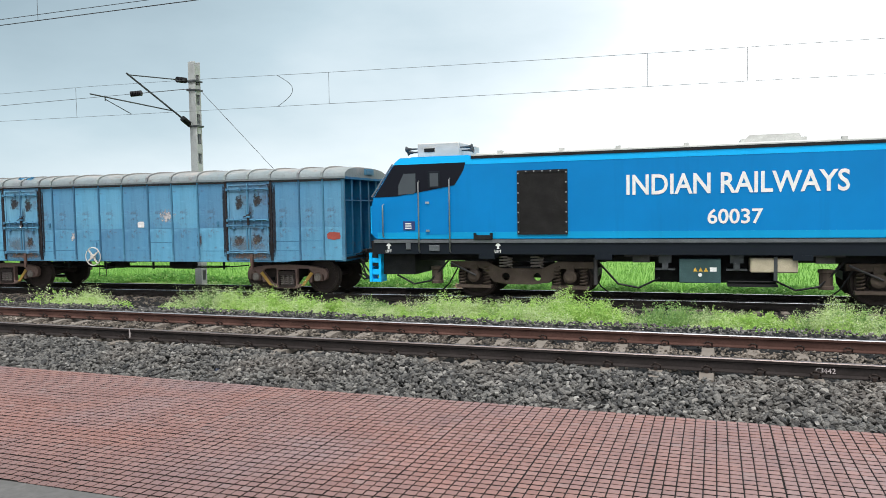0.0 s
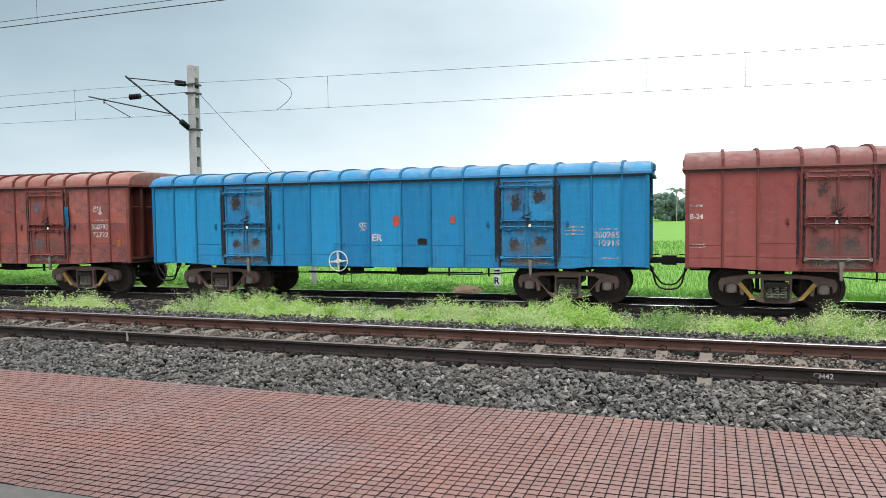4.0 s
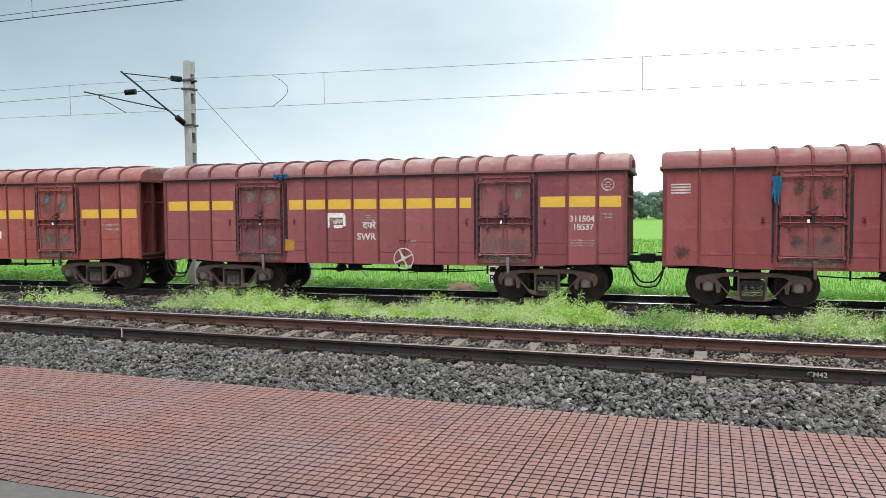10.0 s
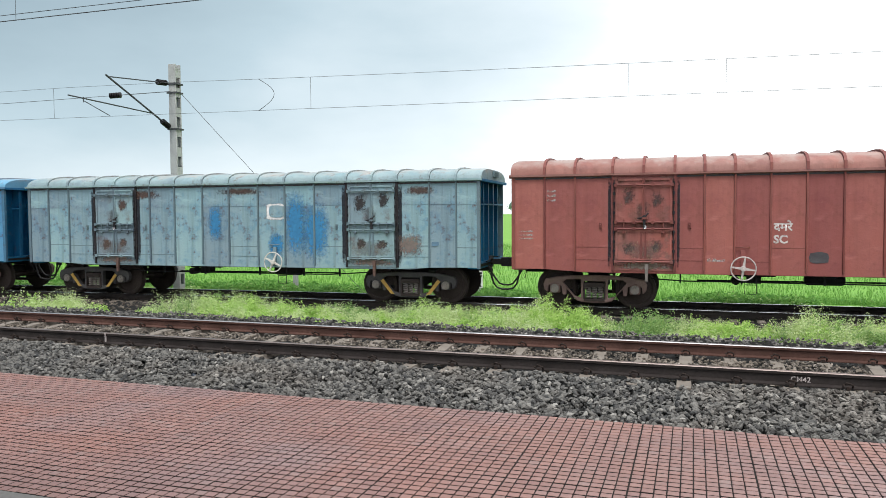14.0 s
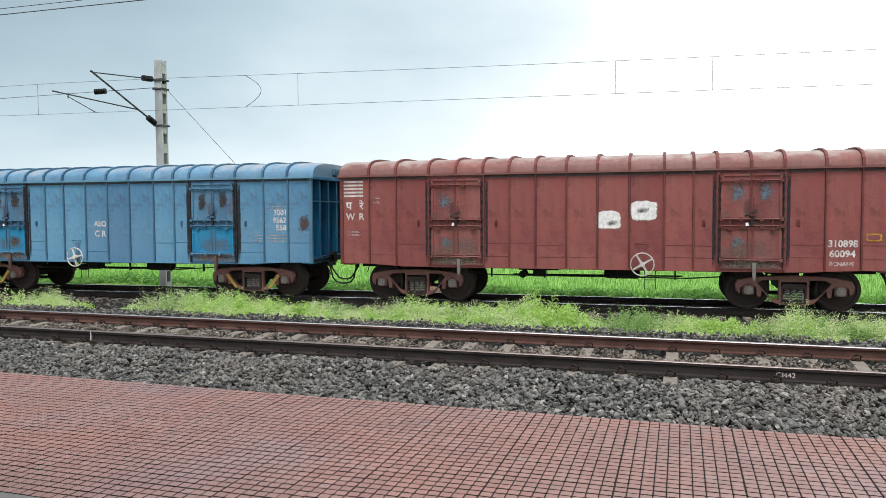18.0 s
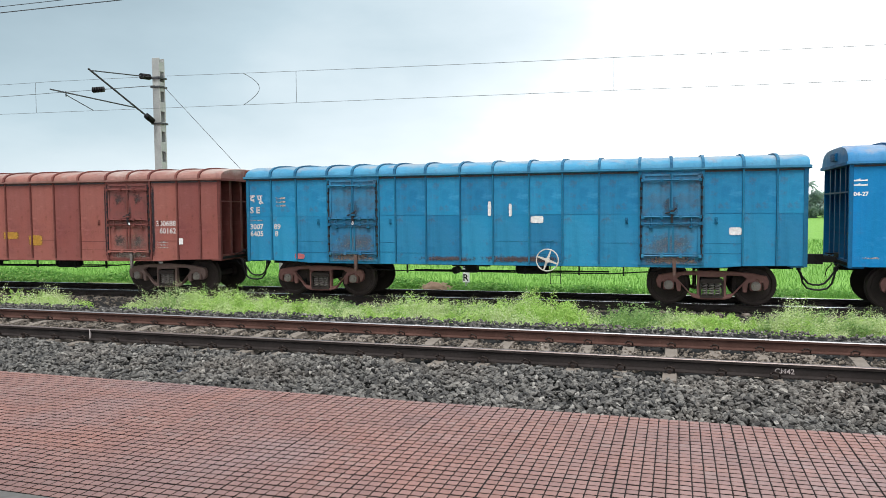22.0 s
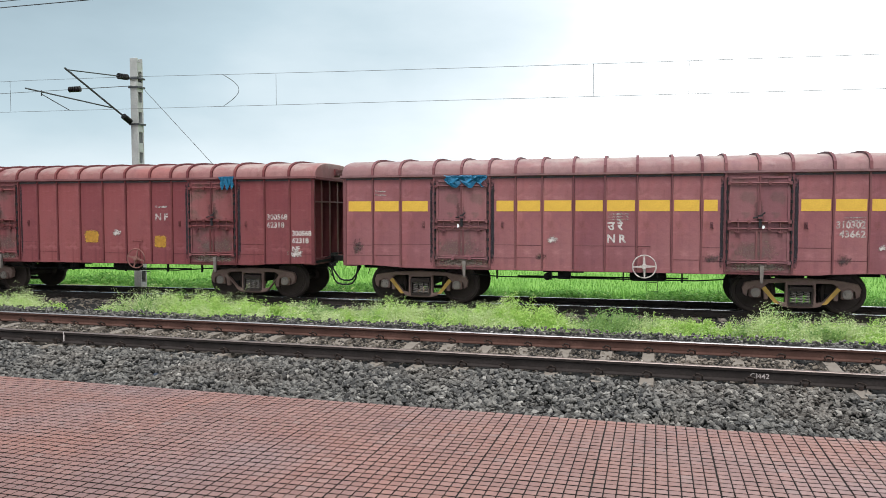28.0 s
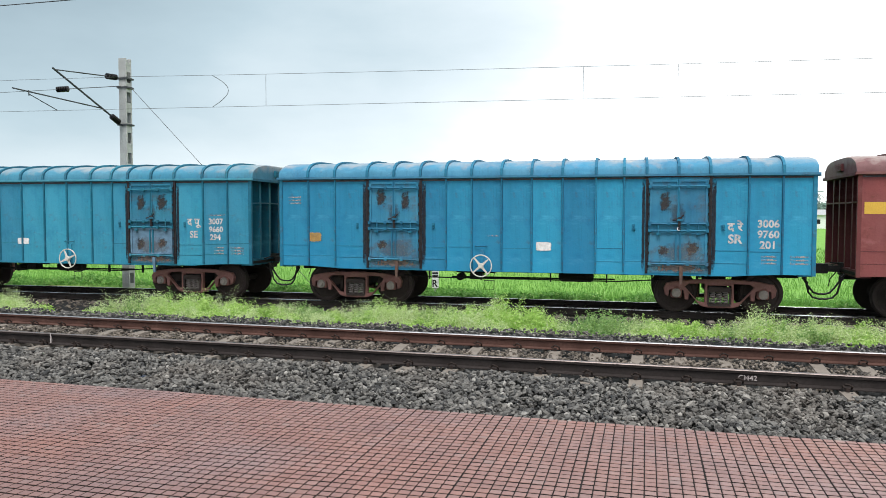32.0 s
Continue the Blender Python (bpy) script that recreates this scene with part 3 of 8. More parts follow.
def sleeper_mesh(bm):
    # a concrete sleeper, lower in the middle than under the rails
    n = [(-1.375, 0.055), (-1.1, 0.055), (-0.62, 0.055), (-0.35, 0.03), (0.35, 0.03), (0.62, 0.055), (1.1, 0.055), (1.375, 0.055)]
    rows = [[bm.verts.new(c) for c in ((-0.125, y, -0.15), (-0.085, y, z), (0.085, y, z), (0.125, y, -0.15))] for y, z in n]
    for a, b in zip(rows, rows[1:]):
        for k in range(4):
            bm.faces.new((a[k], a[(k + 1) % 4], b[(k + 1) % 4], b[k]))
    bm.faces.new(rows[0][::-1])
    bm.faces.new(rows[-1])
    bmesh.ops.recalc_face_normals(bm, faces=list(bm.faces))


def clip_mesh(bm):
    # a bent spring clip with its cast shoulder
    tube(bm, [(-0.055, 0.0, 0.015), (-0.055, 0.055, 0.055), (-0.02, 0.08, 0.075), (0.015, 0.03, 0.072), (0.045, 0.005, 0.035), (0.055, 0.05, 0.045), (0.05, 0.085, 0.06)], 0.0115, 6)
    box(bm, -0.022, 0.022, 0.055, 0.080, -0.01, 0.035)


def pad_mesh(bm):
    box(bm, -0.07, 0.07, -0.09, 0.09, -0.012, 0.002)


def build_track(x0, n, step, centre, top, label, bend=None):
    sl, cl, pd = shared("sleeper", sleeper_mesh), shared("clip", clip_mesh), shared("rail_pad", pad_mesh)
    for i in range(n):
        x = x0 + i * step
        s = put("sleeper", sl, M["sleeper"], None, pose(x, centre + (bend(x) if bend else 0), top - 0.172 - 0.067, 0, 0, rng.normal(0, 0.4) + (math.degrees(bend(x + 0.5) - bend(x - 0.5)) if bend else 0)))
        tagged(s, label, "sleeper", label)
        for ry in (-GAUGE / 2, GAUGE / 2):
            put("rail_pad", pd, M["black"], s, (0, ry, 0.067))
            for side in (-1, 1):
                put("clip", cl, M["clip"], s, pose(0, ry + side * 0.055, 0.070, 0, 0, 0 if side > 0 else 180))


build_track(-1.3286 - 34 * 0.618, 48, 0.618, GAUGE / 2, NEAR_Z, "concrete sleepers of the empty track, half buried in stone")
build_track(-38.0, 74, 0.618, FAR_C, 0.0, "concrete sleepers of the train's track, buried in stone", far_bend)


# ---- platform ----
TILE = 0.0935


def build_platform():
    bm = bmesh.new()
    box(bm, -70, 40, -5.755, PLAT_Y, -0.5, PLAT_Z - 0.011)
    plat = part("platform", bm, M["grout"])
    tagged(plat, "low platform paved with small square red tiles", "platform", kind="structure")
    bm = bmesh.new()
    box(bm, -70, 40, -16, -5.757, -0.5, PLAT_Z + 0.006)
    chamfer(bm, 0.008)
    tagged(part("pavement", bm, plain("damp grey cement", (0.095, 0.090, 0.086), 0.6, 0, 0.25, 1.2, 0.3)), "grey cement walkway along the tiled platform", "pavement", kind="structure")
    return plat


PLATFORM = build_platform()


# ---- weeds ----
def leaves(name, centres, size, spread, mat, label, category, flat=0.5, stretch=2.2):
    """Many small pointed leaves round given centres, joined into one; size is a range or one size for each."""
    n = len(centres)
    c = centres + rng.normal(size=(n, 3)) * spread
    d = rng.normal(size=(n, 3))
    d[:, 2] = np.abs(d[:, 2]) * flat + 0.10
    d /= np.linalg.norm(d, axis=1)[:, None]
    e = np.cross(d, 0.75 * rng.normal(size=(n, 3)) + (0, -0.25, 1.0))
    e /= np.linalg.norm(e, axis=1)[:, None]
    s = (rng.uniform(*size, n) if len(size) == 2 else size * rng.uniform(0.7, 1.25, n))[:, None]
    co = np.stack([c - d * s * stretch * 0.5, c + e * s * 0.5, c + d * s * stretch * 0.6, c - e * s * 0.5], 1).reshape(-1, 3)
    faces = np.arange(4 * n).reshape(n, 4)
    return tagged(mesh_from(name, co, faces, mat), label, category, kind="stuff")


def weed_height(x, y):
    """How tall the weeds stand: clumps, with bare stones between."""
    v = 0.56 + 1.05 * noise.noise((x * 0.42, y * 0.8, 3.1)) + 1.0 * noise.noise((x * 1.15, y * 1.2, 9.0))
    v *= 1 - abs(y - 5.6) / 2.5
    if x < -10:
        v -= 0.75 * min(1, (-10 - x) / 3) * (1 if y > 5.4 else 0.15)
    return max(0.0, v)


def build_weeds():
    """Bushy plants: each a fan of stems that carry leaves, large below and small at the tips."""
    kinds = {"pale": [[], []], "deep": [[], []], "dark": [[], []]}
    stems = []
    for _ in range(3900):
        x, y = rng.uniform(-30, 6.5), rng.uniform(4.15, 7.9)
        v = weed_height(x, y)
        v = v * 1.35 - 0.08
        if v < 0.10:
            continue
        h = min(0.14 + 0.62 * v * rng.uniform(0.7, 1.3), 0.92 * rng.uniform(0.7, 1.05))
        z0 = -0.28 if y > 4.5 else -0.28 + (4.5 - y) * 0.9
        far = x < -16
        u = noise.noise((x * 0.55, y * 0.9, 20.0)) + rng.normal(0, 0.18)
        kind = "deep" if u > 0.12 else "dark" if u < -0.30 else "pale"
        lush = {"pale": 0.75, "deep": 1.15, "dark": 1.0}[kind]
        for _ in range(int(rng.integers(4, 8))):
            a, out = rng.uniform(0, 2 * math.pi), abs(rng.normal(0, 0.32)) * h
            tall = h * rng.uniform(0.55, 1.08)
            tip = np.array([math.cos(a) * out, math.sin(a) * out, tall])
            k = int((20 if far else 52) * (0.35 + tall) * (1.15 if kind != "pale" else 1.3))
            t = rng.uniform(0.10, 1.0, k) ** 0.75
            w = (0.045 + 0.11 * tall) * (1.12 - t) ** 0.6
            side = rng.normal(0, 1, (k, 2))
            pts = np.stack([x + tip[0] * t ** 1.4 + side[:, 0] * w, y + tip[1] * t ** 1.4 + side[:, 1] * w, z0 + tip[2] * t - 0.25 * np.hypot(*side.T) * w], 1)
            kinds[kind][0].append(pts)
            kinds[kind][1].append((0.016 + 0.026 * (1 - t)) * lush * (1.6 if far else 1.0))
            stems.append(((x, y, z0), (x + tip[0] * 0.45, y + tip[1] * 0.45, z0 + tip[2] * 0.55), (x + tip[0], y + tip[1], z0 + tip[2])))
    for kind, mat, label in (("pale", "weed", "pale green flowering weeds in bushy clumps between the tracks"), ("deep", "weed_deep", "fresh green leafy weeds in clumps between the tracks"), ("dark", "weed_dark", "darker green low weeds among the stones between the tracks")):
        leaves("weeds", np.concatenate(kinds[kind][0]), np.concatenate(kinds[kind][1]), 0.012, M[mat], label, "weeds", 0.6, 2.4)
    p = np.array(stems)
    wide = np.array((0.004, 0.0, 0.0))
    co = np.stack([p[:, 0] - wide, p[:, 0] + wide, p[:, 1] + wide * 0.8, p[:, 2], p[:, 1] - wide * 0.8], 1).reshape(-1, 3)
    n = np.arange(len(p))[:, None] * 5
    faces = np.concatenate([n + (0, 1, 2), n + (0, 2, 4), n + (4, 2, 3)])
    tagged(mesh_from("weed_stems", co, faces, M["weed_deep"]), "thin green stalks of the weeds between the tracks", "weeds", kind="stuff")


build_weeds()


def blades(name, n, x, y, z, h, width, mat, label):
    px, py = rng.uniform(*x, n), rng.uniform(0, 1, n)
    py = y[0] + (y[1] - y[0]) * py ** 1.6
    px = px * (1 + (py - y[0]) * 0.016)
    hh = rng.uniform(*h, n)
    a = rng.uniform(0, 2 * math.pi, n)
    w = rng.uniform(*width, n) * (1 + (py - y[0]) * 0.03)
    base = np.stack([px, py, np.interp(py, z[0], z[1])], 1)
    side = np.stack([np.cos(a), np.sin(a), 0 * a], 1) * w[:, None] * 0.5
    bend = np.stack([rng.normal(0, 0.25, n), rng.normal(0, 0.25, n), np.ones(n)], 1) * hh[:, None]
    co = np.stack([base - side, base + side, base + bend], 1).reshape(-1, 3)
    return tagged(mesh_from(name, co, np.arange(3 * n).reshape(n, 3), mat), label, "field", kind="stuff")


FIELD_Z = ((13, 13.6, 15, 18, 24, 40, 80, 400), (-0.40, -0.36, -0.38, -0.80, -0.90, -0.95, -1.0, -1.0))
blades("paddy", 90000, (-42, 14), (14.9, 70), FIELD_Z, (0.16, 0.36), (0.010, 0.024), M["paddy"], "dense bright green paddy beyond the train's track")


def build_verge():
    pts = []
    for _ in range(2600):
        x, y = rng.uniform(-40, 12), rng.uniform(13.1, 16.4)
        v = 0.5 + noise.noise((x * 0.35, y * 0.5, 40))
        if v < 0.42:
            continue
        h, k = 0.10 + 0.26 * v * rng.uniform(0.5, 1.1), 34
        t = rng.uniform(0.05, 1, k)
        pts.append(np.stack([x + rng.normal(0, 0.14, k), y + rng.normal(0, 0.14, k), np.interp(y, *FIELD_Z) + h * t], 1))
    leaves("verge_weeds", np.concatenate(pts), (0.03, 0.085), 0.03, M["verge"], "leafy green weeds on the verge behind the train's track", "weeds")
    bm = bmesh.new()
    bmesh.ops.create_icosphere(bm, subdivisions=3, radius=1)
    for v in bm.verts:
        k = 1 + 0.35 * noise.noise(v.co * 2.3)
        v.co = Vector((v.co.x * 0.62 * k, v.co.y * 0.4 * k, v.co.z * 0.26 * k))
    tagged(part("soil_heap", bm, plain("loose brown soil", (0.17, 0.11, 0.072), 0.95, 0, 0.3, 6.0, 0.8), None, "", (-7.9, 14.2, -0.36), 60), "small heap of dry brown soil on the verge", "soil heap")


build_verge()


# ---- far trees ----
def crown_mesh(name, c, d, s, r, mat, parent):
    """Leaf clumps at the points c that face about the ways d."""
    n = len(c)
    u = np.cross(d, r.normal(size=(n, 3)))
    u /= np.linalg.norm(u, axis=1)[:, None]
    w = np.cross(u, d + 0.5 * r.normal(size=(n, 3)))
    w /= np.linalg.norm(w, axis=1)[:, None]
    co = np.stack([c - u * s, c - w * s * 0.7, c + u * s, c + w * s * 0.7], 1).reshape(-1, 3)
    ob = mesh_from(name, co, np.arange(4 * n).reshape(n, 4), mat)
    ob.parent = parent
    return ob


def build_tree(x, y, height, width, seed):
    r = np.random.default_rng(seed)
    t = empty("tree", pose(x, y, -1.0, 0, 0, r.uniform(0, 360)))
    bm = bmesh.new()
    tube(bm, [(0, 0, -0.1), (0.1, 0, height * 0.25), (0.0, 0.15, height * 0.55)], 0.016 * height + 0.05, 7)
    for _ in range(5):
        a, k = r.uniform(0, 6.28), r.uniform(0.25, 0.45)
        tube(bm, [(0.05, 0.05, height * r.uniform(0.2, 0.4)), (math.cos(a) * width * k * 0.6, math.sin(a) * width * k * 0.6, height * r.uniform(0.5, 0.6)), (math.cos(a) * width * k, math.sin(a) * width * k, height * r.uniform(0.65, 0.8))], 0.09, 5)
    part("trunk", bm, M["bark"], t)
    n, m = 2600, 20
    lobes = np.stack([r.normal(0, 0.24, m) * width, r.normal(0, 0.24, m) * width, height * r.uniform(0.10, 0.88, m)], 1)
    size = r.uniform(0.14, 0.25, m) * width * np.interp(lobes[:, 2] / height, (0, 0.6, 1), (0.9, 1.1, 0.7))
    k = r.integers(0, m, n)
    d = r.normal(size=(n, 3))
    d /= np.linalg.norm(d, axis=1)[:, None]
    c = lobes[k] + d * (size[k] * r.uniform(0.5, 1.05, n))[:, None] * (1, 1, 0.85)
    c[:, 2] = np.clip(c[:, 2], 0.1, height * 1.05)
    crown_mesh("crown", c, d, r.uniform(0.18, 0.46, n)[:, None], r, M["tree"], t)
    return tagged(t, "dark leafy tree in the far row beyond the paddy", "tree", "far row of trees")


def build_palm(x, y, height, seed):
    r = np.random.default_rng(seed)
    t = empty("palm_tree", pose(x, y, -1.0, 0, 0, r.uniform(0, 360)))
    bm = bmesh.new()
    lean = r.uniform(-0.5, 0.5)
    tube(bm, [(0, 0, -0.1), (lean * 0.3, 0, height * 0.5), (lean, 0, height)], 0.13, 8)
    part("trunk", bm, plain("pale palm bark", (0.30, 0.28, 0.25), 0.9), t)
    co = []
    for k in range(17):
        a, drop = r.uniform(0, 6.28), r.uniform(-0.2, 1.1)
        for i in range(14):
            q = (i + 1) / 14 * 2.6
            px, pz = q, height + 0.5 * math.sin(q * 0.9) * (1 - drop) - drop * 0.28 * q * q
            for s in (-1, 1):
                w = 0.55 * math.sin(math.pi * min(1, (i + 2) / 16))
                pts = ((px, 0.0, pz), (px + 0.22, s * w, pz - 0.28), (px + 0.10, s * w * 0.9, pz - 0.36), (px - 0.12, 0.0, pz - 0.02))
                co += [(lean + u * math.cos(a) - v * math.sin(a), u * math.sin(a) + v * math.cos(a), z) for u, v, z in pts]
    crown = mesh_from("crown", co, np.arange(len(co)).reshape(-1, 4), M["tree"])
    crown.parent = t
    return tagged(t, "coconut palm with a pale bare trunk among the far trees", "tree", "far palms")


TREE_RNG = np.random.default_rng(3)
for i in range(52):
    tx = -46 + i * 2.0 + TREE_RNG.uniform(-1.2, 1.2)
    build_tree(tx, 205 + TREE_RNG.uniform(-8, 14), TREE_RNG.uniform(5.2, 8.6), TREE_RNG.uniform(5.0, 7.5), 100 + i)
for i, (px, ph) in enumerate(((-9, 8.2), (4, 8.8), (15.5, 9.3), (22, 8.0), (31, 8.6), (41, 9.0), (47, 8.2))):
    build_palm(px, 196 + (i % 3) * 2, ph, 40 + i)


def build_house():
    h = empty("house", pose(43, 190, -1.0, 0, 0, -8))
    bm = bmesh.new()
    box(bm, -5, 5, -3, 3, 0, 3.3)
    part("wall", bm, M["white"], h)
    bm = bmesh.new()
    prism(bm, [(-3.5, 3.28), (3.5, 3.28), (0, 4.6)], -5.4, 5.4, "x")
    part("roof", bm, plain("grey sheet roof", (0.30, 0.31, 0.32), 0.7), h)
    for x in (-2.6, 0.4, 3.0):
        bm = bmesh.new()
        box(bm, x - 0.5, x + 0.5, -3.02, -2.9, 1.1, 2.2)
        part("window", bm, M["black"], h)
    tagged(h, "small white house with a grey roof beyond the paddy", "house")


build_house()


# ---- overhead line ----
def wire(name, pts, r, label, mat="wire", parent=None):
    bm = bmesh.new()
    tube(bm, pts, r, 5)
    ob = part(name, bm, M[mat], parent)
    return ob if parent else tagged(ob, label, "wire")


MAST_X, MAST_Y = -18.09, 13.15


def insulator(bm, a, b):
    """A row of dark sheds between two points."""
    a, b = Vector(a), Vector(b)
    d = (b - a)
    q = d.to_track_quat("Z", "Y").to_matrix().to_4x4()
    prof = [(0, 0), (0.03, 0)]
    n = 7
    for i in range(n):
        z = d.length * (i + 0.2) / n
        prof += [(0.07, z), (0.105, z + 0.01), (0.105, z + 0.04), (0.07, z + d.length * 0.7 / n)]
    prof += [(0.03, d.length), (0, d.length)]
    before = set(bm.verts)
    lathe(bm, prof, 12, "z")
    new_verts = [v for v in bm.verts if v not in before]
    bmesh.ops.transform(bm, matrix=Matrix.Translation(a) @ q, verts=new_verts)


def build_mast():
    m = empty("overhead_line_mast", pose(MAST_X, MAST_Y, -0.9))
    top = 8.85
    for dy in (-0.13, 0.13):
        bm = bmesh.new()
        box(bm, -0.15, 0.15, dy - 0.03, dy + 0.03, 0, top)
        chamfer(bm, 0.008)
        part("channel", bm, M["mast"], m)
    for i in range(12):
        for q in (-0.147, 0.135):
            bm = bmesh.new()
            box(bm, q, q + 0.012, -0.10, 0.10, 0.45 + i * 0.72, 0.45 + i * 0.72 + 0.34)
            part("batten", bm, M["mast"], m)
    bm = bmesh.new()
    box(bm, -0.35, 0.35, -0.35, 0.35, -0.4, 0.12)
    chamfer(bm, 0.03)
    part("footing", bm, M["concrete"], m)
    for z in (6.46, 7.78, 8.10):
        bm = bmesh.new()
        box(bm, -0.21, 0.21, -0.20, 0.20, z, z + 0.06)
        part("clamp", bm, M["tube"], m)
    # in the mast's own space; the line stands over the train's track
    low, tip = (-0.06, -0.28, 6.55), (-0.36, -3.02, 7.99)
    ins_low = (-0.09, -0.62, 6.73)
    stay_a, stay_in, stay_b = (-0.09, -0.36, 8.13), (-0.12, -0.80, 8.10), (-0.36, -2.90, 7.95)
    for name, path, r in (("bracket_tube", [ins_low, tip], 0.033), ("stay_tube", [stay_in, stay_b], 0.020),
                          ("register_tube", [(-0.17, -1.05, 6.96), (-0.36, -4.62, 7.09)], 0.022),
                          ("steady_arm", [(-0.36, -4.02, 7.01), (-0.36, -2.87, 6.66)], 0.014),
                          ("drop_bracket", [(-0.36, -4.0, 7.12), (-0.36, -4.0, 6.95)], 0.016)):
        bm = bmesh.new()
        tube(bm, path, r, 8)
        part(name, bm, M["tube"], m, smooth=50)
    for a, b in ((low, ins_low), (stay_a, stay_in)):
        bm = bmesh.new()
        insulator(bm, a, b)
        part("insulator", bm, M["insul"], m, smooth=40)
    tagged(m, "grey steel overhead line mast with a cantilever bracket", "mast")
    # the wire that ends at the mast, and its guy on the other side
    bm = bmesh.new()
    a = Vector((MAST_X - 0.05, MAST_Y - 0.15, 6.96))
    end = Vector((-72, -2.95, 3.58))
    d = (end - a).normalized()
    i0, i1 = a + d * 1.85, a + d * 2.28
    tube(bm, [a, i0], 0.014, 5)
    tube(bm, [i1, a + d * 20], 0.009, 5)
    w = tagged(part("anchor_wire", bm, M["wire"]), "thin wire that ends at the mast", "wire")
    bm = bmesh.new()
    insulator(bm, i0, i1)
    part("insulator", bm, M["insul"], w, smooth=40)
    wire("guy_wire", [(MAST_X + 0.2, MAST_Y, 6.95), (-10.0, 13.3, -0.9)], 0.010, "thin steel guy wire from the mast to the ground")


build_mast()


WIRE_Y = 10.267


def far_line(z_of, r, name, label):
    xs = list(np.linspace(-72, 40, 29))
    return wire(name, [(x, WIRE_Y, z_of(x)) for x in xs], r, label)


def contact_z(x):
    return 5.48 - 0.0155 * (x + 1.63)


def catenary_z(x):
    # hangs between this mast and the next
    u = x - MAST_X
    return contact_z(x) + 1.04 + (-0.0165 * u + 0.0003 * u * u if u > 0 else 0.010 * u + 0.0002 * u * u)


CONTACT = far_line(contact_z, 0.0058, "contact_wire", "thin grey contact wire over the train's track")
far_line(catenary_z, 0.0058, "catenary_wire", "thin grey catenary wire over the train's track")
for x in (-20.8, -10.95, -1.65, 0.75):
    wire("dropper", [(x, WIRE_Y, contact_z(x)), (x, WIRE_Y, catenary_z(x))], 0.006, "", parent=CONTACT)
wire("jumper", [(-12.75 + 0.55 * math.sin(math.pi * k / 10), WIRE_Y, contact_z(-12.75) + k / 10 * (catenary_z(-12.75) - contact_z(-12.75))) for k in range(11)], 0.009, "", parent=CONTACT)

near_contact = wire("contact_wire", [(-70, 0.87, 6.30), (-12.9, 0.87, 6.09), (40, 0.87, 5.90)], 0.0090, "dark contact wire over the empty track", "tube")
wire("upper_wire", [(-70, 0.87, 6.42), (-12.9, 0.87, 6.20), (40, 0.87, 6.01)], 0.0065, "", "tube", parent=near_contact)
wire("dropper", [(-12.0, 0.87, 6.09), (-12.0, 0.87, 7.3)], 0.004, "", parent=near_contact)


# ---- small board beyond the track ----
def build_board():
    b = empty("track_board", pose(-6.9, 14.5, -0.72))
    bm = bmesh.new()
    box(bm, -0.035, 0.035, -0.01, 0.05, 0, 0.85)
    part("post", bm, M["mast"], b)
    bm = bmesh.new()
    box(bm, -0.12, 0.12, -0.03, -0.012, 0.62, 1.28)
    chamfer(bm, 0.004)
    part("plate", bm, M["white"], b)
    me, w = letters("R", 0.24, 0.02)
    put("lettering", me, M["black"], b, (-w / 2, -0.034, 0.66))
    for z in (1.0, 1.1):
        bm = bmesh.new()
        box(bm, -0.10, 0.10, -0.036, -0.032, z, z + 0.06)
        part("mark", bm, M["black"], b)
    tagged(b, "small white trackside board with a black letter R", "sign")


build_board()


def build_post():
    bm = bmesh.new()
    box(bm, -0.075, 0.075, -0.09, 0.09, -0.3, 1.95)
    chamfer(bm, 0.02)
    tagged(part("steel_post", bm, M["mast"], None, "", (-13.8, 14.2, -0.8)), "plain grey steel post standing beside the track", "post")


build_post()


def build_marks():
    """White paint on the web of the near rail, and a blue rag in the stones."""
    near = bpy.data.objects["rail_near_front"]
    me, w = letters("CM42", 0.066, 0.012)
    put("lettering", me, M["faint"], near, (1.15, -0.040, NEAR_Z - 0.125), "white painted mark")
    bm = bmesh.new()
    box(bm, -9.298, -9.282, -0.040, -0.012, NEAR_Z - 0.15, NEAR_Z + 0.001)
    part("paint_mark", bm, M["white_worn"], near, "white painted joint mark")
    rag = new("rag", tarp_mesh(400, 0.40, 0.20))
    rag.data.materials.append(plain("dull blue plastic", (0.04, 0.055, 0.09), 0.5))
    rag.matrix_basis = pose(-6.2, -1.62, 0.325, 88, 0, 20)
    tagged(rag, "crumpled dull blue plastic scrap lying on the stones", "litter")


# ---- wagons ----
RIBS = (-5.93, -5.16, -2.08, -1.40, -0.62, 0.15, 0.92, 1.74, 2.42, 5.30, 6.05)
DOORS = (-3.49, 3.70)
LONG_RIBS = (-6.46, -5.70, -2.80, -1.95, -1.02, -0.15, 0.78, 1.62, 2.52, 5.84, 6.58)
LONG_DOORS = (-4.01, 4.22)


def places(half):
    """Where ribs and doors stand along a wagon of the short or of the long kind."""
    if half > 7:
        return LONG_RIBS, LONG_DOORS
    return [x * half / 6.75 for x in RIBS], [x * half / 6.75 for x in DOORS]


EAVE, ROOF_TOP, FLOOR = 3.37, 3.83, 1.0
HALF_W = 1.56


def roof_pts(k=9, drop=0.0, grow=0.0):
    """The arch of the roof, from the near eave to the far one: (y, z)."""
    out = []
    for i in range(k + 1):
        a = math.pi * i / k
        y = -math.cos(a)
        y = math.copysign(abs(y) ** 0.62, y) * (HALF_W + 0.05 + grow)
        out.append((y, EAVE + 0.03 - drop + (ROOF_TOP - EAVE - 0.03 + grow) * math.sin(a) ** 0.72))
    return out


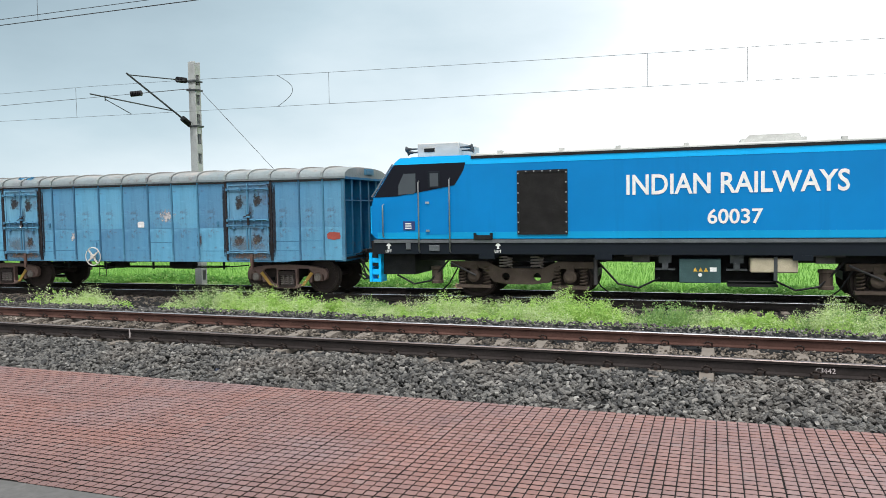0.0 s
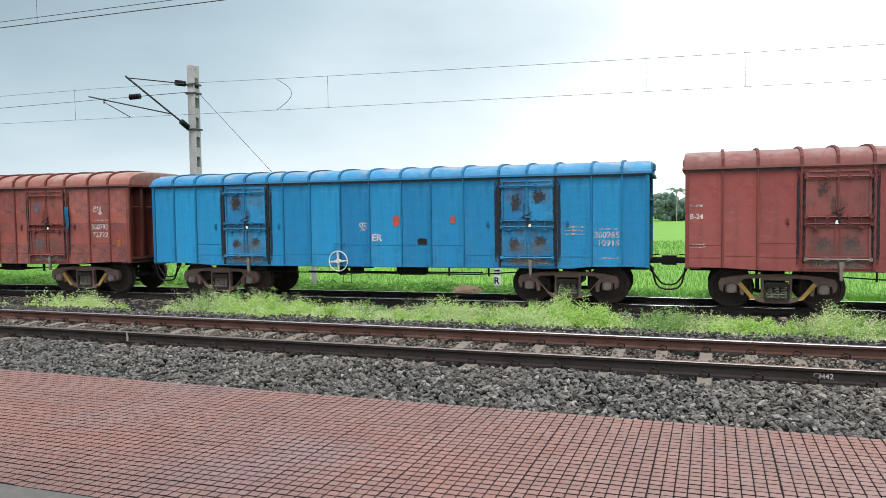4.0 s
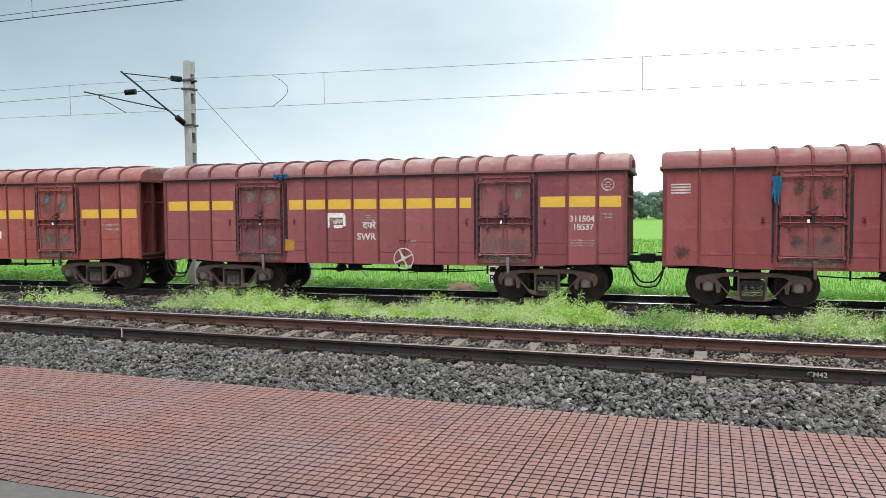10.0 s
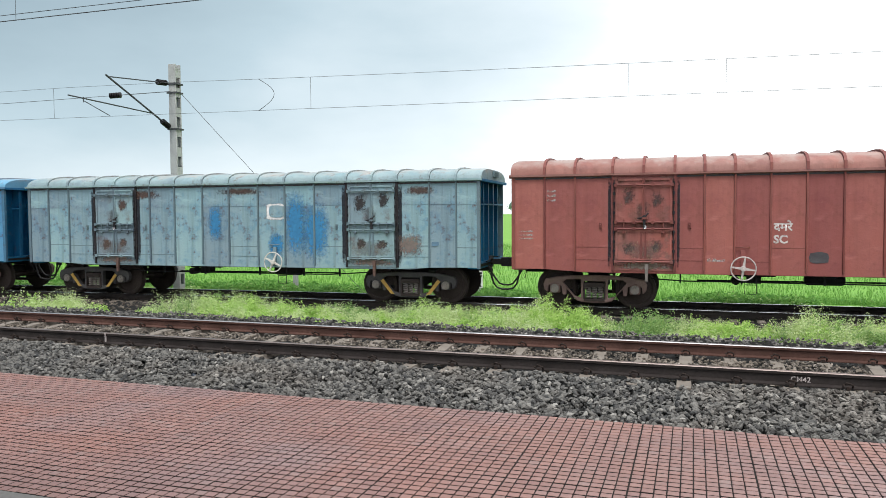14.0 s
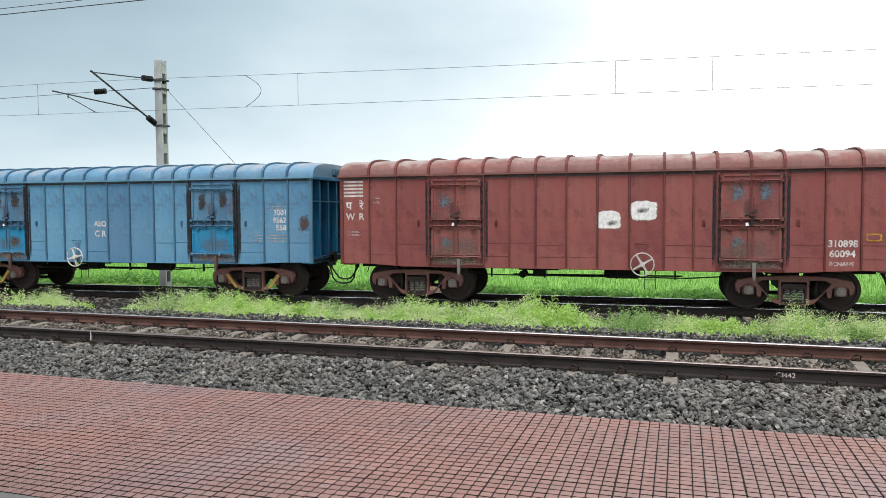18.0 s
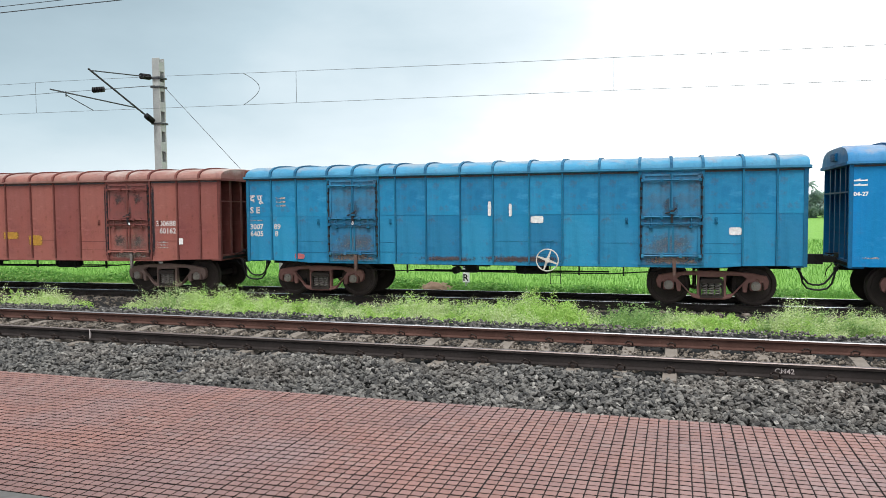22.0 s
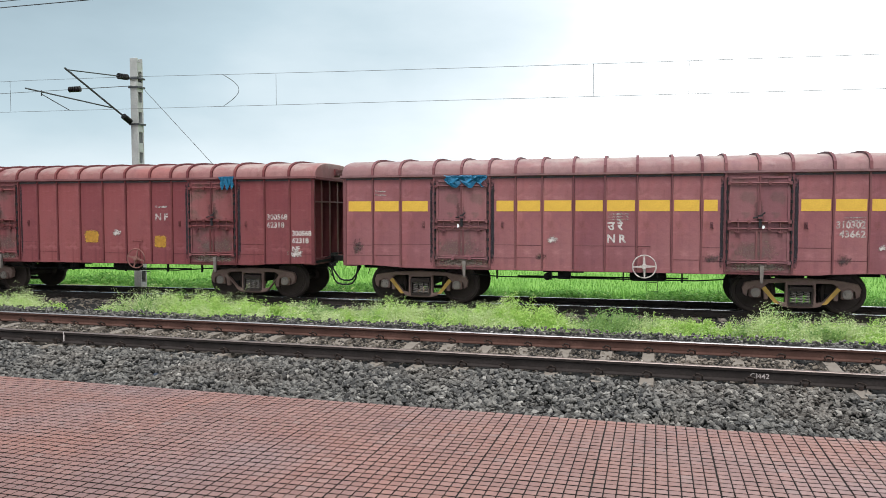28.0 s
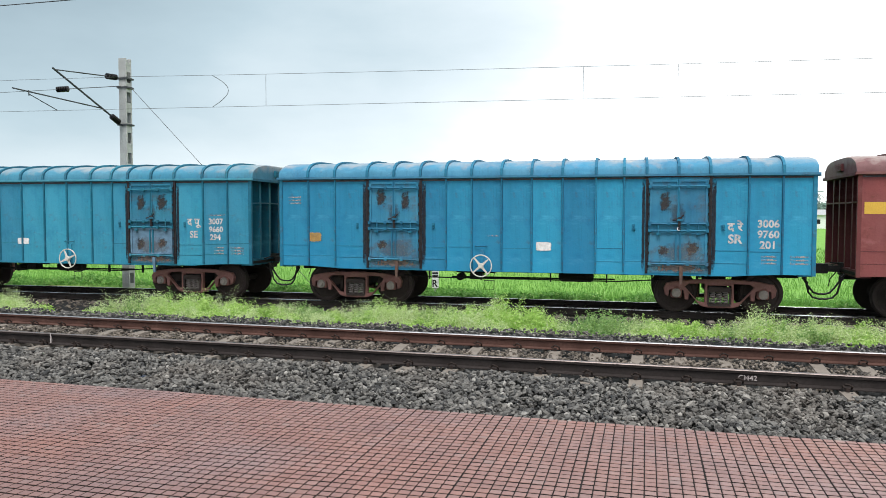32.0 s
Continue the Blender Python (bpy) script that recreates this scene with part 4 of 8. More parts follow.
def rib_mesh(bm):
    # a pressed vertical stiffener on the side
    prism(bm, [(-0.028, 0.0), (-0.018, -0.045), (0.018, -0.045), (0.028, 0.0)], FLOOR + 0.02, EAVE - 0.03, "z")


def corner_mesh(bm):
    prism(bm, [(-0.03, 0.0), (-0.03, -0.03), (0.06, -0.03), (0.06, 0.05), (0.03, 0.05), (0.03, 0.0)], FLOOR, EAVE - 0.03, "z")


def roof_rib_mesh(bm):
    a, b = roof_pts(12, 0.0, 0.055), roof_pts(12, 0.0, -0.01)
    for i in range(12):
        (y0, z0), (y1, z1), (y2, z2), (y3, z3) = a[i], a[i + 1], b[i + 1], b[i]
        v = [bm.verts.new((s * 0.032, y, z)) for s in (-1, 1) for y, z in ((y0, z0), (y1, z1), (y2, z2), (y3, z3))]
        for f in ((0, 1, 5, 4), (0, 3, 2, 1), (4, 5, 6, 7)):
            bm.faces.new([v[q] for q in f])


def roof_mesh(bm, half):
    p = roof_pts(18)
    xs = [-half - 0.06, -half + 0.02, half - 0.02, half + 0.06]
    rows = [[bm.verts.new((x, y * (0.985 if i in (0, 3) else 1), z - (0.03 if i in (0, 3) else 0))) for y, z in p] for i, x in enumerate(xs)]
    for a, b in zip(rows, rows[1:]):
        for i in range(18):
            bm.faces.new((a[i], b[i], b[i + 1], a[i + 1]))
    bm.faces.new(rows[0])
    bm.faces.new(rows[-1][::-1])
    bmesh.ops.recalc_face_normals(bm, faces=list(bm.faces))


def side_mesh(bm, half, y):
    # sheet with a sill that hangs lower between the bogies
    k = half / 6.75
    pts = [(-half, 1.02), (-5.6 * k, 1.02), (-5.0 * k, 0.955), (5.0 * k, 0.955), (5.6 * k, 1.02), (half, 1.02), (half, EAVE), (-half, EAVE)]
    prism(bm, pts, y - 0.012 if y < 0 else y - 0.02, y + 0.02, "y")


def seam_mesh(bm, half):
    box(bm, -half, half, -0.006, 0.0, -0.008, 0.008)


def sheets(w, half, paint, trim, seed, split=None):
    """The near side's steel sheets, one between each pair of ribs, with welded seams near the foot."""
    r = np.random.default_rng(seed * 13)
    ribs, door_x = places(half)
    k = half / 6.75
    stops = sorted([-half, half, *ribs, *[d + s for d in door_x for s in (-0.70, 0.70)]])
    for a, b in zip(stops, stops[1:]):
        for z0, z1 in ((None, split), (split, EAVE)) if split else ((None, EAVE),):
            def make(bm):
                lo = [z0 or (1.02 if abs(q) > 5.6 * k else 0.955 if abs(q) < 5.0 * k else 1.02 - 0.065 * (5.6 * k - abs(q)) / (0.6 * k)) for q in (a, b)]
                c = (a + b) / 2
                prism(bm, [(a - c, lo[0]), (b - c, lo[1]), (b - c, z1 - (0.012 if z1 < EAVE else 0)), (a - c, z1 - (0.012 if z1 < EAVE else 0))], -HALF_W - 0.020, -HALF_W - 0.0115, "y")
            put("side_sheet", shared(("side_sheet", round(a, 3), round(b, 3), z0, z1), make), paint, w, ((a + b) / 2, 0, 0))
        if any(abs((a + b) / 2 - d) < 0.6 for d in door_x):
            continue
        beside = min(abs((a + b) / 2 - d) for d in door_x) < 1.4
        for z in (1.27, 1.56):
            if r.random() < (0.85 if beside else 0.35):
                put("seam", shared(("seam", round(b - a, 2)), lambda bm: seam_mesh(bm, (b - a) / 2 - 0.03)), trim, w, ((a + b) / 2, -HALF_W - 0.018, z + r.uniform(-0.02, 0.04)))


def eave_mesh(bm, half):
    prism(bm, [(0.0, -0.05), (-0.075, -0.02), (-0.075, 0.035), (0.02, 0.035)], -half - 0.09, half + 0.09, "x")


END_SET = 0.34


def end_mesh(bm):
    # the end sheet stands back under the roof; head stock below, soffit above
    box(bm, -0.02, 0.02, -HALF_W + 0.02, HALF_W - 0.02, 1.02, EAVE)
    box(bm, 0.02, END_SET - 0.02, -HALF_W + 0.03, HALF_W - 0.03, 0.98, 1.15)
    box(bm, 0.02, END_SET + 0.10, -HALF_W - 0.05, HALF_W + 0.05, EAVE - 0.045, EAVE + 0.022)


def end_rib_mesh(bm):
    box(bm, 0.02, END_SET - 0.03, -0.03, 0.03, 1.15, EAVE - 0.03)
    box(bm, END_SET - 0.045, END_SET - 0.028, -0.06, 0.06, 1.15, EAVE - 0.03)


def vent_mesh(bm):
    box(bm, -0.02, 0.05, -0.30, 0.30, EAVE + 0.12, EAVE + 0.30)
    for k in range(3):
        box(bm, 0.05, 0.065, -0.27, 0.27, EAVE + 0.14 + k * 0.05, EAVE + 0.165 + k * 0.05)


def step_mesh(bm):
    # a hanging foot step of bent rod
    tube(bm, [(-0.13, 0, 1.0), (-0.13, -0.02, 0.50), (0.13, -0.02, 0.50), (0.13, 0, 1.0)], 0.011, 5)
    tube(bm, [(-0.13, -0.01, 0.72), (0.13, -0.01, 0.72)], 0.010, 5)


def handle_mesh(bm):
    tube(bm, [(-0.15, 0.0, 0.0), (-0.14, -0.05, -0.015), (0.14, -0.05, -0.015), (0.15, 0.0, 0.0)], 0.014, 5)


def hook_mesh(bm):
    box(bm, -0.035, 0.035, -0.02, 0.0, -0.07, 0.07)
    tube(bm, [(0.0, -0.02, 0.03), (0.0, -0.06, 0.02), (0.02, -0.06, -0.05), (0.03, -0.03, -0.08)], 0.012, 5)


def end_rail_mesh(bm):
    box(bm, END_SET - 0.05, END_SET, -HALF_W + 0.02, HALF_W - 0.02, -0.02, 0.02)


def frame_mesh(bm, half):
    # floor, centre sill and cross bearers
    box(bm, -half, half, -HALF_W + 0.02, HALF_W - 0.02, 1.03, 1.10)
    box(bm, -half + 0.05, half - 0.05, -0.22, 0.22, 0.84, 1.03)
    for x in (-4.75, -2.5, -0.8, 0.8, 2.5, 4.75):
        box(bm, x * half / 6.75 - 0.07, x * half / 6.75 + 0.07, -1.4, 1.4, 0.93, 1.03)


def wheelset_mesh(bm):
    for s in (-1, 1):
        o = [(0, 0.0), (0.14, 0.0), (0.15, 0.03), (0.20, 0.05), (0.40, 0.085), (0.415, 0.06), (0.47, 0.055), (0.50, 0.07), (0.503, 0.17), (0.53, 0.185), (0.53, 0.205), (0.40, 0.205), (0.2, 0.16), (0.12, 0.22), (0, 0.22)]
        lathe(bm, [(r, s * (0.935 - d)) for r, d in o], 40, "y")
    lathe(bm, [(0, -1.12), (0.075, -1.12), (0.075, -0.80), (0.09, -0.72), (0.085, 0), (0.09, 0.72), (0.075, 0.80), (0.075, 1.12), (0, 1.12)], 14, "y")


def plate_with_holes(bm, outline, holes, y0, y1):
    """A cast plate with openings: faces are filled between the outlines."""
    loops = []
    for y in (y0, y1):
        es = []
        rings = []
        for ring in (outline, *holes):
            vs = [bm.verts.new((a, y, b)) for a, b in ring]
            rings.append(vs)
            es += [bm.edges.new((vs[i], vs[(i + 1) % len(vs)])) for i in range(len(vs))]
        bmesh.ops.triangle_fill(bm, use_beauty=True, edges=es)
        loops.append(rings)
    for ra, rb in zip(*loops):
        n = len(ra)
        for i in range(n):
            j = (i + 1) % n
            bm.faces.new((ra[i], ra[j], rb[j], rb[i]))
    bmesh.ops.recalc_face_normals(bm, faces=list(bm.faces))


def side_frame_mesh(bm):
    # the cast side frame of a three-piece bogie
    right = [(0.0, 0.86), (0.55, 0.84), (0.95, 0.80), (1.24, 0.74), (1.30, 0.62), (1.27, 0.46), (1.19, 0.40), (1.17, 0.56), (1.02, 0.66), (0.83, 0.56), (0.80, 0.34), (0.72, 0.34), (0.70, 0.50), (0.44, 0.20), (0.30, 0.16), (0.0, 0.15)]
    left = [(-a, b) for a, b in right[1:-1]][::-1]
    outline = right + left
    hole = [(0.335, 0.745), (0.70, 0.735), (0.80, 0.665), (0.50, 0.31), (0.335, 0.27)]
    mid = [(-0.275, 0.70), (0.275, 0.70), (0.275, 0.225), (-0.275, 0.225)]
    plate_with_holes(bm, outline, [hole, [(-a, b) for a, b in hole][::-1], mid], -0.09, 0.05)
    bmesh.ops.bevel(bm, geom=[e for e in bm.edges if len(e.link_faces) == 2 and e.calc_face_angle(0) > 1.2], offset=0.012, segments=1, affect="EDGES")


def brace_mesh(bm):
    prism(bm, [(0.46, 0.245), (0.56, 0.245), (0.86, 0.60), (0.78, 0.66)], -0.105, -0.092, "y")


def spring_mesh(bm):
    path = [(0.056 * math.cos(k * 0.9), 0.056 * math.sin(k * 0.9), 0.30 * k / 34) for k in range(35)]
    tube(bm, path, 0.020, 5)


def spring_plank_mesh(bm):
    box(bm, -0.26, 0.26, -0.12, 0.10, 0.20, 0.255)
    box(bm, -0.25, 0.25, -0.13, 0.10, 0.55, 0.66)
    for x in (-0.255, 0.255):
        box(bm, x - 0.02, x + 0.02, -0.11, 0.0, 0.25, 0.62)


def axle_box_mesh(bm):
    box(bm, -0.13, 0.13, -0.10, 0.14, -0.12, 0.15)
    chamfer(bm, 0.03)


def bearing_cap_mesh(bm):
    lathe(bm, [(0, -0.045), (0.05, -0.045), (0.055, -0.03), (0.105, -0.03), (0.115, 0.0), (0, 0.0)], 16, "y")
    for k in range(3):
        a = 2.1 * k + 0.5
        lathe(bm, [(0, -0.05), (0.018, -0.05), (0.018, -0.02), (0, -0.02)], 6, "y", (0.078 * math.cos(a), 0, 0.078 * math.sin(a)))


def bolster_mesh(bm):
    box(bm, -0.2, 0.2, -1.05, 1.05, 0.44, 0.72)
    box(bm, -0.25, 0.25, -0.35, 0.35, 0.66, 0.86)
    for x in (-0.62, 0.62):
        box(bm, x - 0.04, x + 0.04, -0.95, 0.95, 0.36, 0.46)


def bogie(parent, x, paint, yellow=False):
    b = put("bogie", shared("bogie", bolster_mesh), M["black"], parent, (x, 0, 0))
    for s in (-1, 1):
        put("side_frame", shared("side_frame", side_frame_mesh), paint, b, pose(0, s * 1.13, 0, 0, 0, 0 if s < 0 else 180))
        put("spring_seat", shared("spring_seat", spring_plank_mesh), M["wheel"], b, pose(0, s * 1.13, 0, 0, 0, 0 if s < 0 else 180))
        for dx in (-1.0, 1.0):
            put("axle_box", shared("axle_box", axle_box_mesh), paint, b, pose(dx, s * 1.13, 0.5, 0, 0, 0 if s < 0 else 180))
            put("bearing_cap", shared("bearing_cap", bearing_cap_mesh), M["lid"], b, pose(dx, s * 1.235, 0.5, 0, 0, 0 if s < 0 else 180))
    for dx in (-0.15, 0.0, 0.15):
        put("spring", shared("spring", spring_mesh, 60), M["spring"], b, (dx, -1.17, 0.255))
    if yellow:
        put("brace", shared("brace", brace_mesh), M["yellow"], b, (0, -1.13, 0), "diagonal painted yellow")
        put("brace", shared("brace", brace_mesh), M["yellow"], b, pose(0, -1.13 - 0.197, 0, 0, 0, 180), "diagonal painted yellow")
    for dx in (-1.0, 1.0):
        w = put("wheelset", shared("wheelset", wheelset_mesh, 35), M["wheel"], b, (dx, 0, 0.5))
        WHEELS.append((w, dx, 0.5))
    return b


WHEELS, TRAIN = [], []


def hand_wheel_mesh(bm):
    ring = [(0.275 * math.cos(a), 0, 0.275 * math.sin(a)) for a in np.linspace(0, 2 * math.pi, 24, endpoint=False)]
    tube(bm, ring, 0.016, 7, True)
    lathe(bm, [(0, -0.05), (0.06, -0.05), (0.065, 0.05), (0, 0.05)], 12, "y")
    for k in range(4):
        a = math.pi / 4 + k * math.pi / 2
        c, s = math.cos(a), math.sin(a)
        v = [bm.verts.new((c * r - s * w, y, s * r + c * w)) for r, w in ((0.05, 0.030), (0.265, 0.014), (0.265, -0.014), (0.05, -0.030)) for y in (-0.02, 0.01)]
        for f in ((0, 2, 4, 6), (1, 7, 5, 3), (0, 1, 3, 2), (4, 5, 7, 6)):
            bm.faces.new([v[q] for q in f])


def door_base_mesh(bm):
    box(bm, -0.71, 0.71, -0.025, 0.0, 0.0, 2.30)


def door_surround_mesh(bm):
    for x in (-0.76, 0.70):
        box(bm, x, x + 0.06, -0.05, 0.0, -0.02, 2.34)
    box(bm, -0.78, 0.78, -0.06, 0.0, 2.30, 2.37)


def door_leaf_mesh(bm):
    box(bm, -0.325, 0.325, -0.02, 0.0, 0.0, 1.02)
    for x0, x1, z0, z1 in ((-0.335, -0.285, -0.01, 1.03), (0.285, 0.335, -0.01, 1.03), (-0.335, 0.335, 0.99, 1.03), (-0.335, 0.335, -0.01, 0.03)):
        box(bm, x0, x1, -0.045, -0.018, z0, z1)


def door_flap_mesh(bm):
    box(bm, -0.65, 0.65, -0.02, 0.0, 0.0, 0.72)
    for x0, x1, z0, z1 in ((-0.66, -0.61, 0, 0.72), (0.61, 0.66, 0, 0.72), (-0.66, 0.66, 0.69, 0.73), (-0.66, 0.66, 0.0, 0.03)):
        box(bm, x0, x1, -0.045, -0.018, z0, z1)


def bar_mesh(bm):
    tube(bm, [(-0.68, 0, 0), (0.68, 0, 0)], 0.021, 6)
    for x in (-0.66, -0.22, 0.22, 0.66):
        box(bm, x - 0.035, x + 0.035, -0.03, 0.03, -0.04, 0.04)


def upright_bar_mesh(bm):
    tube(bm, [(0, 0, 0), (0, 0, 1.1)], 0.02, 6)
    box(bm, -0.035, 0.035, -0.03, 0.03, 0.18, 0.26)
    box(bm, -0.03, 0.10, -0.045, 0.0, 0.10, 0.15)


def latch_mesh(bm):
    lathe(bm, [(0, -0.04), (0.05, -0.04), (0.06, 0.0), (0.05, 0.03), (0, 0.03)], 9, "y")
    tube(bm, [(-0.16, -0.01, -0.03), (0.0, -0.02, 0.0), (0.10, -0.02, 0.10)], 0.018, 5)
    box(bm, -0.03, 0.03, -0.03, 0.02, -0.26, -0.05)


def hinge_mesh(bm):
    tube(bm, [(0, 0, 0), (0, 0, 2.1)], 0.012, 5)
    for k in range(9):
        lathe(bm, [(0, -0.035), (0.03, -0.035), (0.03, 0.035), (0, 0.035)], 7, "z", (0, 0, 0.12 + k * 0.235))


def stanchion_mesh(bm):
    prism(bm, [(-0.045, 0.0), (0.045, 0.0), (0.03, -0.42), (-0.03, -0.42)], -0.03, 0.03, "y")


def patch_mesh(seed, w, h, jag=0.25, n=18):
    """A flat torn or scraped patch with an uneven outline."""
    def make(bm):
        r = np.random.default_rng(seed)
        pts = []
        for k in range(n):
            a = 2 * math.pi * k / n
            c, s = math.cos(a), math.sin(a)
            q = max(abs(c), abs(s)) ** 0.7
            d = 1 + r.uniform(-jag, jag * 0.5)
            pts.append((c / q * w / 2 * d, s / q * h / 2 * (1 + (d - 1) * min(1.0, w / h * 1.5))))
        bm.faces.new([bm.verts.new((a, 0, b)) for a, b in pts])
        bmesh.ops.recalc_face_normals(bm, faces=list(bm.faces))
    return shared(("patch", seed, round(w, 2), round(h, 2), jag), make)


def tarp_mesh(seed, w, h):
    """A crumpled rag of plastic sheet."""
    def make(bm):
        r = np.random.default_rng(seed)
        nx, nz = 14, 8
        hem = [0.45 + 0.55 * abs(math.sin(i * 0.55 + seed)) * r.uniform(0.75, 1.0) for i in range(nx + 1)]
        fold = r.uniform(0, 6)
        g = [[bm.verts.new(((i / nx - 0.5) * w * (1 - 0.16 * j / nz) + 0.05 * w * math.sin(j * 0.9 + seed), -0.035 - min(0.025, 0.03 * w) * math.sin(i * 1.1 + fold + 0.4 * j) - min(0.02, 0.03 * w) * r.random(), -h * j / nz * hem[i])) for i in range(nx + 1)] for j in range(nz + 1)]
        for j in range(nz):
            for i in range(nx):
                bm.faces.new((g[j][i], g[j][i + 1], g[j + 1][i + 1], g[j + 1][i]))
        bmesh.ops.solidify(bm, geom=list(bm.faces), thickness=0.006)
    return shared(("tarp", seed, w, h), make)


build_marks()


def build_door(w, x, paint, look_of, seed, near=True):
    side = -1 if near else 1
    r = np.random.default_rng(seed)
    d = put("door", shared("door", door_base_mesh), look_of["worn"] if near else paint, w, pose(x, side * (HALF_W + 0.02), 1.02, 0, 0, 0 if near else 180))
    if not near:
        return d
    y = -0.028
    skin, worn = paint, look_of["worn"]
    paint = worn
    put("door_frame", shared("door_frame", door_surround_mesh), M["tarred"] if "tar_w" in look_of else look_of.get("bar", paint), d)
    put("header_plate", shared("header_plate", lambda bm: box(bm, -0.86, 0.86, -0.005, 0, 2.27, 2.375)), M["tarred"], d)
    for dx in (-0.325, 0.325):
        put("leaf", shared("leaf", door_leaf_mesh), paint, d, (dx, y, 1.20))
    put("flap", shared("flap", door_flap_mesh), look_of.get("flap", paint), d, (0, y, 0.26))
    for z in (1.02, 1.18, 2.08):
        put("bar", shared("bar", bar_mesh), look_of.get("bar", paint), d, (0, -0.085, z))
    put("bottom_bar", shared("bar", bar_mesh), look_of.get("bottom", paint), d, (0, -0.08, 0.22))
    put("latch_rod", shared("latch_rod", upright_bar_mesh), look_of.get("bar", paint), d, (0.0, -0.085, 1.15))
    for dx in (-0.70, 0.70):
        put("hinge", shared("hinge", hinge_mesh), look_of.get("hinge", M["tarred"]), d, (dx, -0.06, 0.12))
    put("stanchion", shared("stanchion", stanchion_mesh), look_of.get("sill", M["bare"]), d, (0.08, -0.06, 0.16))
    # sealing tar smeared along the edges
    if look_of.get("tar", True):
        for dx in (-0.81, 0.81):
            put("tar_strip", patch_mesh(seed * 7 + int(dx * 10), look_of.get("tar_w", 0.07) * r.uniform(0.8, 1.6), 2.34, 0.05, 40), look_of.get("tar_mat", M["tar_s"]), d, (dx, -0.006, 1.16))
    if look_of.get("scrape"):
        for dx in (-0.32, 0.31):
            if r.random() < 0.9:
                put("scrape", patch_mesh(seed * 3 + int(dx * 10), 0.36 * r.uniform(0.75, 1.15), 0.52 * r.uniform(0.75, 1.15), 0.1), look_of["scrape"], d, (dx + r.uniform(-0.04, 0.04), y - 0.023, 1.74 + r.uniform(-0.10, 0.10)))
            if r.random() < 0.75:
                put("scrape", patch_mesh(seed * 5 + int(dx * 10), 0.36 * r.uniform(0.75, 1.1), 0.34 * r.uniform(0.75, 1.2), 0.1), look_of["scrape"], d, (dx + r.uniform(-0.05, 0.05), y - 0.0225, 0.60 + r.uniform(-0.06, 0.06)))
    put("latch", shared("latch", latch_mesh), M["tarred"], d, (0.02, -0.085, 1.30))
    put("flap_stile", shared("flap_stile", lambda bm: [box(bm, q - 0.02, q + 0.02, -0.045, -0.018, 0.03, 0.69) for q in (-0.05, 0.05)]), look_of.get("bar", paint), d, (0, y, 0.26))
    for dx in (-0.46, 0.46):
        put("latch_rod", shared("side_rod", lambda bm: (tube(bm, [(0, 0, 0), (0, 0, 0.34)], 0.016, 5), box(bm, -0.05, 0.05, -0.03, 0.02, 0.02, 0.06))), look_of.get("bar", paint), d, (dx, -0.085, 0.90))
    if look_of.get("sill_patch", True):
        put("sill", patch_mesh(seed + 900, 1.46, 0.24, 0.05, 22), look_of.get("sill_s", M["bare_s"]), d, (0, y - 0.002, 0.12))
    # grease and soot round the latch, and worn paint along the foot of the flap
    put("grease_mark", patch_mesh(seed + 31, 0.34 * r.uniform(0.7, 1.2), 0.55, 0.1), M["grime_s"], d, (r.uniform(-0.05, 0.05), y - 0.0245, 1.42))
    put("grease_mark", patch_mesh(seed + 32, 1.35 * r.uniform(0.8, 1.1), 0.55, 0.1), M["dusty_s"], d, (r.uniform(-0.1, 0.1), y - 0.0235, 0.48))
    if r.random() < 0.75:
        put("seal_tag", patch_mesh(seed + 77, 0.07, 0.09, 0.3, 9), M["paper"], d, (r.uniform(-0.1, 0.1), -0.115, 1.06))
    if look_of.get("tarp"):
        tx, tz, tw, th = look_of["tarp"]
        put("plastic_rag", tarp_mesh(seed + 5, tw, th), M["tarp"], d, (tx, -0.08, tz), "torn blue plastic sheet")
    return d


def between_ribs(w, x, width):
    """Shifts a mark so that it stands clear of the ribs and doors; also how much it must shrink."""
    ribs, doors = places(w["half"])
    stops = sorted([-w["half"], w["half"], *ribs, *[d + s for d in doors for s in (-0.78, 0.78)]])
    best = None
    for a, b in zip(stops, stops[1:]):
        if any(abs((a + b) / 2 - q) < 0.7 for q in doors):
            continue
        room = b - a - 0.13
        shrink = min(1.0, room / width)
        lo, hi = a + 0.065, b - 0.065 - width * shrink
        at = min(max(x, lo), hi)
        cost = abs(at - x) + 2.0 * (1 - shrink)
        if best is None or cost < best[0]:
            best = (cost, at, shrink)
    return best[1:]


def decal(w, text, x, z, h, mat, bold=0.03):
    me, width = letters(text, h, bold)
    at, k = between_ribs(w, x, width)
    return put("lettering", me, mat, w, Matrix.Translation((at, -HALF_W - 0.0245, z)) @ Matrix.Diagonal((k, 1, 1, 1)))


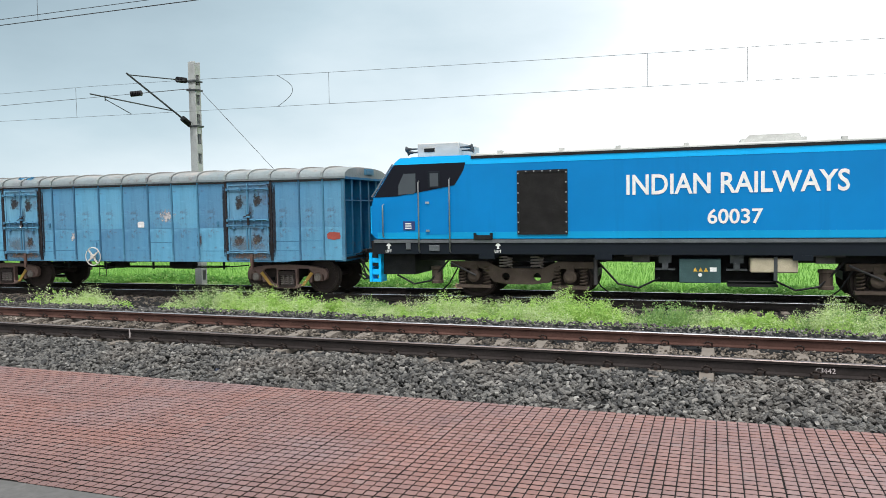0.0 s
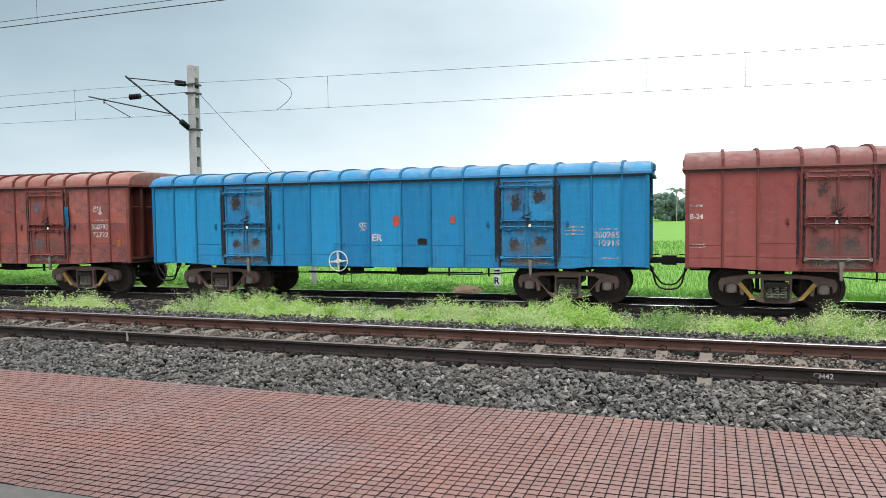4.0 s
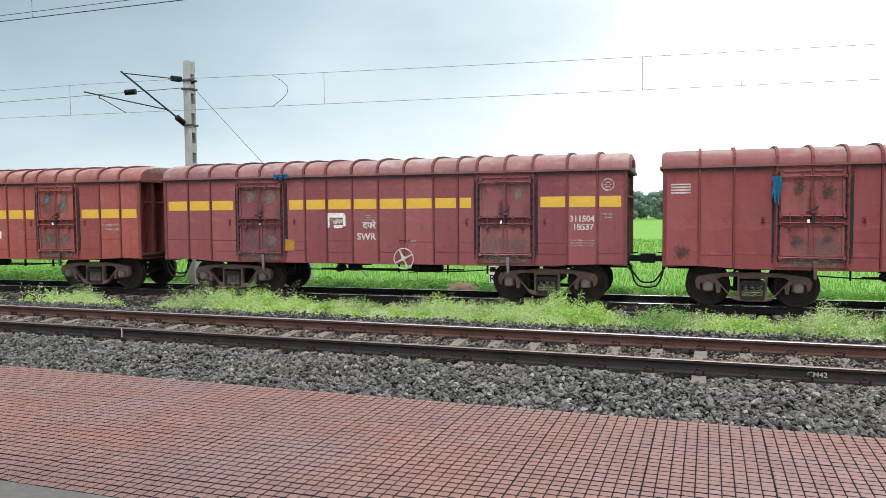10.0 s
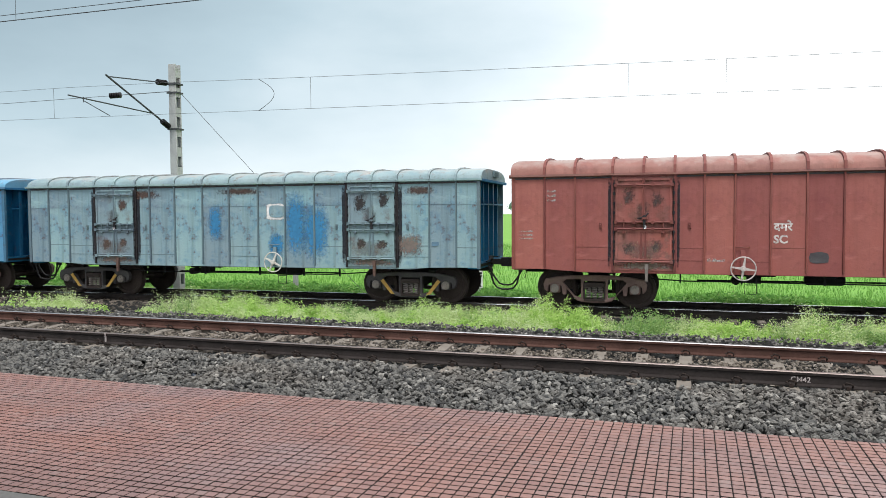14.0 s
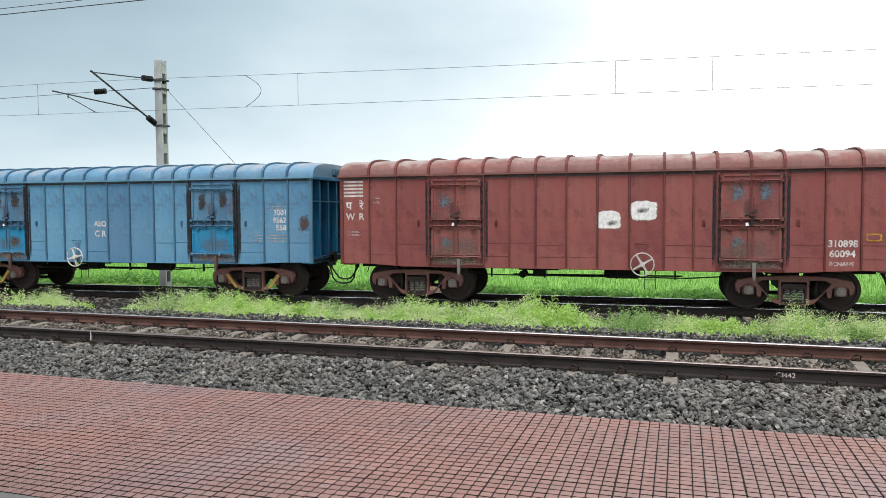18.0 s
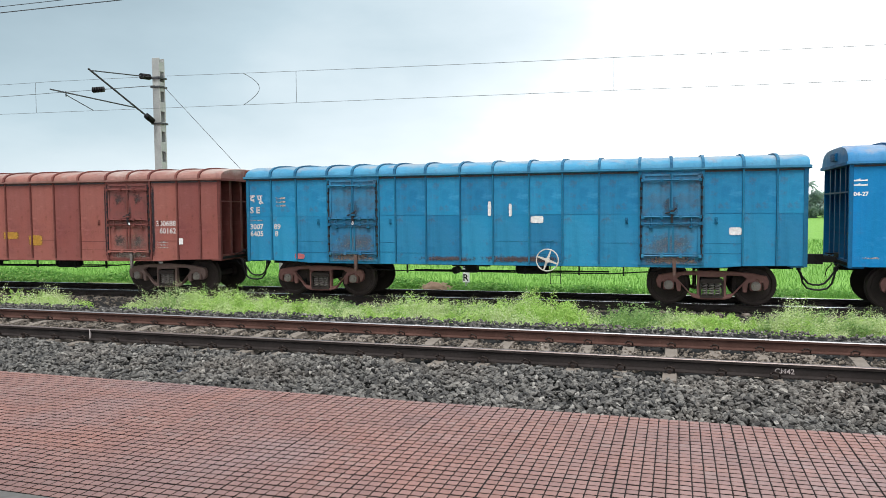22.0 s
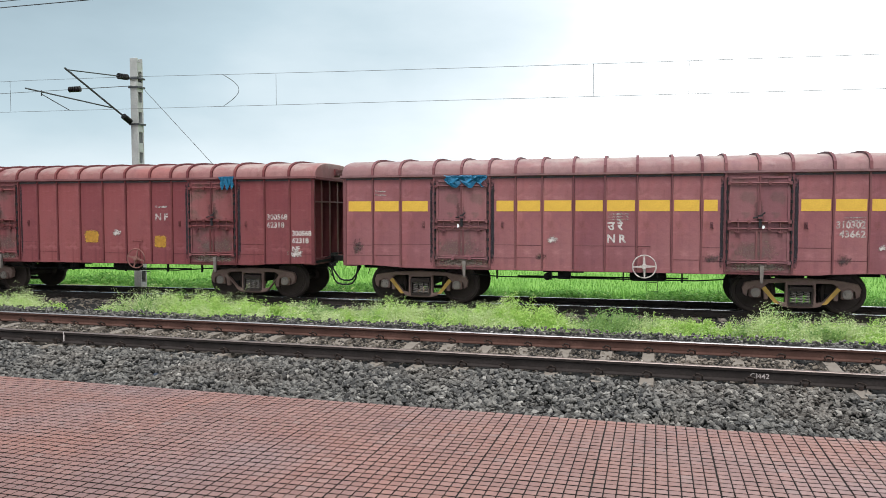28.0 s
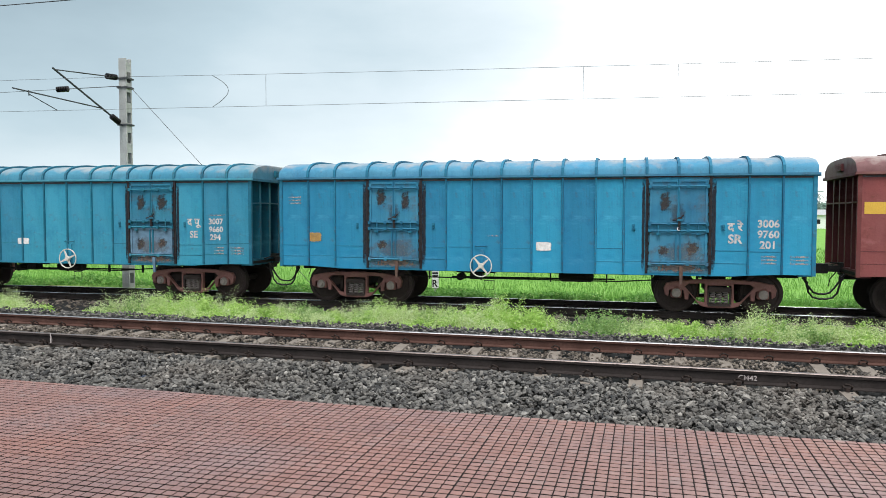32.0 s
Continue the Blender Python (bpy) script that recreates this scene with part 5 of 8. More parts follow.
def bars(w, x, z, width, h, mat, rows=1, gap=1.6, solid=False):
    def make(bm):
        if solid:
            box(bm, 0, width, -0.002, 0, 0, h)
            return
        # a line of writing that cannot be read: one bar with an uneven upper edge
        r = np.random.default_rng(int(width * 100) + int(h * 1000))
        q, top = 0.0, []
        while q < width:
            n = min(r.uniform(0.35, 0.9) * h + 0.01, width - q)
            k = h * r.uniform(0.55, 1.0)
            top += [(q, k), (q + n, k)]
            q += n
            if width - q < 0.012:
                break
        prism(bm, [(0.0, 0.12 * h), (top[-1][0], 0.12 * h)] + top[::-1], -0.002, 0.0, "y")
    at, shrink = between_ribs(w, x, width)
    for k in range(rows):
        me = shared(("text_bar", round(width, 2), round(h, 3), solid), make)
        put("text_bar", me, mat, w, Matrix.Translation((at, -HALF_W - 0.0225, z - k * h * gap)) @ Matrix.Diagonal((shrink, 1, 1, 1)))


def roundel_mesh(bm):
    """A ring with a short bar across it."""
    n = 22
    ring = [[bm.verts.new((r * math.cos(2 * math.pi * k / n), -0.002, r * math.sin(2 * math.pi * k / n))) for r in (0.125, 0.16)] for k in range(n)]
    for p, q in zip(ring, ring[1:] + ring[:1]):
        bm.faces.new((p[0], p[1], q[1], q[0]))
    for x0, x1, z in ((-0.105, -0.02, 0.0), (0.02, 0.105, 0.0), (-0.06, 0.06, 0.055), (-0.06, 0.06, -0.055)):
        bm.faces.new([bm.verts.new((x, -0.002, q)) for x, q in ((x0, z - 0.016), (x1, z - 0.016), (x1, z + 0.016), (x0, z + 0.016))])
    bmesh.ops.recalc_face_normals(bm, faces=list(bm.faces))


def coupler_mesh(bm):
    box(bm, 0, 0.40, -0.07, 0.07, 1.01, 1.16)
    prism(bm, [(0.36, -0.10), (0.56, -0.16), (0.62, -0.05), (0.52, 0.02), (0.60, 0.12), (0.50, 0.17), (0.36, 0.10)], 0.97, 1.21, "z")
    box(bm, -0.05, 0.06, -0.28, 0.28, 0.93, 1.24)
    tube(bm, [(0.0, -0.75, 1.12), (0.10, -0.75, 1.14), (0.10, -0.05, 1.22), (0.30, 0.0, 1.24)], 0.016, 5)
    tube(bm, [(0.02, -0.62, 0.95), (0.16, -0.60, 0.78), (0.20, -0.55, 0.60)], 0.014, 5)


def hose_mesh(bm):
    # half a loop: down from the pipe cock, then across to the coupling with the next wagon's hose
    for y, low, x1 in ((-0.46, 0.36, 0.16), (-0.34, 0.47, 0.20)):
        tube(bm, [(-0.06, y, 1.00), (0.03, y, 0.94), (0.07, y, 0.80), (x1 - 0.02, y + 0.01, low + 0.16), (x1 + 0.08, y + 0.02, low + 0.04), (0.40, y + 0.03, low), (0.475, y + 0.04, low + 0.005)], 0.025, 7)
        lathe(bm, [(0, -0.05), (0.04, -0.05), (0.045, 0.0), (0.035, 0.05), (0, 0.05)], 8, "z", (0.05, y, 0.88))
    tube(bm, [(-0.25, -0.40, 1.02), (-0.05, -0.42, 1.02), (0.03, -0.42, 0.90)], 0.034, 6)


def tank_mesh(bm):
    lathe(bm, [(0, -0.46), (0.11, -0.44), (0.145, -0.38), (0.145, 0.38), (0.11, 0.44), (0, 0.46)], 16, "x", (0, 0, 0.80))
    box(bm, -0.25, -0.21, -0.15, 0.15, 0.78, 1.0)
    box(bm, 0.21, 0.25, -0.15, 0.15, 0.78, 1.0)


def valve_mesh(bm):
    box(bm, -0.16, 0.16, -0.14, 0.14, 0.70, 0.95)
    box(bm, -0.55, 0.5, -0.05, 0.05, 0.86, 0.93)
    lathe(bm, [(0, -0.2), (0.1, -0.2), (0.1, 0.12), (0, 0.12)], 10, "y", (-0.42, 0, 0.76))


def rigging_mesh(bm, half):
    tube(bm, [(-half + 3.4, -1.20, 0.80), (-half + 4.2, -1.22, 0.755), (half - 4.4, -1.22, 0.75), (half - 3.3, -1.15, 0.82)], 0.017, 5)
    tube(bm, [(-half + 4.5, -0.3, 0.70), (half - 4.5, -0.3, 0.72)], 0.022, 5)
    for x in (-2.6, -1.2, 0.6, 2.0, 3.1):
        box(bm, x - 0.018, x + 0.018, -1.25, -1.19, 0.70, 1.03)


def lower(w, eave, top):
    """Brings the body of a longer wagon down to its lower eaves and flatter roof."""
    for ob in w.children:
        kind = ob.name.split(".")[0]
        if kind in ("bogie", "underframe", "coupler", "air_hose", "brake_rigging", "air_tank", "brake_valve", "hand_wheel", "wheel_stem", "step"):
            continue
        s = (eave - 1.0) / (EAVE - 1.0)
        m = Matrix.Translation((0, 0, 1.0)) @ Matrix.Diagonal((1, 1, s, 1)) @ Matrix.Translation((0, 0, -1.0))
        if kind in ("roof", "roof_rib"):
            m = Matrix.Translation((0, 0, eave)) @ Matrix.Diagonal((1, 1, (top - eave) / (ROOF_TOP - EAVE), 1)) @ Matrix.Translation((0, 0, -EAVE))
        ob.matrix_basis = m @ ob.matrix_basis


def build_wagon(name_label, half, paint, roof_paint, trim, bogie_paint, doors, seed, wheel_x=None, yellow=False, hand="white_worn", shaded_end_paint=None):
    """A covered goods wagon, its middle at the origin, rail top at z 0, seen from -y."""
    w = empty("covered_wagon", Matrix())
    w["half"] = half
    ribs, door_x = places(half)
    near_y, far_y = -HALF_W, HALF_W
    put("side_wall", shared(("side_near", half), lambda bm: side_mesh(bm, half, near_y)), paint, w)
    put("side_wall", shared(("side_far", half), lambda bm: side_mesh(bm, half, far_y)), paint, w)
    put("roof", shared(("roof", half), lambda bm: roof_mesh(bm, half), 50), roof_paint, w)
    put("underframe", shared(("underframe", half), lambda bm: frame_mesh(bm, half)), M["black"], w)
    for s in (-1, 1):
        put("eave", shared(("eave", half), lambda bm: eave_mesh(bm, half)), roof_paint, w, pose(0, s * (HALF_W + 0.02), EAVE, 0, 0, 0 if s < 0 else 180))
        put("end_wall", shared("end_wall", end_mesh), shaded_end_paint or paint, w, pose(s * (half - END_SET), 0, 0, 0, 0, 0 if s > 0 else 180))
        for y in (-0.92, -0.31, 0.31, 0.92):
            put("end_rib", shared("end_rib", end_rib_mesh), shaded_end_paint or paint, w, pose(s * (half - END_SET), y, 0, 0, 0, 0 if s > 0 else 180))
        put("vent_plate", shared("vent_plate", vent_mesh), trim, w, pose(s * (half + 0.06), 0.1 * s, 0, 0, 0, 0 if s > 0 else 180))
        put("end_rail", shared("end_rail", end_rail_mesh), shaded_end_paint or paint, w, pose(s * (half - END_SET), 0, 2.72, 0, 0, 0 if s > 0 else 180))
        put("coupler", shared("coupler", coupler_mesh), M["black"], w, pose(s * (half - 0.08), 0, 0, 0, 0, 0 if s > 0 else 180))
        put("air_hose", shared("air_hose", hose_mesh, 60), M["hose"], w, Matrix.Translation((s * half, 0, 0)) @ Matrix.Diagonal((s, 1, 1, 1)))
    for x in (-half + 0.03, half - 0.03):
        put("corner_post", shared("corner_post", corner_mesh), trim, w, Matrix.Translation((x, near_y - 0.018, 0)) @ Matrix.Diagonal((1 if x > 0 else -1, 1, 1, 1)))
    for x in ribs:
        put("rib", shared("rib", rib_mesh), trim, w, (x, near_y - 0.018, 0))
        put("rib", shared("rib", rib_mesh), paint, w, pose(x, far_y + 0.018, 0, 0, 0, 180))
    for x in (*ribs, *[d + s for d in door_x for s in (-0.74, 0, 0.72)]):
        put("roof_rib", shared("roof_rib", roof_rib_mesh), roof_paint if seed in (11, 20, 21) else trim, w, (x, 0, 0))
    # dark strip added as the shade line under the eave, not a real part
    put("drip_strip", shared(("drip_strip", half), lambda bm: box(bm, -half, half, -0.012, 0, -0.012, 0.03)), M["primer"], w, (0, near_y - 0.02, EAVE - 0.075))
    sheets(w, half, paint, trim, seed, {14: 2.22, 20: 2.72, 21: 2.24, 25: 2.28, 11: 1.98}.get(seed))
    for i, x in enumerate(door_x):
        build_door(w, x, paint, doors if i else {**doors, **doors.get("other", {})}, seed * 2 + i)
        build_door(w, x, paint, doors, seed * 2 + i, False)
    for s in (-1, 1):
        bogie(w, s * (half - 2.02), bogie_paint, yellow)
    for x in (door_x[0] - 1.03, door_x[0] + 1.06, door_x[1] - 1.04, door_x[1] + 1.02):
        put("lashing_hook", shared("lashing_hook", hook_mesh), trim, w, (x, near_y - 0.02, 2.12))
    put("brake_rigging", shared(("brake_rigging", half), lambda bm: rigging_mesh(bm, half)), M["black"], w)
    put("air_tank", shared("air_tank", tank_mesh, 40), M["black"], w, (0.2 + (seed % 3) * 0.5, -0.55, 0))
    put("brake_valve", shared("brake_valve", valve_mesh), M["black"], w, (-1.4 + (seed % 2) * 0.5, -0.8, 0))
    if wheel_x is not None:
        h = put("hand_wheel", shared("hand_wheel", hand_wheel_mesh, 50), M["wheel_white" if hand == "white" else hand], w, pose(wheel_x, near_y - 0.16, 1.11, 0, seed * 17, 0))
        put("step", shared("step", step_mesh), M["black"], w, (wheel_x + 0.18, near_y + 0.05, 0))
        put("grab_handle", shared("grab_handle", handle_mesh, 60), trim, w, (wheel_x - 0.02, near_y - 0.02, 1.62))
        put("wheel_stem", shared("wheel_stem", lambda bm: (tube(bm, [(0, 0, 0), (0, 0.6, 0)], 0.03, 6), box(bm, -0.05, 0.05, 0.10, 0.16, -0.12, 0.42))), paint, w, (wheel_x, near_y - 0.16, 1.11))
    return tagged(w, name_label, "goods wagon", "wagons of the goods train")


# ---- the goods train ----
MAROON = (0.190, 0.050, 0.046)
BRICK = (0.225, 0.072, 0.062)
PAINTS = {}


def livery(key, colour, roof=None, **kw):
    red = colour[0] > colour[2]
    colour = tuple(k * c for k, c in zip((1.17, 1.26, 1.28) if red else (1.30, 1.28, 1.24), colour))
    if key not in PAINTS:
        PAINTS[key] = (wagon_paint(key + " wagon paint", colour, **kw), wagon_paint(key + " roof paint", roof or tuple(k * c + q for k, c, q in zip((0.78, 0.92, 0.90) if red else (0.9, 0.9, 0.88), colour, (0.024, 0.026, 0.024))), rust=kw.get("rust", 0.3) * 0.8, fade=0.9, streak=0.3, crest=3.60),
                       # body colour darkened to put the ribs' shade lines into paint; bars share it
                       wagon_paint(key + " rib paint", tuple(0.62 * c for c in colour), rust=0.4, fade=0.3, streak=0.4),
                       wagon_paint(key + " door paint", tuple(0.88 * c + 0.004 for c in colour), rust=0.7 if red else 0.5, fade=0.9, streak=0.6, alt=(0.10, 0.075, 0.068), alt_amount=0.55 if red else 0.28))
    return PAINTS[key]


def stripe(w, half, z):
    """The yellow band along the side, broken at the doors."""
    ribs, (d0, d1) = places(half)
    spans = [(-half + 0.07, d0 - 0.86), (d0 + 0.86, d1 - 0.86), (d1 + 0.86, half - 0.07)]
    for a, b in spans:
        cuts = [a, *[x for x in ribs if a + 0.1 < x < b - 0.1], b]
        for c, d in zip(cuts, cuts[1:]):
            me = shared(("band", round(d - c, 2)), lambda bm: box(bm, -(d - c) / 2 + 0.05, (d - c) / 2 - 0.05, -0.003, 0, 0, 0.27))
            put("yellow_band", me, M["band"], w, ((c + d) / 2, -HALF_W - 0.0205, z))


def blot(w, level, seed, x, z, width, h, mat, jag=0.15, name="paint_patch"):
    mat = {"torn white paper": M["paper_s"], "chalky white paint": M["paper_s"], "yellow band paint": M["yellow_s"], "yellow bogie paint": M["yellow_s"], "flaked white lettering": M["worn_s"], "worn white lettering": M["worn_s"]}.get(mat.name, mat)
    return put(name, patch_mesh(seed, width, h, min(jag, 0.12)), mat, w, (x, -HALF_W - 0.0235 - 0.0012 * level, z))


# label, length, livery, bogie paint, doors, hand wheel place, options
WORN, WHITE = M["faint"], M["white"]
P_W1 = livery("faded sky blue", (0.080, 0.235, 0.375), rust=0.6, fade=0.8, streak=0.5, roof=(0.20, 0.24, 0.24))
P_W2 = livery("dull maroon", MAROON, rust=0.2, fade=0.5)
P_W3 = livery("strong blue", (0.012, 0.165, 0.340), rust=0.35, fade=0.6, streak=0.6)
P_W4 = livery("rubbed red", (0.205, 0.058, 0.047), rust=0.6, fade=0.8, alt=(0.125, 0.075, 0.080), alt_amount=0.55)
P_W5 = livery("rusty red", (0.188, 0.070, 0.064), rust=0.35, fade=0.5)
P_W6 = livery("maroon", (0.205, 0.052, 0.053), rust=0.3, fade=0.5)
P_W8 = livery("plum red", (0.190, 0.072, 0.080), rust=0.25, fade=0.6)
P_BAND = livery("dark brown purple", (0.180, 0.056, 0.062), rust=0.3, fade=0.5)
P_LOW = livery("rusty plum red", (0.232, 0.064, 0.055), rust=0.3, fade=0.5)
P_AD = livery("red oxide", (0.178, 0.052, 0.048), rust=0.4, fade=0.5)
P_W9 = livery("brick red", BRICK, rust=0.2, fade=0.4)
P_W10 = livery("chalky grey blue", (0.160, 0.238, 0.268), rust=0.8, fade=0.9, streak=0.7, alt=(0.085, 0.205, 0.31), alt_amount=0.45)
P_W11 = livery("pale blue", (0.070, 0.195, 0.315), rust=0.6, fade=0.8, streak=0.5, alt=(0.045, 0.17, 0.36), alt_amount=0.4)
P_W16 = livery("orange rust red", (0.203, 0.066, 0.055), rust=0.5, fade=0.5)
P_W21 = livery("deep oxide red", (0.152, 0.043, 0.044), rust=0.4, fade=0.5)
P_W12 = livery("rust red", (0.165, 0.048, 0.044), rust=0.45, fade=0.5)
P_W13 = livery("slate blue", (0.066, 0.166, 0.268), rust=0.35, fade=0.7)
P_W19 = livery("dark maroon", (0.168, 0.046, 0.050), rust=0.35, fade=0.5, streak=0.4)
P_W14 = livery("bright blue", (0.003, 0.136, 0.325), rust=0.15, fade=0.08)
P_W15 = livery("deep teal", (0.012, 0.150, 0.285), rust=0.3, fade=0.5)
P_W18 = livery("ocean blue", (0.003, 0.102, 0.225), rust=0.3, fade=0.25)
P_W22 = livery("clear light blue", (0.019, 0.176, 0.300), rust=0.3, fade=0.4)
P_W23 = livery("blue green", (0.020, 0.180, 0.275), rust=0.3, fade=0.5)

RED_DOOR = dict(scrape=M["dark_s"], bottom=M["bare"], sill=M["bare"])
LENGTHS = tuple(14.4 if i in (0, 2, 9, 10, 14, 15) else 13.4 for i in range(23))
GAP = 0.93


def wagon(i, words, paints, bogies, doors, wheel_x, yellow=False, hand="white_worn", marks=(), band=False):
    half = LENGTHS[i] / 2
    # ends take a darkened paint: shade between wagons put into their colour
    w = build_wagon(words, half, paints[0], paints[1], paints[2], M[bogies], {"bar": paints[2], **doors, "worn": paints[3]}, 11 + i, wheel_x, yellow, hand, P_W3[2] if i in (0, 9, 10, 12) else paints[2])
    if band:
        stripe(w, half, 2.24 if i == 7 else 2.45)
    for level, mark in enumerate(marks):
        kind, *a = mark
        if kind == "t":            # lettering: text, x, z, height, material
            decal(w, *a[:4], WORN if len(a) < 5 else WHITE if i == 13 else M["chalk"])
        elif kind == "b":          # rows of illegible writing
            bars(w, a[0], a[1], a[2], a[3] * 0.72, a[5] if len(a) > 5 else M["faded"], a[4] if len(a) > 4 else 1)
        elif kind == "l":          # solid painted lines
            bars(w, *a[:4], M["chalk"], a[4], 1.9, True)
        elif kind == "o":          # a worn white roundel: x, z
            put("roundel", shared("roundel", roundel_mesh), WORN, w, (a[0], -HALF_W - 0.022, a[1]))
        else:                      # a patch: seed, x, z, width, height, material, jag
            blot(w, level, *a)
    offset = -sum(LENGTHS[:i]) - GAP * i - half
    if LENGTHS[i] > 14.2:
        lower(w, 3.32, 3.66)
    TRAIN.append((w, offset))
    return w


wagon(0, "faded sky blue covered goods wagon with rusty doors", P_W1, "bogie_brown", dict(tar_w=0.09, scrape=M["hole_s"], sill=M["rusty"], tar_mat=M["tar_s"]), -1.21, True, "white",
      [("p", 1, 1.44, 2.35, 0.60, 0.45, M["white_worn"], 0.3), ("p", 2, 0.49, 2.1, 0.26, 0.2, M["paper"], 0.05), ("p", 3, -6.24, 2.4, 0.45, 0.4, M["white_worn"], 0.35), ("p", 4, 6.88, 1.72, 0.4, 0.22, plain("red smear", (0.30, 0.05, 0.035), 0.7), 0.2),
       ("p", 5, -2.05, 1.75, 0.2, 0.35, M["worn_s"], 0.1), ("p", 6, 2.54, 1.6, 0.2, 0.5, M["rusty_s"], 0.3)])
put("plastic_rag", tarp_mesh(310, 0.62, 0.30), M["tarp"], TRAIN[-1][0], pose(-4.0, -1.30, 3.60, -48, 0, 0), "torn blue plastic sheet")
wagon(1, "dull maroon covered goods wagon with white zone letters", P_W2, "bogie_brown", {**RED_DOOR, "other": {"tarp": None}, "tarp": (0.74, 2.34, 0.30, 0.62)}, 1.25, True, "white_worn",
      [("t", "द", -0.82, 2.48, 0.24, WHITE), ("t", "पू", 0.00, 2.40, 0.32, WHITE), ("t", "S", -0.79, 2.12, 0.20, WHITE), ("t", "E", 0.05, 2.12, 0.20, WHITE), ("t", "300796", 5.23, 2.42, 0.19, WHITE), ("t", "63356", 5.26, 2.19, 0.19, WHITE),
       ("b", 5.36, 2.66, 0.55, 0.09), ("b", 5.60, 1.80, 0.42, 0.09, 3), ("b", 6.13, 1.80, 0.5, 0.09, 3), ("b", 5.41, 1.18, 0.7, 0.10), ("p", 7, -0.29, 1.42, 0.36, 0.12, M["white"], 0.1), ("b", -6.62, 2.46, 0.3, 0.09, 1), ("t", "B-24", -6.62, 2.18, 0.12, WHITE),
       ("b", -6.62, 1.55, 0.36, 0.06, 2), ("o", 6.33, 2.72)])
wagon(2, "bright blue covered goods wagon with streaked sides", P_W3, "bogie_brown", dict(tar_w=0.09, scrape=M["hole_s"], sill=M["bare"], tar_mat=M["tar_s"]), -1.05, False, "white",
      [("t", "300265", 6.02, 1.74, 0.17), ("t", "10915", 6.06, 1.53, 0.17), ("b", 5.97, 1.95, 0.5, 0.07), ("t", "पूर", -0.33, 1.95, 0.24), ("t", "ER", -0.28, 1.67, 0.2, WHITE), ("p", 9, 0.62, 2.22, 0.2, 0.28, plain("red spray", (0.35, 0.05, 0.04), 0.7), 0.4),
       ("p", 10, 2.23, 2.24, 0.16, 0.2, plain("red spray mark", (0.32, 0.05, 0.05), 0.7), 0.4), ("p", 11, 1.37, 1.66, 0.28, 0.18, M["black"], 0.1), ("b", 5.12, 2.0, 0.55, 0.08, 3), ("b", 6.06, 1.2, 0.5, 0.09)])
wagon(3, "worn red covered goods wagon with blue-grey scuffs", P_W4, "bogie_brown", dict(scrape=M["bluish_s"], sill=M["bare"], tar_mat=M["tar_s"], tarp=(0.83, 1.72, 0.15, 0.85), other=dict(tarp=(0.83, 2.15, 0.14, 0.85))), 1.26, True, "white_worn",
      [("t", "300793", 5.38, 2.02, 0.18), ("t", "72722", 5.40, 1.78, 0.18), ("b", 5.58, 2.28, 0.5, 0.08), ("t", "टपू", 5.38, 2.48, 0.28), ("p", 12, 6.33, 1.62, 0.3, 0.4, M["orange_s"], 0.3), ("p", 13, -0.45, 2.35, 0.5, 0.7, M["bluish_s"], 0.3),
       ("b", -4.83, 1.22, 0.14, 0.07), ("p", 14, -5.48, 1.72, 0.2, 0.2, M["bluish_s"], 0.3), ("b", -0.25, 1.92, 0.4, 0.06), ("b", -1.49, 1.12, 0.55, 0.09)])
wagon(4, "rusty red covered goods wagon with dark tarred door edges", P_W5, "bogie_brown", dict(scrape=M["bluish_s"], sill=M["bare"], tar_mat=M["tar_s"]), 1.25, False, "white_worn",
      [("t", "पू", 0.29, 2.02, 0.30), ("t", "SE", 0.31, 1.76, 0.19), ("t", "300793", 5.32, 1.80, 0.16), ("t", "03887", 5.32, 1.58, 0.16, WHITE), ("b", 5.32, 2.02, 0.5, 0.08), ("b", -5.90, 2.62, 0.25, 0.09, 3), ("b", 5.32, 1.18, 0.6, 0.09),
       ("o", 6.38, 2.75), ("b", 4.59, 1.95, 0.4, 0.07, 3), ("p", 16, 1.93, 1.4, 0.4, 0.3, M["dark_s"], 0.2)])
wagon(5, "maroon covered goods wagon with a blue sheet over one door", P_W6, "bogie_brown", dict(scrape=M["dark_s"], sill=M["rusty"], tarp=(0.1, 2.36, 1.6, 0.26), other=dict(tarp=(-0.75, 2.1, 0.2, 0.7))), 1.20, False, "white",
      [("t", "310698", 5.35, 2.65, 0.16, WHITE), ("t", "76794", 5.37, 2.44, 0.16, WHITE), ("t", "BCNAHS-M1", 5.35, 2.87, 0.10, WHITE), ("l", -6.54, 2.95, 0.45, 0.035, 4), ("p", 17, -1.25, 1.70, 0.6, 0.26, M["dark_s"], 0.15), ("p", 18, 6.34, 1.55, 0.7, 0.45, M["dark_s"], 0.2),
       ("p", 19, 6.41, 1.75, 0.3, 0.4, M["orange_s"], 0.3), ("t", "प न", -0.10, 1.82, 0.2), ("t", "E R", -0.10, 1.55, 0.17), ("p", 20, 1.30, 1.52, 0.4, 0.18, M["rusty_s"], 0.2), ("b", 5.49, 1.85, 0.3, 0.07, 3), ("p", 21, -6.29, 1.35, 0.45, 0.4, M["dark_s"], 0.2)])
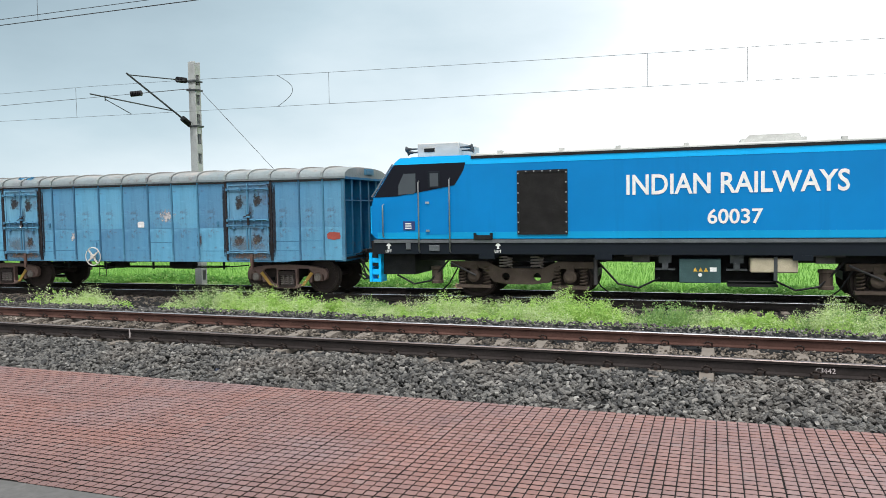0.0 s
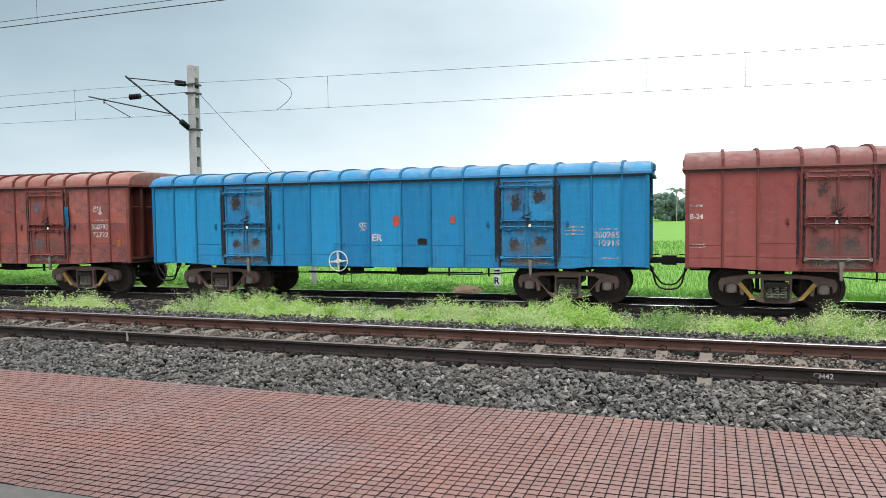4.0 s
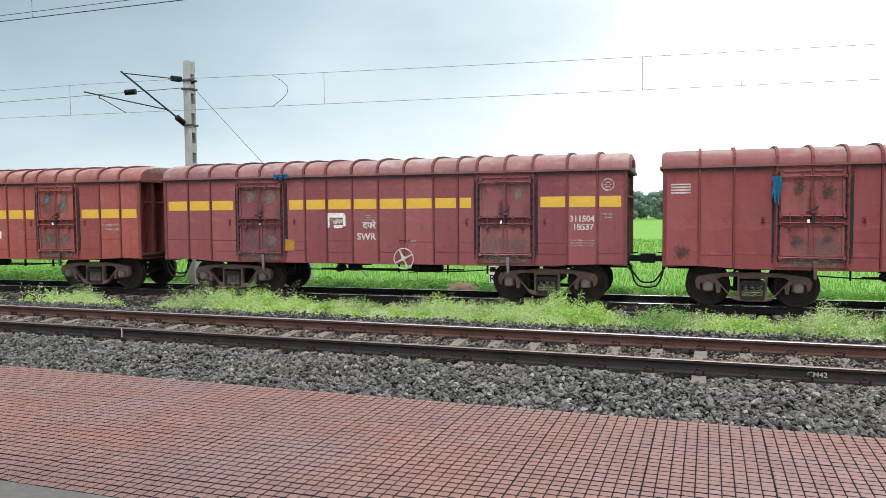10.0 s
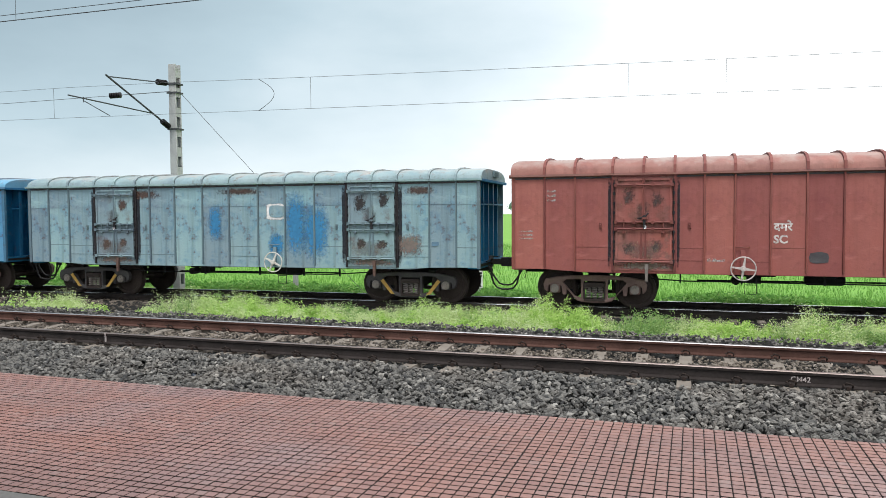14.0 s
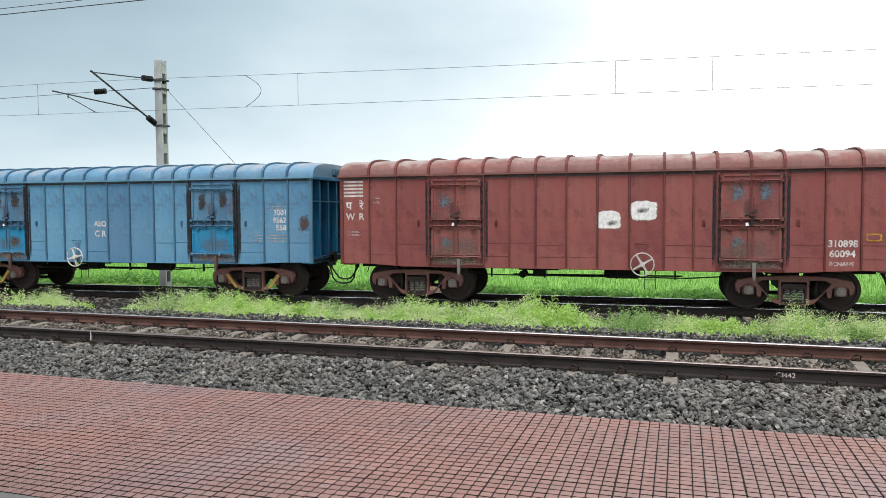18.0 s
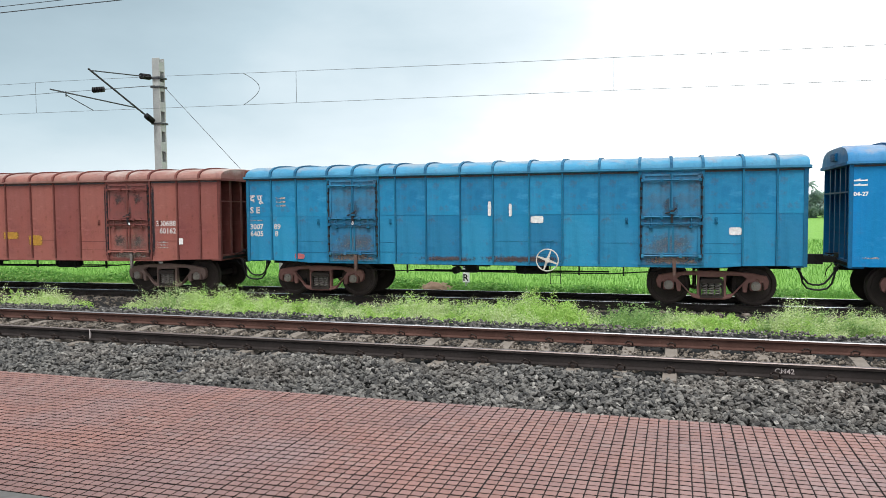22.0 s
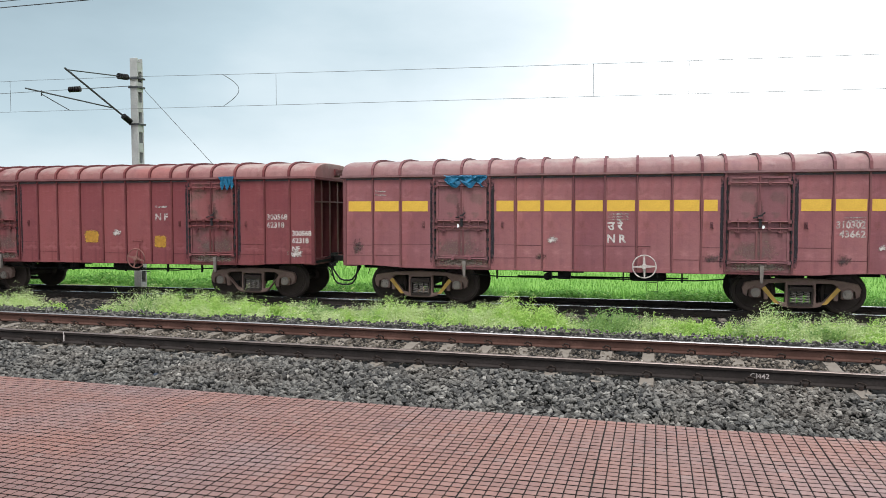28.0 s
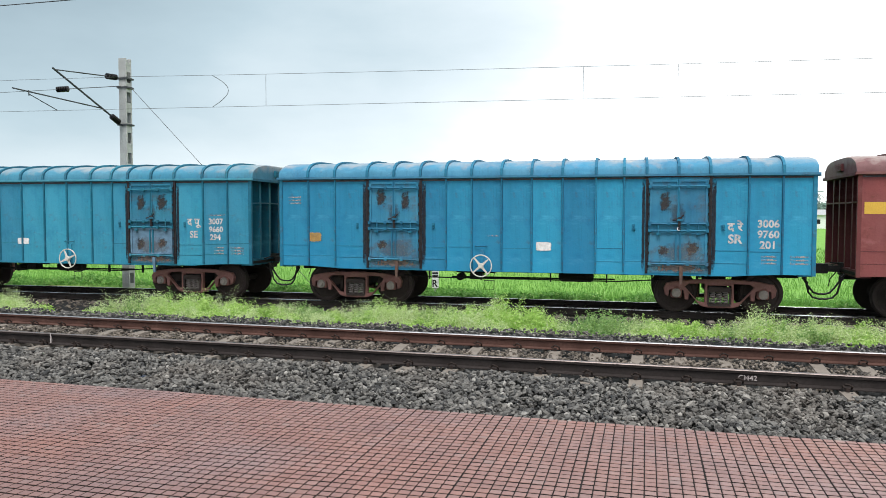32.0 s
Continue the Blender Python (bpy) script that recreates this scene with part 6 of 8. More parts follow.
wagon(6, "brown-red covered goods wagon with a yellow band", P_BAND, "bogie_brown", dict(scrape=M["bare_s"], sill=M["bare"], other=dict(tarp=(0.72, 2.42, 0.5, 0.16))), 0.92, False, "white_worn",
      [("t", "दपरे", -0.32, 1.90, 0.26, WHITE), ("t", "SWR", -0.32, 1.60, 0.2, WHITE), ("p", 22, -1.10, 2.28, 0.60, 0.14, M["paper"], 0.12), ("p", 122, -1.36, 2.12, 0.12, 0.42, M["paper"], 0.12), ("p", 123, -1.08, 2.12, 0.50, 0.22, M["worn_s"], 0.12), ("p", 124, -0.86, 2.14, 0.08, 0.36, M["paper"], 0.12), ("p", 125, -1.05, 1.97, 0.3, 0.10, M["paper"], 0.12), ("b", -0.30, 2.25, 0.5, 0.05, 3), ("p", 126, -2.62, 1.45, 0.5, 0.38, M["band"], 0.06), ("t", "311504", 5.38, 2.08, 0.16, WHITE), ("t", "18537", 5.43, 1.87, 0.16, WHITE), ("b", 0.88, 1.55, 0.25, 0.1), ("o", 6.26, 3.0),
       ("b", 5.38, 1.6, 0.6, 0.06, 3), ("b", 6.06, 2.25, 0.3, 0.08, 2)], True)
wagon(7, "plum-red covered goods wagon with a yellow band", P_LOW, "bogie_brown", dict(scrape=M["bluish_s"], sill=M["primer"]), -1.10, False, "white_worn",
      [("t", "उपरे", 0.10, 1.96, 0.28, WHITE), ("t", "NWR", 0.12, 1.68, 0.2, WHITE), ("p", 24, 1.26, 1.72, 0.45, 0.28, M["paper"], 0.12), ("p", 25, -0.34, 1.50, 0.66, 0.32, M["band"], 0.06), ("p", 26, -0.34, 2.14, 0.60, 0.11, M["paper"], 0.12), ("p", 127, -0.08, 2.32, 0.07, 0.42, M["paper"], 0.12), ("p", 128, -0.62, 2.32, 0.06, 0.34, M["worn_s"], 0.12),
       ("b", -5.98, 3.05, 0.3, 0.09, 3), ("b", 5.39, 2.0, 0.6, 0.12, 2), ("b", -6.18, 1.6, 0.2, 0.06, 3)], True)
wagon(8, "brick-red covered goods wagon with rust-brown doors", P_W9, "bogie_brown", dict(scrape=M["dark_s"], sill=M["bare"]), -1.2, False, "white_worn",
      [("t", "दमरे", -0.60, 1.98, 0.26, WHITE), ("t", "SC", -0.57, 1.70, 0.2, WHITE), ("t", "300691", 5.31, 1.80, 0.16), ("t", "62574", 5.33, 1.57, 0.16, WHITE), ("p", 27, 0.41, 1.38, 0.42, 0.26, M["primer"], 0.06), ("b", 5.41, 2.02, 0.55, 0.07),
       ("b", -5.90, 2.95, 0.22, 0.1, 3), ("o", 6.34, 2.82), ("b", 6.19, 3.05, 0.4, 0.06, 3), ("p", 29, 6.29, 1.25, 0.35, 0.28, M["dark_s"], 0.2), ("b", 4.58, 1.6, 0.6, 0.06, 4), ("b", 1.95, 1.25, 0.5, 0.1, 2), ("b", -2.24, 1.25, 0.4, 0.12),
       ("b", -6.53, 1.95, 0.35, 0.08, 3), ("p", 30, 2.14, 1.25, 0.9, 0.5, M["bare_s"], 0.2)])
wagon(9, "chalky grey-blue covered goods wagon with a blue repaint patch", P_W10, "bogie_grey", dict(tar_w=0.09, scrape=M["hole_s"], sill=M["rusty"], tar_mat=M["tar_s"], other=dict(scrape=M["rusty_s"])), 1.30, True, "white",
      [("p", 31, 1.33, 2.55, 0.62, 0.50, M["paper"], 0.02), ("p", 32, 1.95, 2.2, 0.75, 2.1, M["blue_s"], 0.1), ("p", 232, 2.55, 2.0, 0.95, 1.9, M["blue_s"], 0.1), ("p", 233, 1.35, 1.6, 0.6, 0.8, M["blue_s"], 0.1), ("p", 234, -3.0, 3.1, 1.2, 0.3, M["rusty_s"], 0.1), ("p", 235, 0.2, 3.15, 1.6, 0.22, M["rusty_s"], 0.1), ("p", 236, 5.6, 3.1, 0.9, 0.28, M["rusty_s"], 0.1), ("p", 237, 5.3, 1.6, 0.8, 0.7, M["bare_s"], 0.1), ("p", 33, 1.36, 2.56, 0.48, 0.36, P_W10[0], 0.05), ("p", 34, -0.60, 2.25, 0.5, 1.2, M["blue_s"], 0.4), ("p", 35, 6.01, 1.65, 0.2, 0.12, M["bluish"], 0.1)])
wagon(10, "pale blue covered goods wagon with tar spots on the roof", P_W11, "bogie_brown", dict(tar_w=0.09, scrape=M["hole_s"], sill=M["primer"], tar_mat=M["tar_s"], tarp=(-0.3, 2.35, 0.9, 0.4), other=dict(tarp=None)), -0.93, True, "white_worn",
      [("t", "REQ", 0.66, 2.0, 0.2, WHITE), ("t", "C R", 0.66, 1.70, 0.2, WHITE), ("t", "3001", 6.01, 2.22, 0.17, WHITE), ("t", "3760", 6.01, 2.0, 0.17, WHITE), ("t", "019", 6.11, 1.78, 0.17, WHITE), ("p", 36, -1.3, 1.85, 1.6, 0.8, M["blue_s"], 0.1), ("p", 37, 0.9, 1.85, 1.9, 0.8, M["blue_s"], 0.1), ("p", 237, 0.2, 2.85, 1.1, 0.5, M["bare_s"], 0.1), ("p", 238, 2.2, 2.75, 0.8, 0.6, M["bare_s"], 0.1), ("p", 38, -6.47, 2.7, 0.5, 0.5, M["worn_s"], 0.1), ("b", -6.57, 2.9, 0.3, 0.06, 4)])
for x in (0.15, 0.92, 1.74):
    put("tar_lump", tarp_mesh(500 + int(x * 10), 0.34, 0.22), M["tarred"], TRAIN[-1][0], (x * LENGTHS[10] / 13.5, -HALF_W - 0.03, 3.47), "black tar smeared over a roof joint")
wagon(11, "rust-red covered goods wagon with two torn white posters", P_W12, "bogie_red", dict(scrape=M["bluish_s"], sill=M["bare"]), 1.23, False, "white_worn",
      [("p", 39, 0.41, 2.18, 0.62, 0.50, M["paper"], 0.15), ("p", 40, 1.25, 2.40, 0.66, 0.52, M["paper"], 0.2), ("p", 51, 0.49, 2.12, 0.3, 0.16, M["dark_s"], 0.5), ("p", 52, 1.22, 2.42, 0.34, 0.16, M["dark_s"], 0.5), ("t", "प", -6.57, 2.48, 0.2, WHITE), ("t", "रे", -6.18, 2.48, 0.26, WHITE), ("t", "W", -6.57, 2.20, 0.18, WHITE), ("t", "R", -6.18, 2.20, 0.18, WHITE),
       ("l", -6.62, 3.20, 0.56, 0.05, 5), ("t", "310898", 5.31, 1.55, 0.17, WHITE), ("t", "60094", 5.35, 1.32, 0.17, WHITE), ("t", "BCNAHS", 5.35, 1.12, 0.10), ("p", 41, 6.25, 1.78, 0.36, 0.2, M["band"], 0.05), ("p", 42, 6.25, 1.78, 0.26, 0.12, P_W12[0], 0.05), ("b", -5.79, 2.75, 0.2, 0.1, 2), ("b", -6.52, 1.85, 0.4, 0.07, 2)])
wagon(12, "slate-blue covered goods wagon with bare rusty door panels", P_W13, "bogie_red", dict(tar_w=0.09, scrape=M["hole_s"], sill=M["rusty"], tar_mat=M["tar_s"], flap=P_W15[0]), -0.94, True, "white",
      [("t", "AEQ", -0.15, 2.0, 0.19, WHITE), ("t", "C R", -0.15, 1.72, 0.19, WHITE), ("t", "3001", 5.79, 2.33, 0.16, WHITE), ("t", "9562", 5.64, 2.12, 0.16, WHITE), ("t", "558", 5.79, 1.91, 0.16, WHITE), ("p", 43, 6.49, 2.1, 0.4, 0.55, M["rusty_s"], 0.3), ("b", -5.99, 2.9, 0.25, 0.09, 3),
       ("b", 5.44, 2.56, 0.5, 0.07, 2), ("b", 4.93, 1.75, 0.3, 0.07, 3), ("b", 5.64, 1.75, 0.6, 0.07, 3), ("p", 44, -6.59, 2.3, 0.3, 0.3, M["worn_s"], 0.1)])
wagon(13, "bright blue covered goods wagon with clean white lettering", P_W14, "bogie_red", dict(tar_w=0.09, scrape=M["hole_s"], sill=M["primer"], tar_mat=M["tar_s"]), None, False, "white",
      [("t", "म", 4.55, 2.62, 0.24, WHITE), ("t", "रे", 4.93, 2.62, 0.32, WHITE), ("t", "CR", 4.57, 2.36, 0.19, WHITE), ("t", "310121", 5.45, 2.68, 0.19, WHITE), ("t", "10234", 5.47, 2.45, 0.19, WHITE), ("t", "BCNAHSM1", 5.45, 2.93, 0.11, WHITE), ("t", "C.C.", 5.65, 2.06, 0.10, WHITE), ("t", "TARE", 5.65, 1.90, 0.10, WHITE), ("t", "AREA", 5.65, 1.74, 0.10, WHITE),
       ("b", 6.26, 2.06, 0.42, 0.10, 3, WHITE), ("p", 45, 4.88, 1.65, 0.56, 0.40, M["white_worn"], 0.02), ("p", 46, 4.88, 1.65, 0.52, 0.36, P_W14[0], 0.02), ("b", 4.68, 1.75, 0.38, 0.05, 4, WHITE), ("l", 1.22, 1.72, 0.29, 0.035, 4), ("l", 1.92, 1.72, 0.29, 0.035, 4),
       ("p", 49, -0.86, 1.72, 0.36, 0.26, M["paper"], 0.3), ("b", -6.66, 2.95, 0.28, 0.09, 2, WHITE), ("t", "04-27", -6.66, 2.62, 0.10, WHITE), ("b", -5.99, 2.02, 0.40, 0.06, 6), ("t", "BCNAHSM1", 5.45, 1.10, 0.11, WHITE), ("b", -6.44, 1.2, 0.35, 0.08)])
wagon(14, "deep teal covered goods wagon with rust spots", P_W15, "bogie_red", dict(scrape=None, sill=M["rusty"], tar=False), 1.26, False, "white",
      [("t", "द पू", -7.15, 2.62, 0.26, WHITE), ("t", "S E", -7.13, 2.36, 0.19, WHITE), ("t", "3007", -7.15, 1.90, 0.16, WHITE), ("t", "6405", -7.15, 1.70, 0.16, WHITE), ("t", "89", -6.42, 1.90, 0.16, WHITE), ("t", "8", -6.37, 1.70, 0.16, WHITE), ("p", 50, 0.98, 2.15, 0.34, 0.20, M["paper"], 0.3), ("p", 53, 5.67, 1.85, 0.3, 0.2, M["paper"], 0.06), ("p", 54, -0.24, 2.44, 0.09, 0.42, M["paper"], 0.6), ("p", 254, 0.30, 2.40, 0.08, 0.36, M["paper"], 0.6), ("p", 255, 0.6, 1.12, 2.4, 0.2, M["rusty_s"], 0.6),
       ("b", -7.13, 2.14, 0.4, 0.05, 1), ("p", 55, -5.62, 1.14, 0.3, 0.16, plain("pink patch", (0.35, 0.09, 0.10), 0.7), 0.1), ("b", -6.32, 2.75, 0.3, 0.09, 3), ("p", 56, -1.41, 1.12, 1.8, 0.14, M["rusty_s"], 0.3)])
wagon(15, "red-brown covered goods wagon with yellow squares", P_W16, "bogie_brown", dict(scrape=M["dark_s"], sill=M["bare"]), -1.6, False, "lid",
      [("t", "300688", 5.47, 2.0, 0.17, WHITE), ("t", "60162", 5.50, 1.78, 0.17, WHITE), ("t", "द", -1.10, 2.00, 0.2), ("t", "रे", -0.66, 2.00, 0.26), ("t", "S R", -1.06, 1.62, 0.19), ("p", 57, -0.84, 1.85, 0.46, 0.30, M["paper"], 0.4), ("p", 58, 0.00, 1.72, 0.62, 0.26, M["band"], 0.05), ("p", 59, 0.91, 1.58, 0.55, 0.38, M["band"], 0.06), ("p", 60, -5.81, 1.72, 0.45, 0.38, M["yellow"], 0.08),
       ("p", 61, 5.91, 1.55, 0.2, 0.2, M["paper"], 0.1), ("b", -6.50, 2.95, 0.35, 0.12, 3), ("b", 5.12, 1.5, 0.4, 0.07, 3)])
for k, (rx, ry, rz, tilt) in enumerate(((-6.0, -0.9, 3.60, -72), (-3.5, -HALF_W - 0.05, 3.36, 0), (-1.3, -1.25, 3.55, -50))):
    put("plastic_rag", tarp_mesh(300 + k, 0.30, 0.26), M["tarp"], TRAIN[-1][0], pose(rx, ry, rz, tilt, 0, 0), "torn blue plastic sheet")
AD = wagon(16, "maroon covered goods wagon with an orange painted advertisement", P_AD, "bogie_brown", dict(scrape=M["dark_s"], sill=M["bare"]), -1.01, False, "white",
      [("t", "उ", -6.72, 2.62, 0.20, WHITE), ("t", "रे", -6.34, 2.62, 0.28, WHITE), ("t", "N", -6.70, 2.36, 0.18, WHITE), ("t", "R", -6.32, 2.36, 0.18, WHITE), ("t", "300389", -6.72, 1.92, 0.16, WHITE), ("t", "64998", -6.70, 1.70, 0.16, WHITE), ("b", -6.72, 2.14, 0.5, 0.06), ("p", 63, 5.78, 2.44, 0.56, 0.16, M["paper"], 0.12), ("p", 163, 5.78, 2.24, 0.50, 0.34, M["worn_s"], 0.12), ("p", 164, 6.0, 2.26, 0.1, 0.34, M["paper"], 0.12),
       ("t", "35", -5.78, 1.95, 0.3), ("b", -5.83, 1.55, 0.45, 0.05, 2), ("b", -5.78, 3.05, 0.3, 0.08, 3), ("b", 5.58, 1.62, 0.35, 0.07, 3), ("b", 6.24, 1.62, 0.4, 0.07, 4), ("o", 6.44, 3.08)])


def paint_advert(w):
    orange = wagon_paint("orange advert paint", (0.46, 0.098, 0.010), 0.15, 0.25, 0.35)
    sky = plain("pale blue advert paint", (0.20, 0.38, 0.52), 0.7)
    k = LENGTHS[16] / 13.5
    y = -HALF_W - 0.0205
    # the ribs under the painted field are shallow pressings
    for ob in w.children:
        if ob.name.startswith("rib") and ob.location.y < 0 and -2.6 < ob.location.x < 2.8:
            ob.scale.y = 0.2
    put("painted_field", shared("painted_field", lambda bm: box(bm, -2.62, 2.86, -0.003, 0.0, 1.0, EAVE - 0.03)), orange, w, (0, y, 0), "orange painted advertisement field")
    for x in RIBS:
        if -2.6 < x * k < 2.8:
            put("painted_rib", shared("painted_rib", lambda bm: prism(bm, [(-0.031, 0.0), (-0.021, -0.0115), (0.021, -0.0115), (0.031, 0.0)], FLOOR + 0.03, EAVE - 0.06, "z")), orange, w, (x * k, -HALF_W - 0.018, 0))
    put("painted_panel", shared("painted_panel", lambda bm: box(bm, -2.02, -0.62, -0.002, 0, 1.79, 2.23)), M["bluish"], w, (-0.10, y - 0.0105, -0.10))
    put("painted_panel", shared("painted_panel_b", lambda bm: box(bm, -0.48, 2.22, -0.002, 0, 1.79, 2.23)), sky, w, (-0.10, y - 0.0105, -0.10))
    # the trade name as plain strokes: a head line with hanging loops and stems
    def strokes(bm):
        def stroke(pts, wid=0.062):
            """A brush stroke along a path, a little thicker in its middle."""
            p = [Vector((x, 0, z)) for x, z in pts]
            ends = []
            for i, q in enumerate(p):
                d = (p[min(i + 1, len(p) - 1)] - p[max(i - 1, 0)]).normalized()
                n = Vector((-d.z, 0, d.x)) * wid * (0.8 + 0.3 * math.sin(math.pi * i / (len(p) - 1)))
                ends.append([bm.verts.new((v.x, -0.002, v.z)) for v in (q - n, q + n)])
            for (u0, u1), (v0, v1) in zip(ends, ends[1:]):
                bm.faces.new((u0, u1, v1, v0))

        def arc(cx, cz, rx, rz, a0, a1, wid=0.062):
            stroke([(cx + rx * math.cos(a0 + (a1 - a0) * i / 16), cz + rz * math.sin(a0 + (a1 - a0) * i / 16)) for i in range(17)], wid)
        for x0, x1 in ((-2.02, -0.98), (-0.92, 0.12), (0.62, 2.28)):
            stroke([(x0, 2.80), ((x0 + x1) / 2, 2.80), (x1, 2.80)], 0.052)
        # first sign: loop, tail and stem
        arc(-1.78, 2.60, 0.26, 0.17, 2.2, -1.6)
        stroke([(-1.80, 2.44), (-1.55, 2.30), (-1.25, 2.12)])
        stroke([(-1.60, 2.52), (-1.35, 2.54), (-1.12, 2.52)], 0.05)
        stroke([(-1.12, 2.80), (-1.12, 2.5), (-1.12, 2.22)])
        # second sign: closed bowl, stem and hook
        arc(-0.70, 2.52, 0.20, 0.16, 0.3, 6.3)
        stroke([(-0.42, 2.80), (-0.42, 2.5), (-0.42, 2.22)])
        arc(-0.16, 2.53, 0.19, 0.16, 2.6, -1.2)
        # third sign: two turns and a falling tail
        arc(0.42, 2.72, 0.24, 0.15, 2.5, -1.4)
        arc(0.40, 2.42, 0.22, 0.15, 1.4, -1.5)
        stroke([(0.38, 2.28), (0.62, 2.22), (0.95, 2.16)])
        # last sign: bowl, two stems and the crest above
        stroke([(0.92, 2.55), (1.15, 2.52), (1.38, 2.55)], 0.055)
        arc(0.98, 2.50, 0.11, 0.11, 0.0, 6.3, 0.055)
        stroke([(1.45, 2.80), (1.45, 2.5), (1.45, 2.22)])
        stroke([(2.05, 2.80), (2.05, 2.5), (2.05, 2.22)])
        arc(1.68, 2.86, 0.38, 0.30, 3.1, 0.0)
        bmesh.ops.recalc_face_normals(bm, faces=list(bm.faces))
    put("painted_emblem", shared("painted_emblem", strokes), WHITE, w, (-0.12, y - 0.0125, -0.08), "bold white painted strokes")
    me, width = letters("प्लास्टर", 0.38, 0.02)
    put("lettering", me, WHITE, w, Matrix.Translation((-0.40, y - 0.0145, 1.71)) @ Matrix.Diagonal((2.35 / width, 1, 1, 1)))
    me, width = letters("Master of Plasters", 0.20, 0.03)
    put("lettering", me, M["black"], w, Matrix.Translation((-2.08, y - 0.0115, 1.36)) @ Matrix.Diagonal((4.15 / width, 1, 1, 1)))
    put("paint_patch", patch_mesh(70, 0.42, 0.2, 0.1), M["paper_s"], w, (-0.32, y - 0.0165, 1.55))
    put("paint_patch", patch_mesh(71, 0.40, 0.26, 0.15), M["hole_s"], w, (1.10, y - 0.0150, 1.42))
    put("paint_patch", patch_mesh(73, 0.45, 0.5, 0.1), M["dark_s"], w, (1.15, y - 0.0135, 1.24))


paint_advert(AD)
wagon(17, "ocean-blue covered goods wagon with torn blue sheet at a door", P_W18, "bogie_red", dict(tar_w=0.09, scrape=M["hole_s"], sill=P_W18[0], tar=False, tarp=(0.0, 2.36, 1.7, 0.35), other=dict(tarp=None), sill_patch=False), 1.05, True, "white",
      [("t", "300897", 5.19, 2.10, 0.17, WHITE), ("t", "61837", 5.21, 1.89, 0.17, WHITE), ("t", "प  रे", 5.31, 1.60, 0.24, WHITE), ("b", 5.16, 2.34, 0.65, 0.07), ("b", 5.11, 1.32, 0.75, 0.07, 3), ("b", 4.66, 1.45, 0.3, 0.07, 3), ("p", 74, -1.15, 1.62, 0.76, 0.32, M["band"], 0.05), ("t", "प  रे", 0.15, 1.85, 0.24, WHITE),
       ("t", "07-28", -5.96, 2.18, 0.16, WHITE), ("b", -5.81, 2.45, 0.35, 0.1), ("b", -6.01, 1.32, 0.55, 0.08, 2), ("b", -0.45, 1.68, 0.45, 0.05, 3), ("b", 6.16, 2.4, 0.22, 0.1)])
wagon(18, "dusty plum covered goods wagon with a yellow band", P_W8, "bogie_brown", dict(scrape=None, sill=M["bare"], other=dict(tarp=(0.1, 2.35, 1.1, 0.35))), 1.10, True, "white_worn",
      [("t", "उ रे", 0.05, 1.98, 0.28, WHITE), ("t", "N R", 0.05, 1.68, 0.2, WHITE), ("t", "310302", 5.39, 2.05, 0.17), ("t", "43662", 5.42, 1.84, 0.17), ("b", 0.10, 2.36, 0.5, 0.06, 3), ("p", 75, -1.43, 1.32, 0.34, 0.2, M["dark_s"], 0.1), ("p", 76, 2.62, 1.32, 0.5, 0.24, M["dark_s"], 0.1), ("p", 77, 5.49, 1.32, 0.36, 0.3, M["dark_s"], 0.1), ("p", 78, -6.33, 1.5, 0.36, 0.5, M["dark_s"], 0.2),
       ("b", -5.88, 2.95, 0.3, 0.08, 2), ("b", 5.54, 2.28, 0.45, 0.06, 2), ("p", 79, 6.28, 1.62, 0.2, 0.16, WORN, 0.1), ("p", 80, -1.14, 1.75, 0.3, 0.2, M["worn_s"], 0.1)], True)
wagon(19, "dark maroon covered goods wagon with blue rags on a door", P_W19, "bogie_brown", dict(scrape=None, sill=M["bare"], tarp=(0.5, 2.4, 0.45, 0.4), other=dict(tarp=None)), 1.30, False, "bogie_red",
      [("t", "300568", 5.04, 2.22, 0.16), ("t", "62318", 5.09, 2.0, 0.16), ("t", "300568", 5.82, 1.78, 0.15, WHITE), ("t", "62318", 5.87, 1.58, 0.15, WHITE), ("t", "NF", 6.07, 1.36, 0.14, WHITE), ("p", 81, 2.01, 1.60, 0.42, 0.38, M["yellow_s"], 0.06), ("p", 82, -0.24, 1.72, 0.52, 0.40, M["yellow_s"], 0.06), ("p", 83, 6.16, 1.3, 0.5, 0.26, WORN, 0.1), ("t", "N F", 1.86, 2.2, 0.2), ("b", 1.86, 2.55, 0.4, 0.1, 1),
       ("t", "R", -5.72, 2.08, 0.16, WHITE), ("t", "424", -5.85, 1.88, 0.15, WHITE), ("p", 84, -4.84, 1.5, 0.22, 0.18, WORN, 0.05), ("b", -5.82, 2.55, 0.25, 0.08, 3), ("p", 85, 0.59, 1.85, 0.35, 0.22, M["worn_s"], 0.1), ("b", -6.46, 1.55, 0.25, 0.06, 3)])
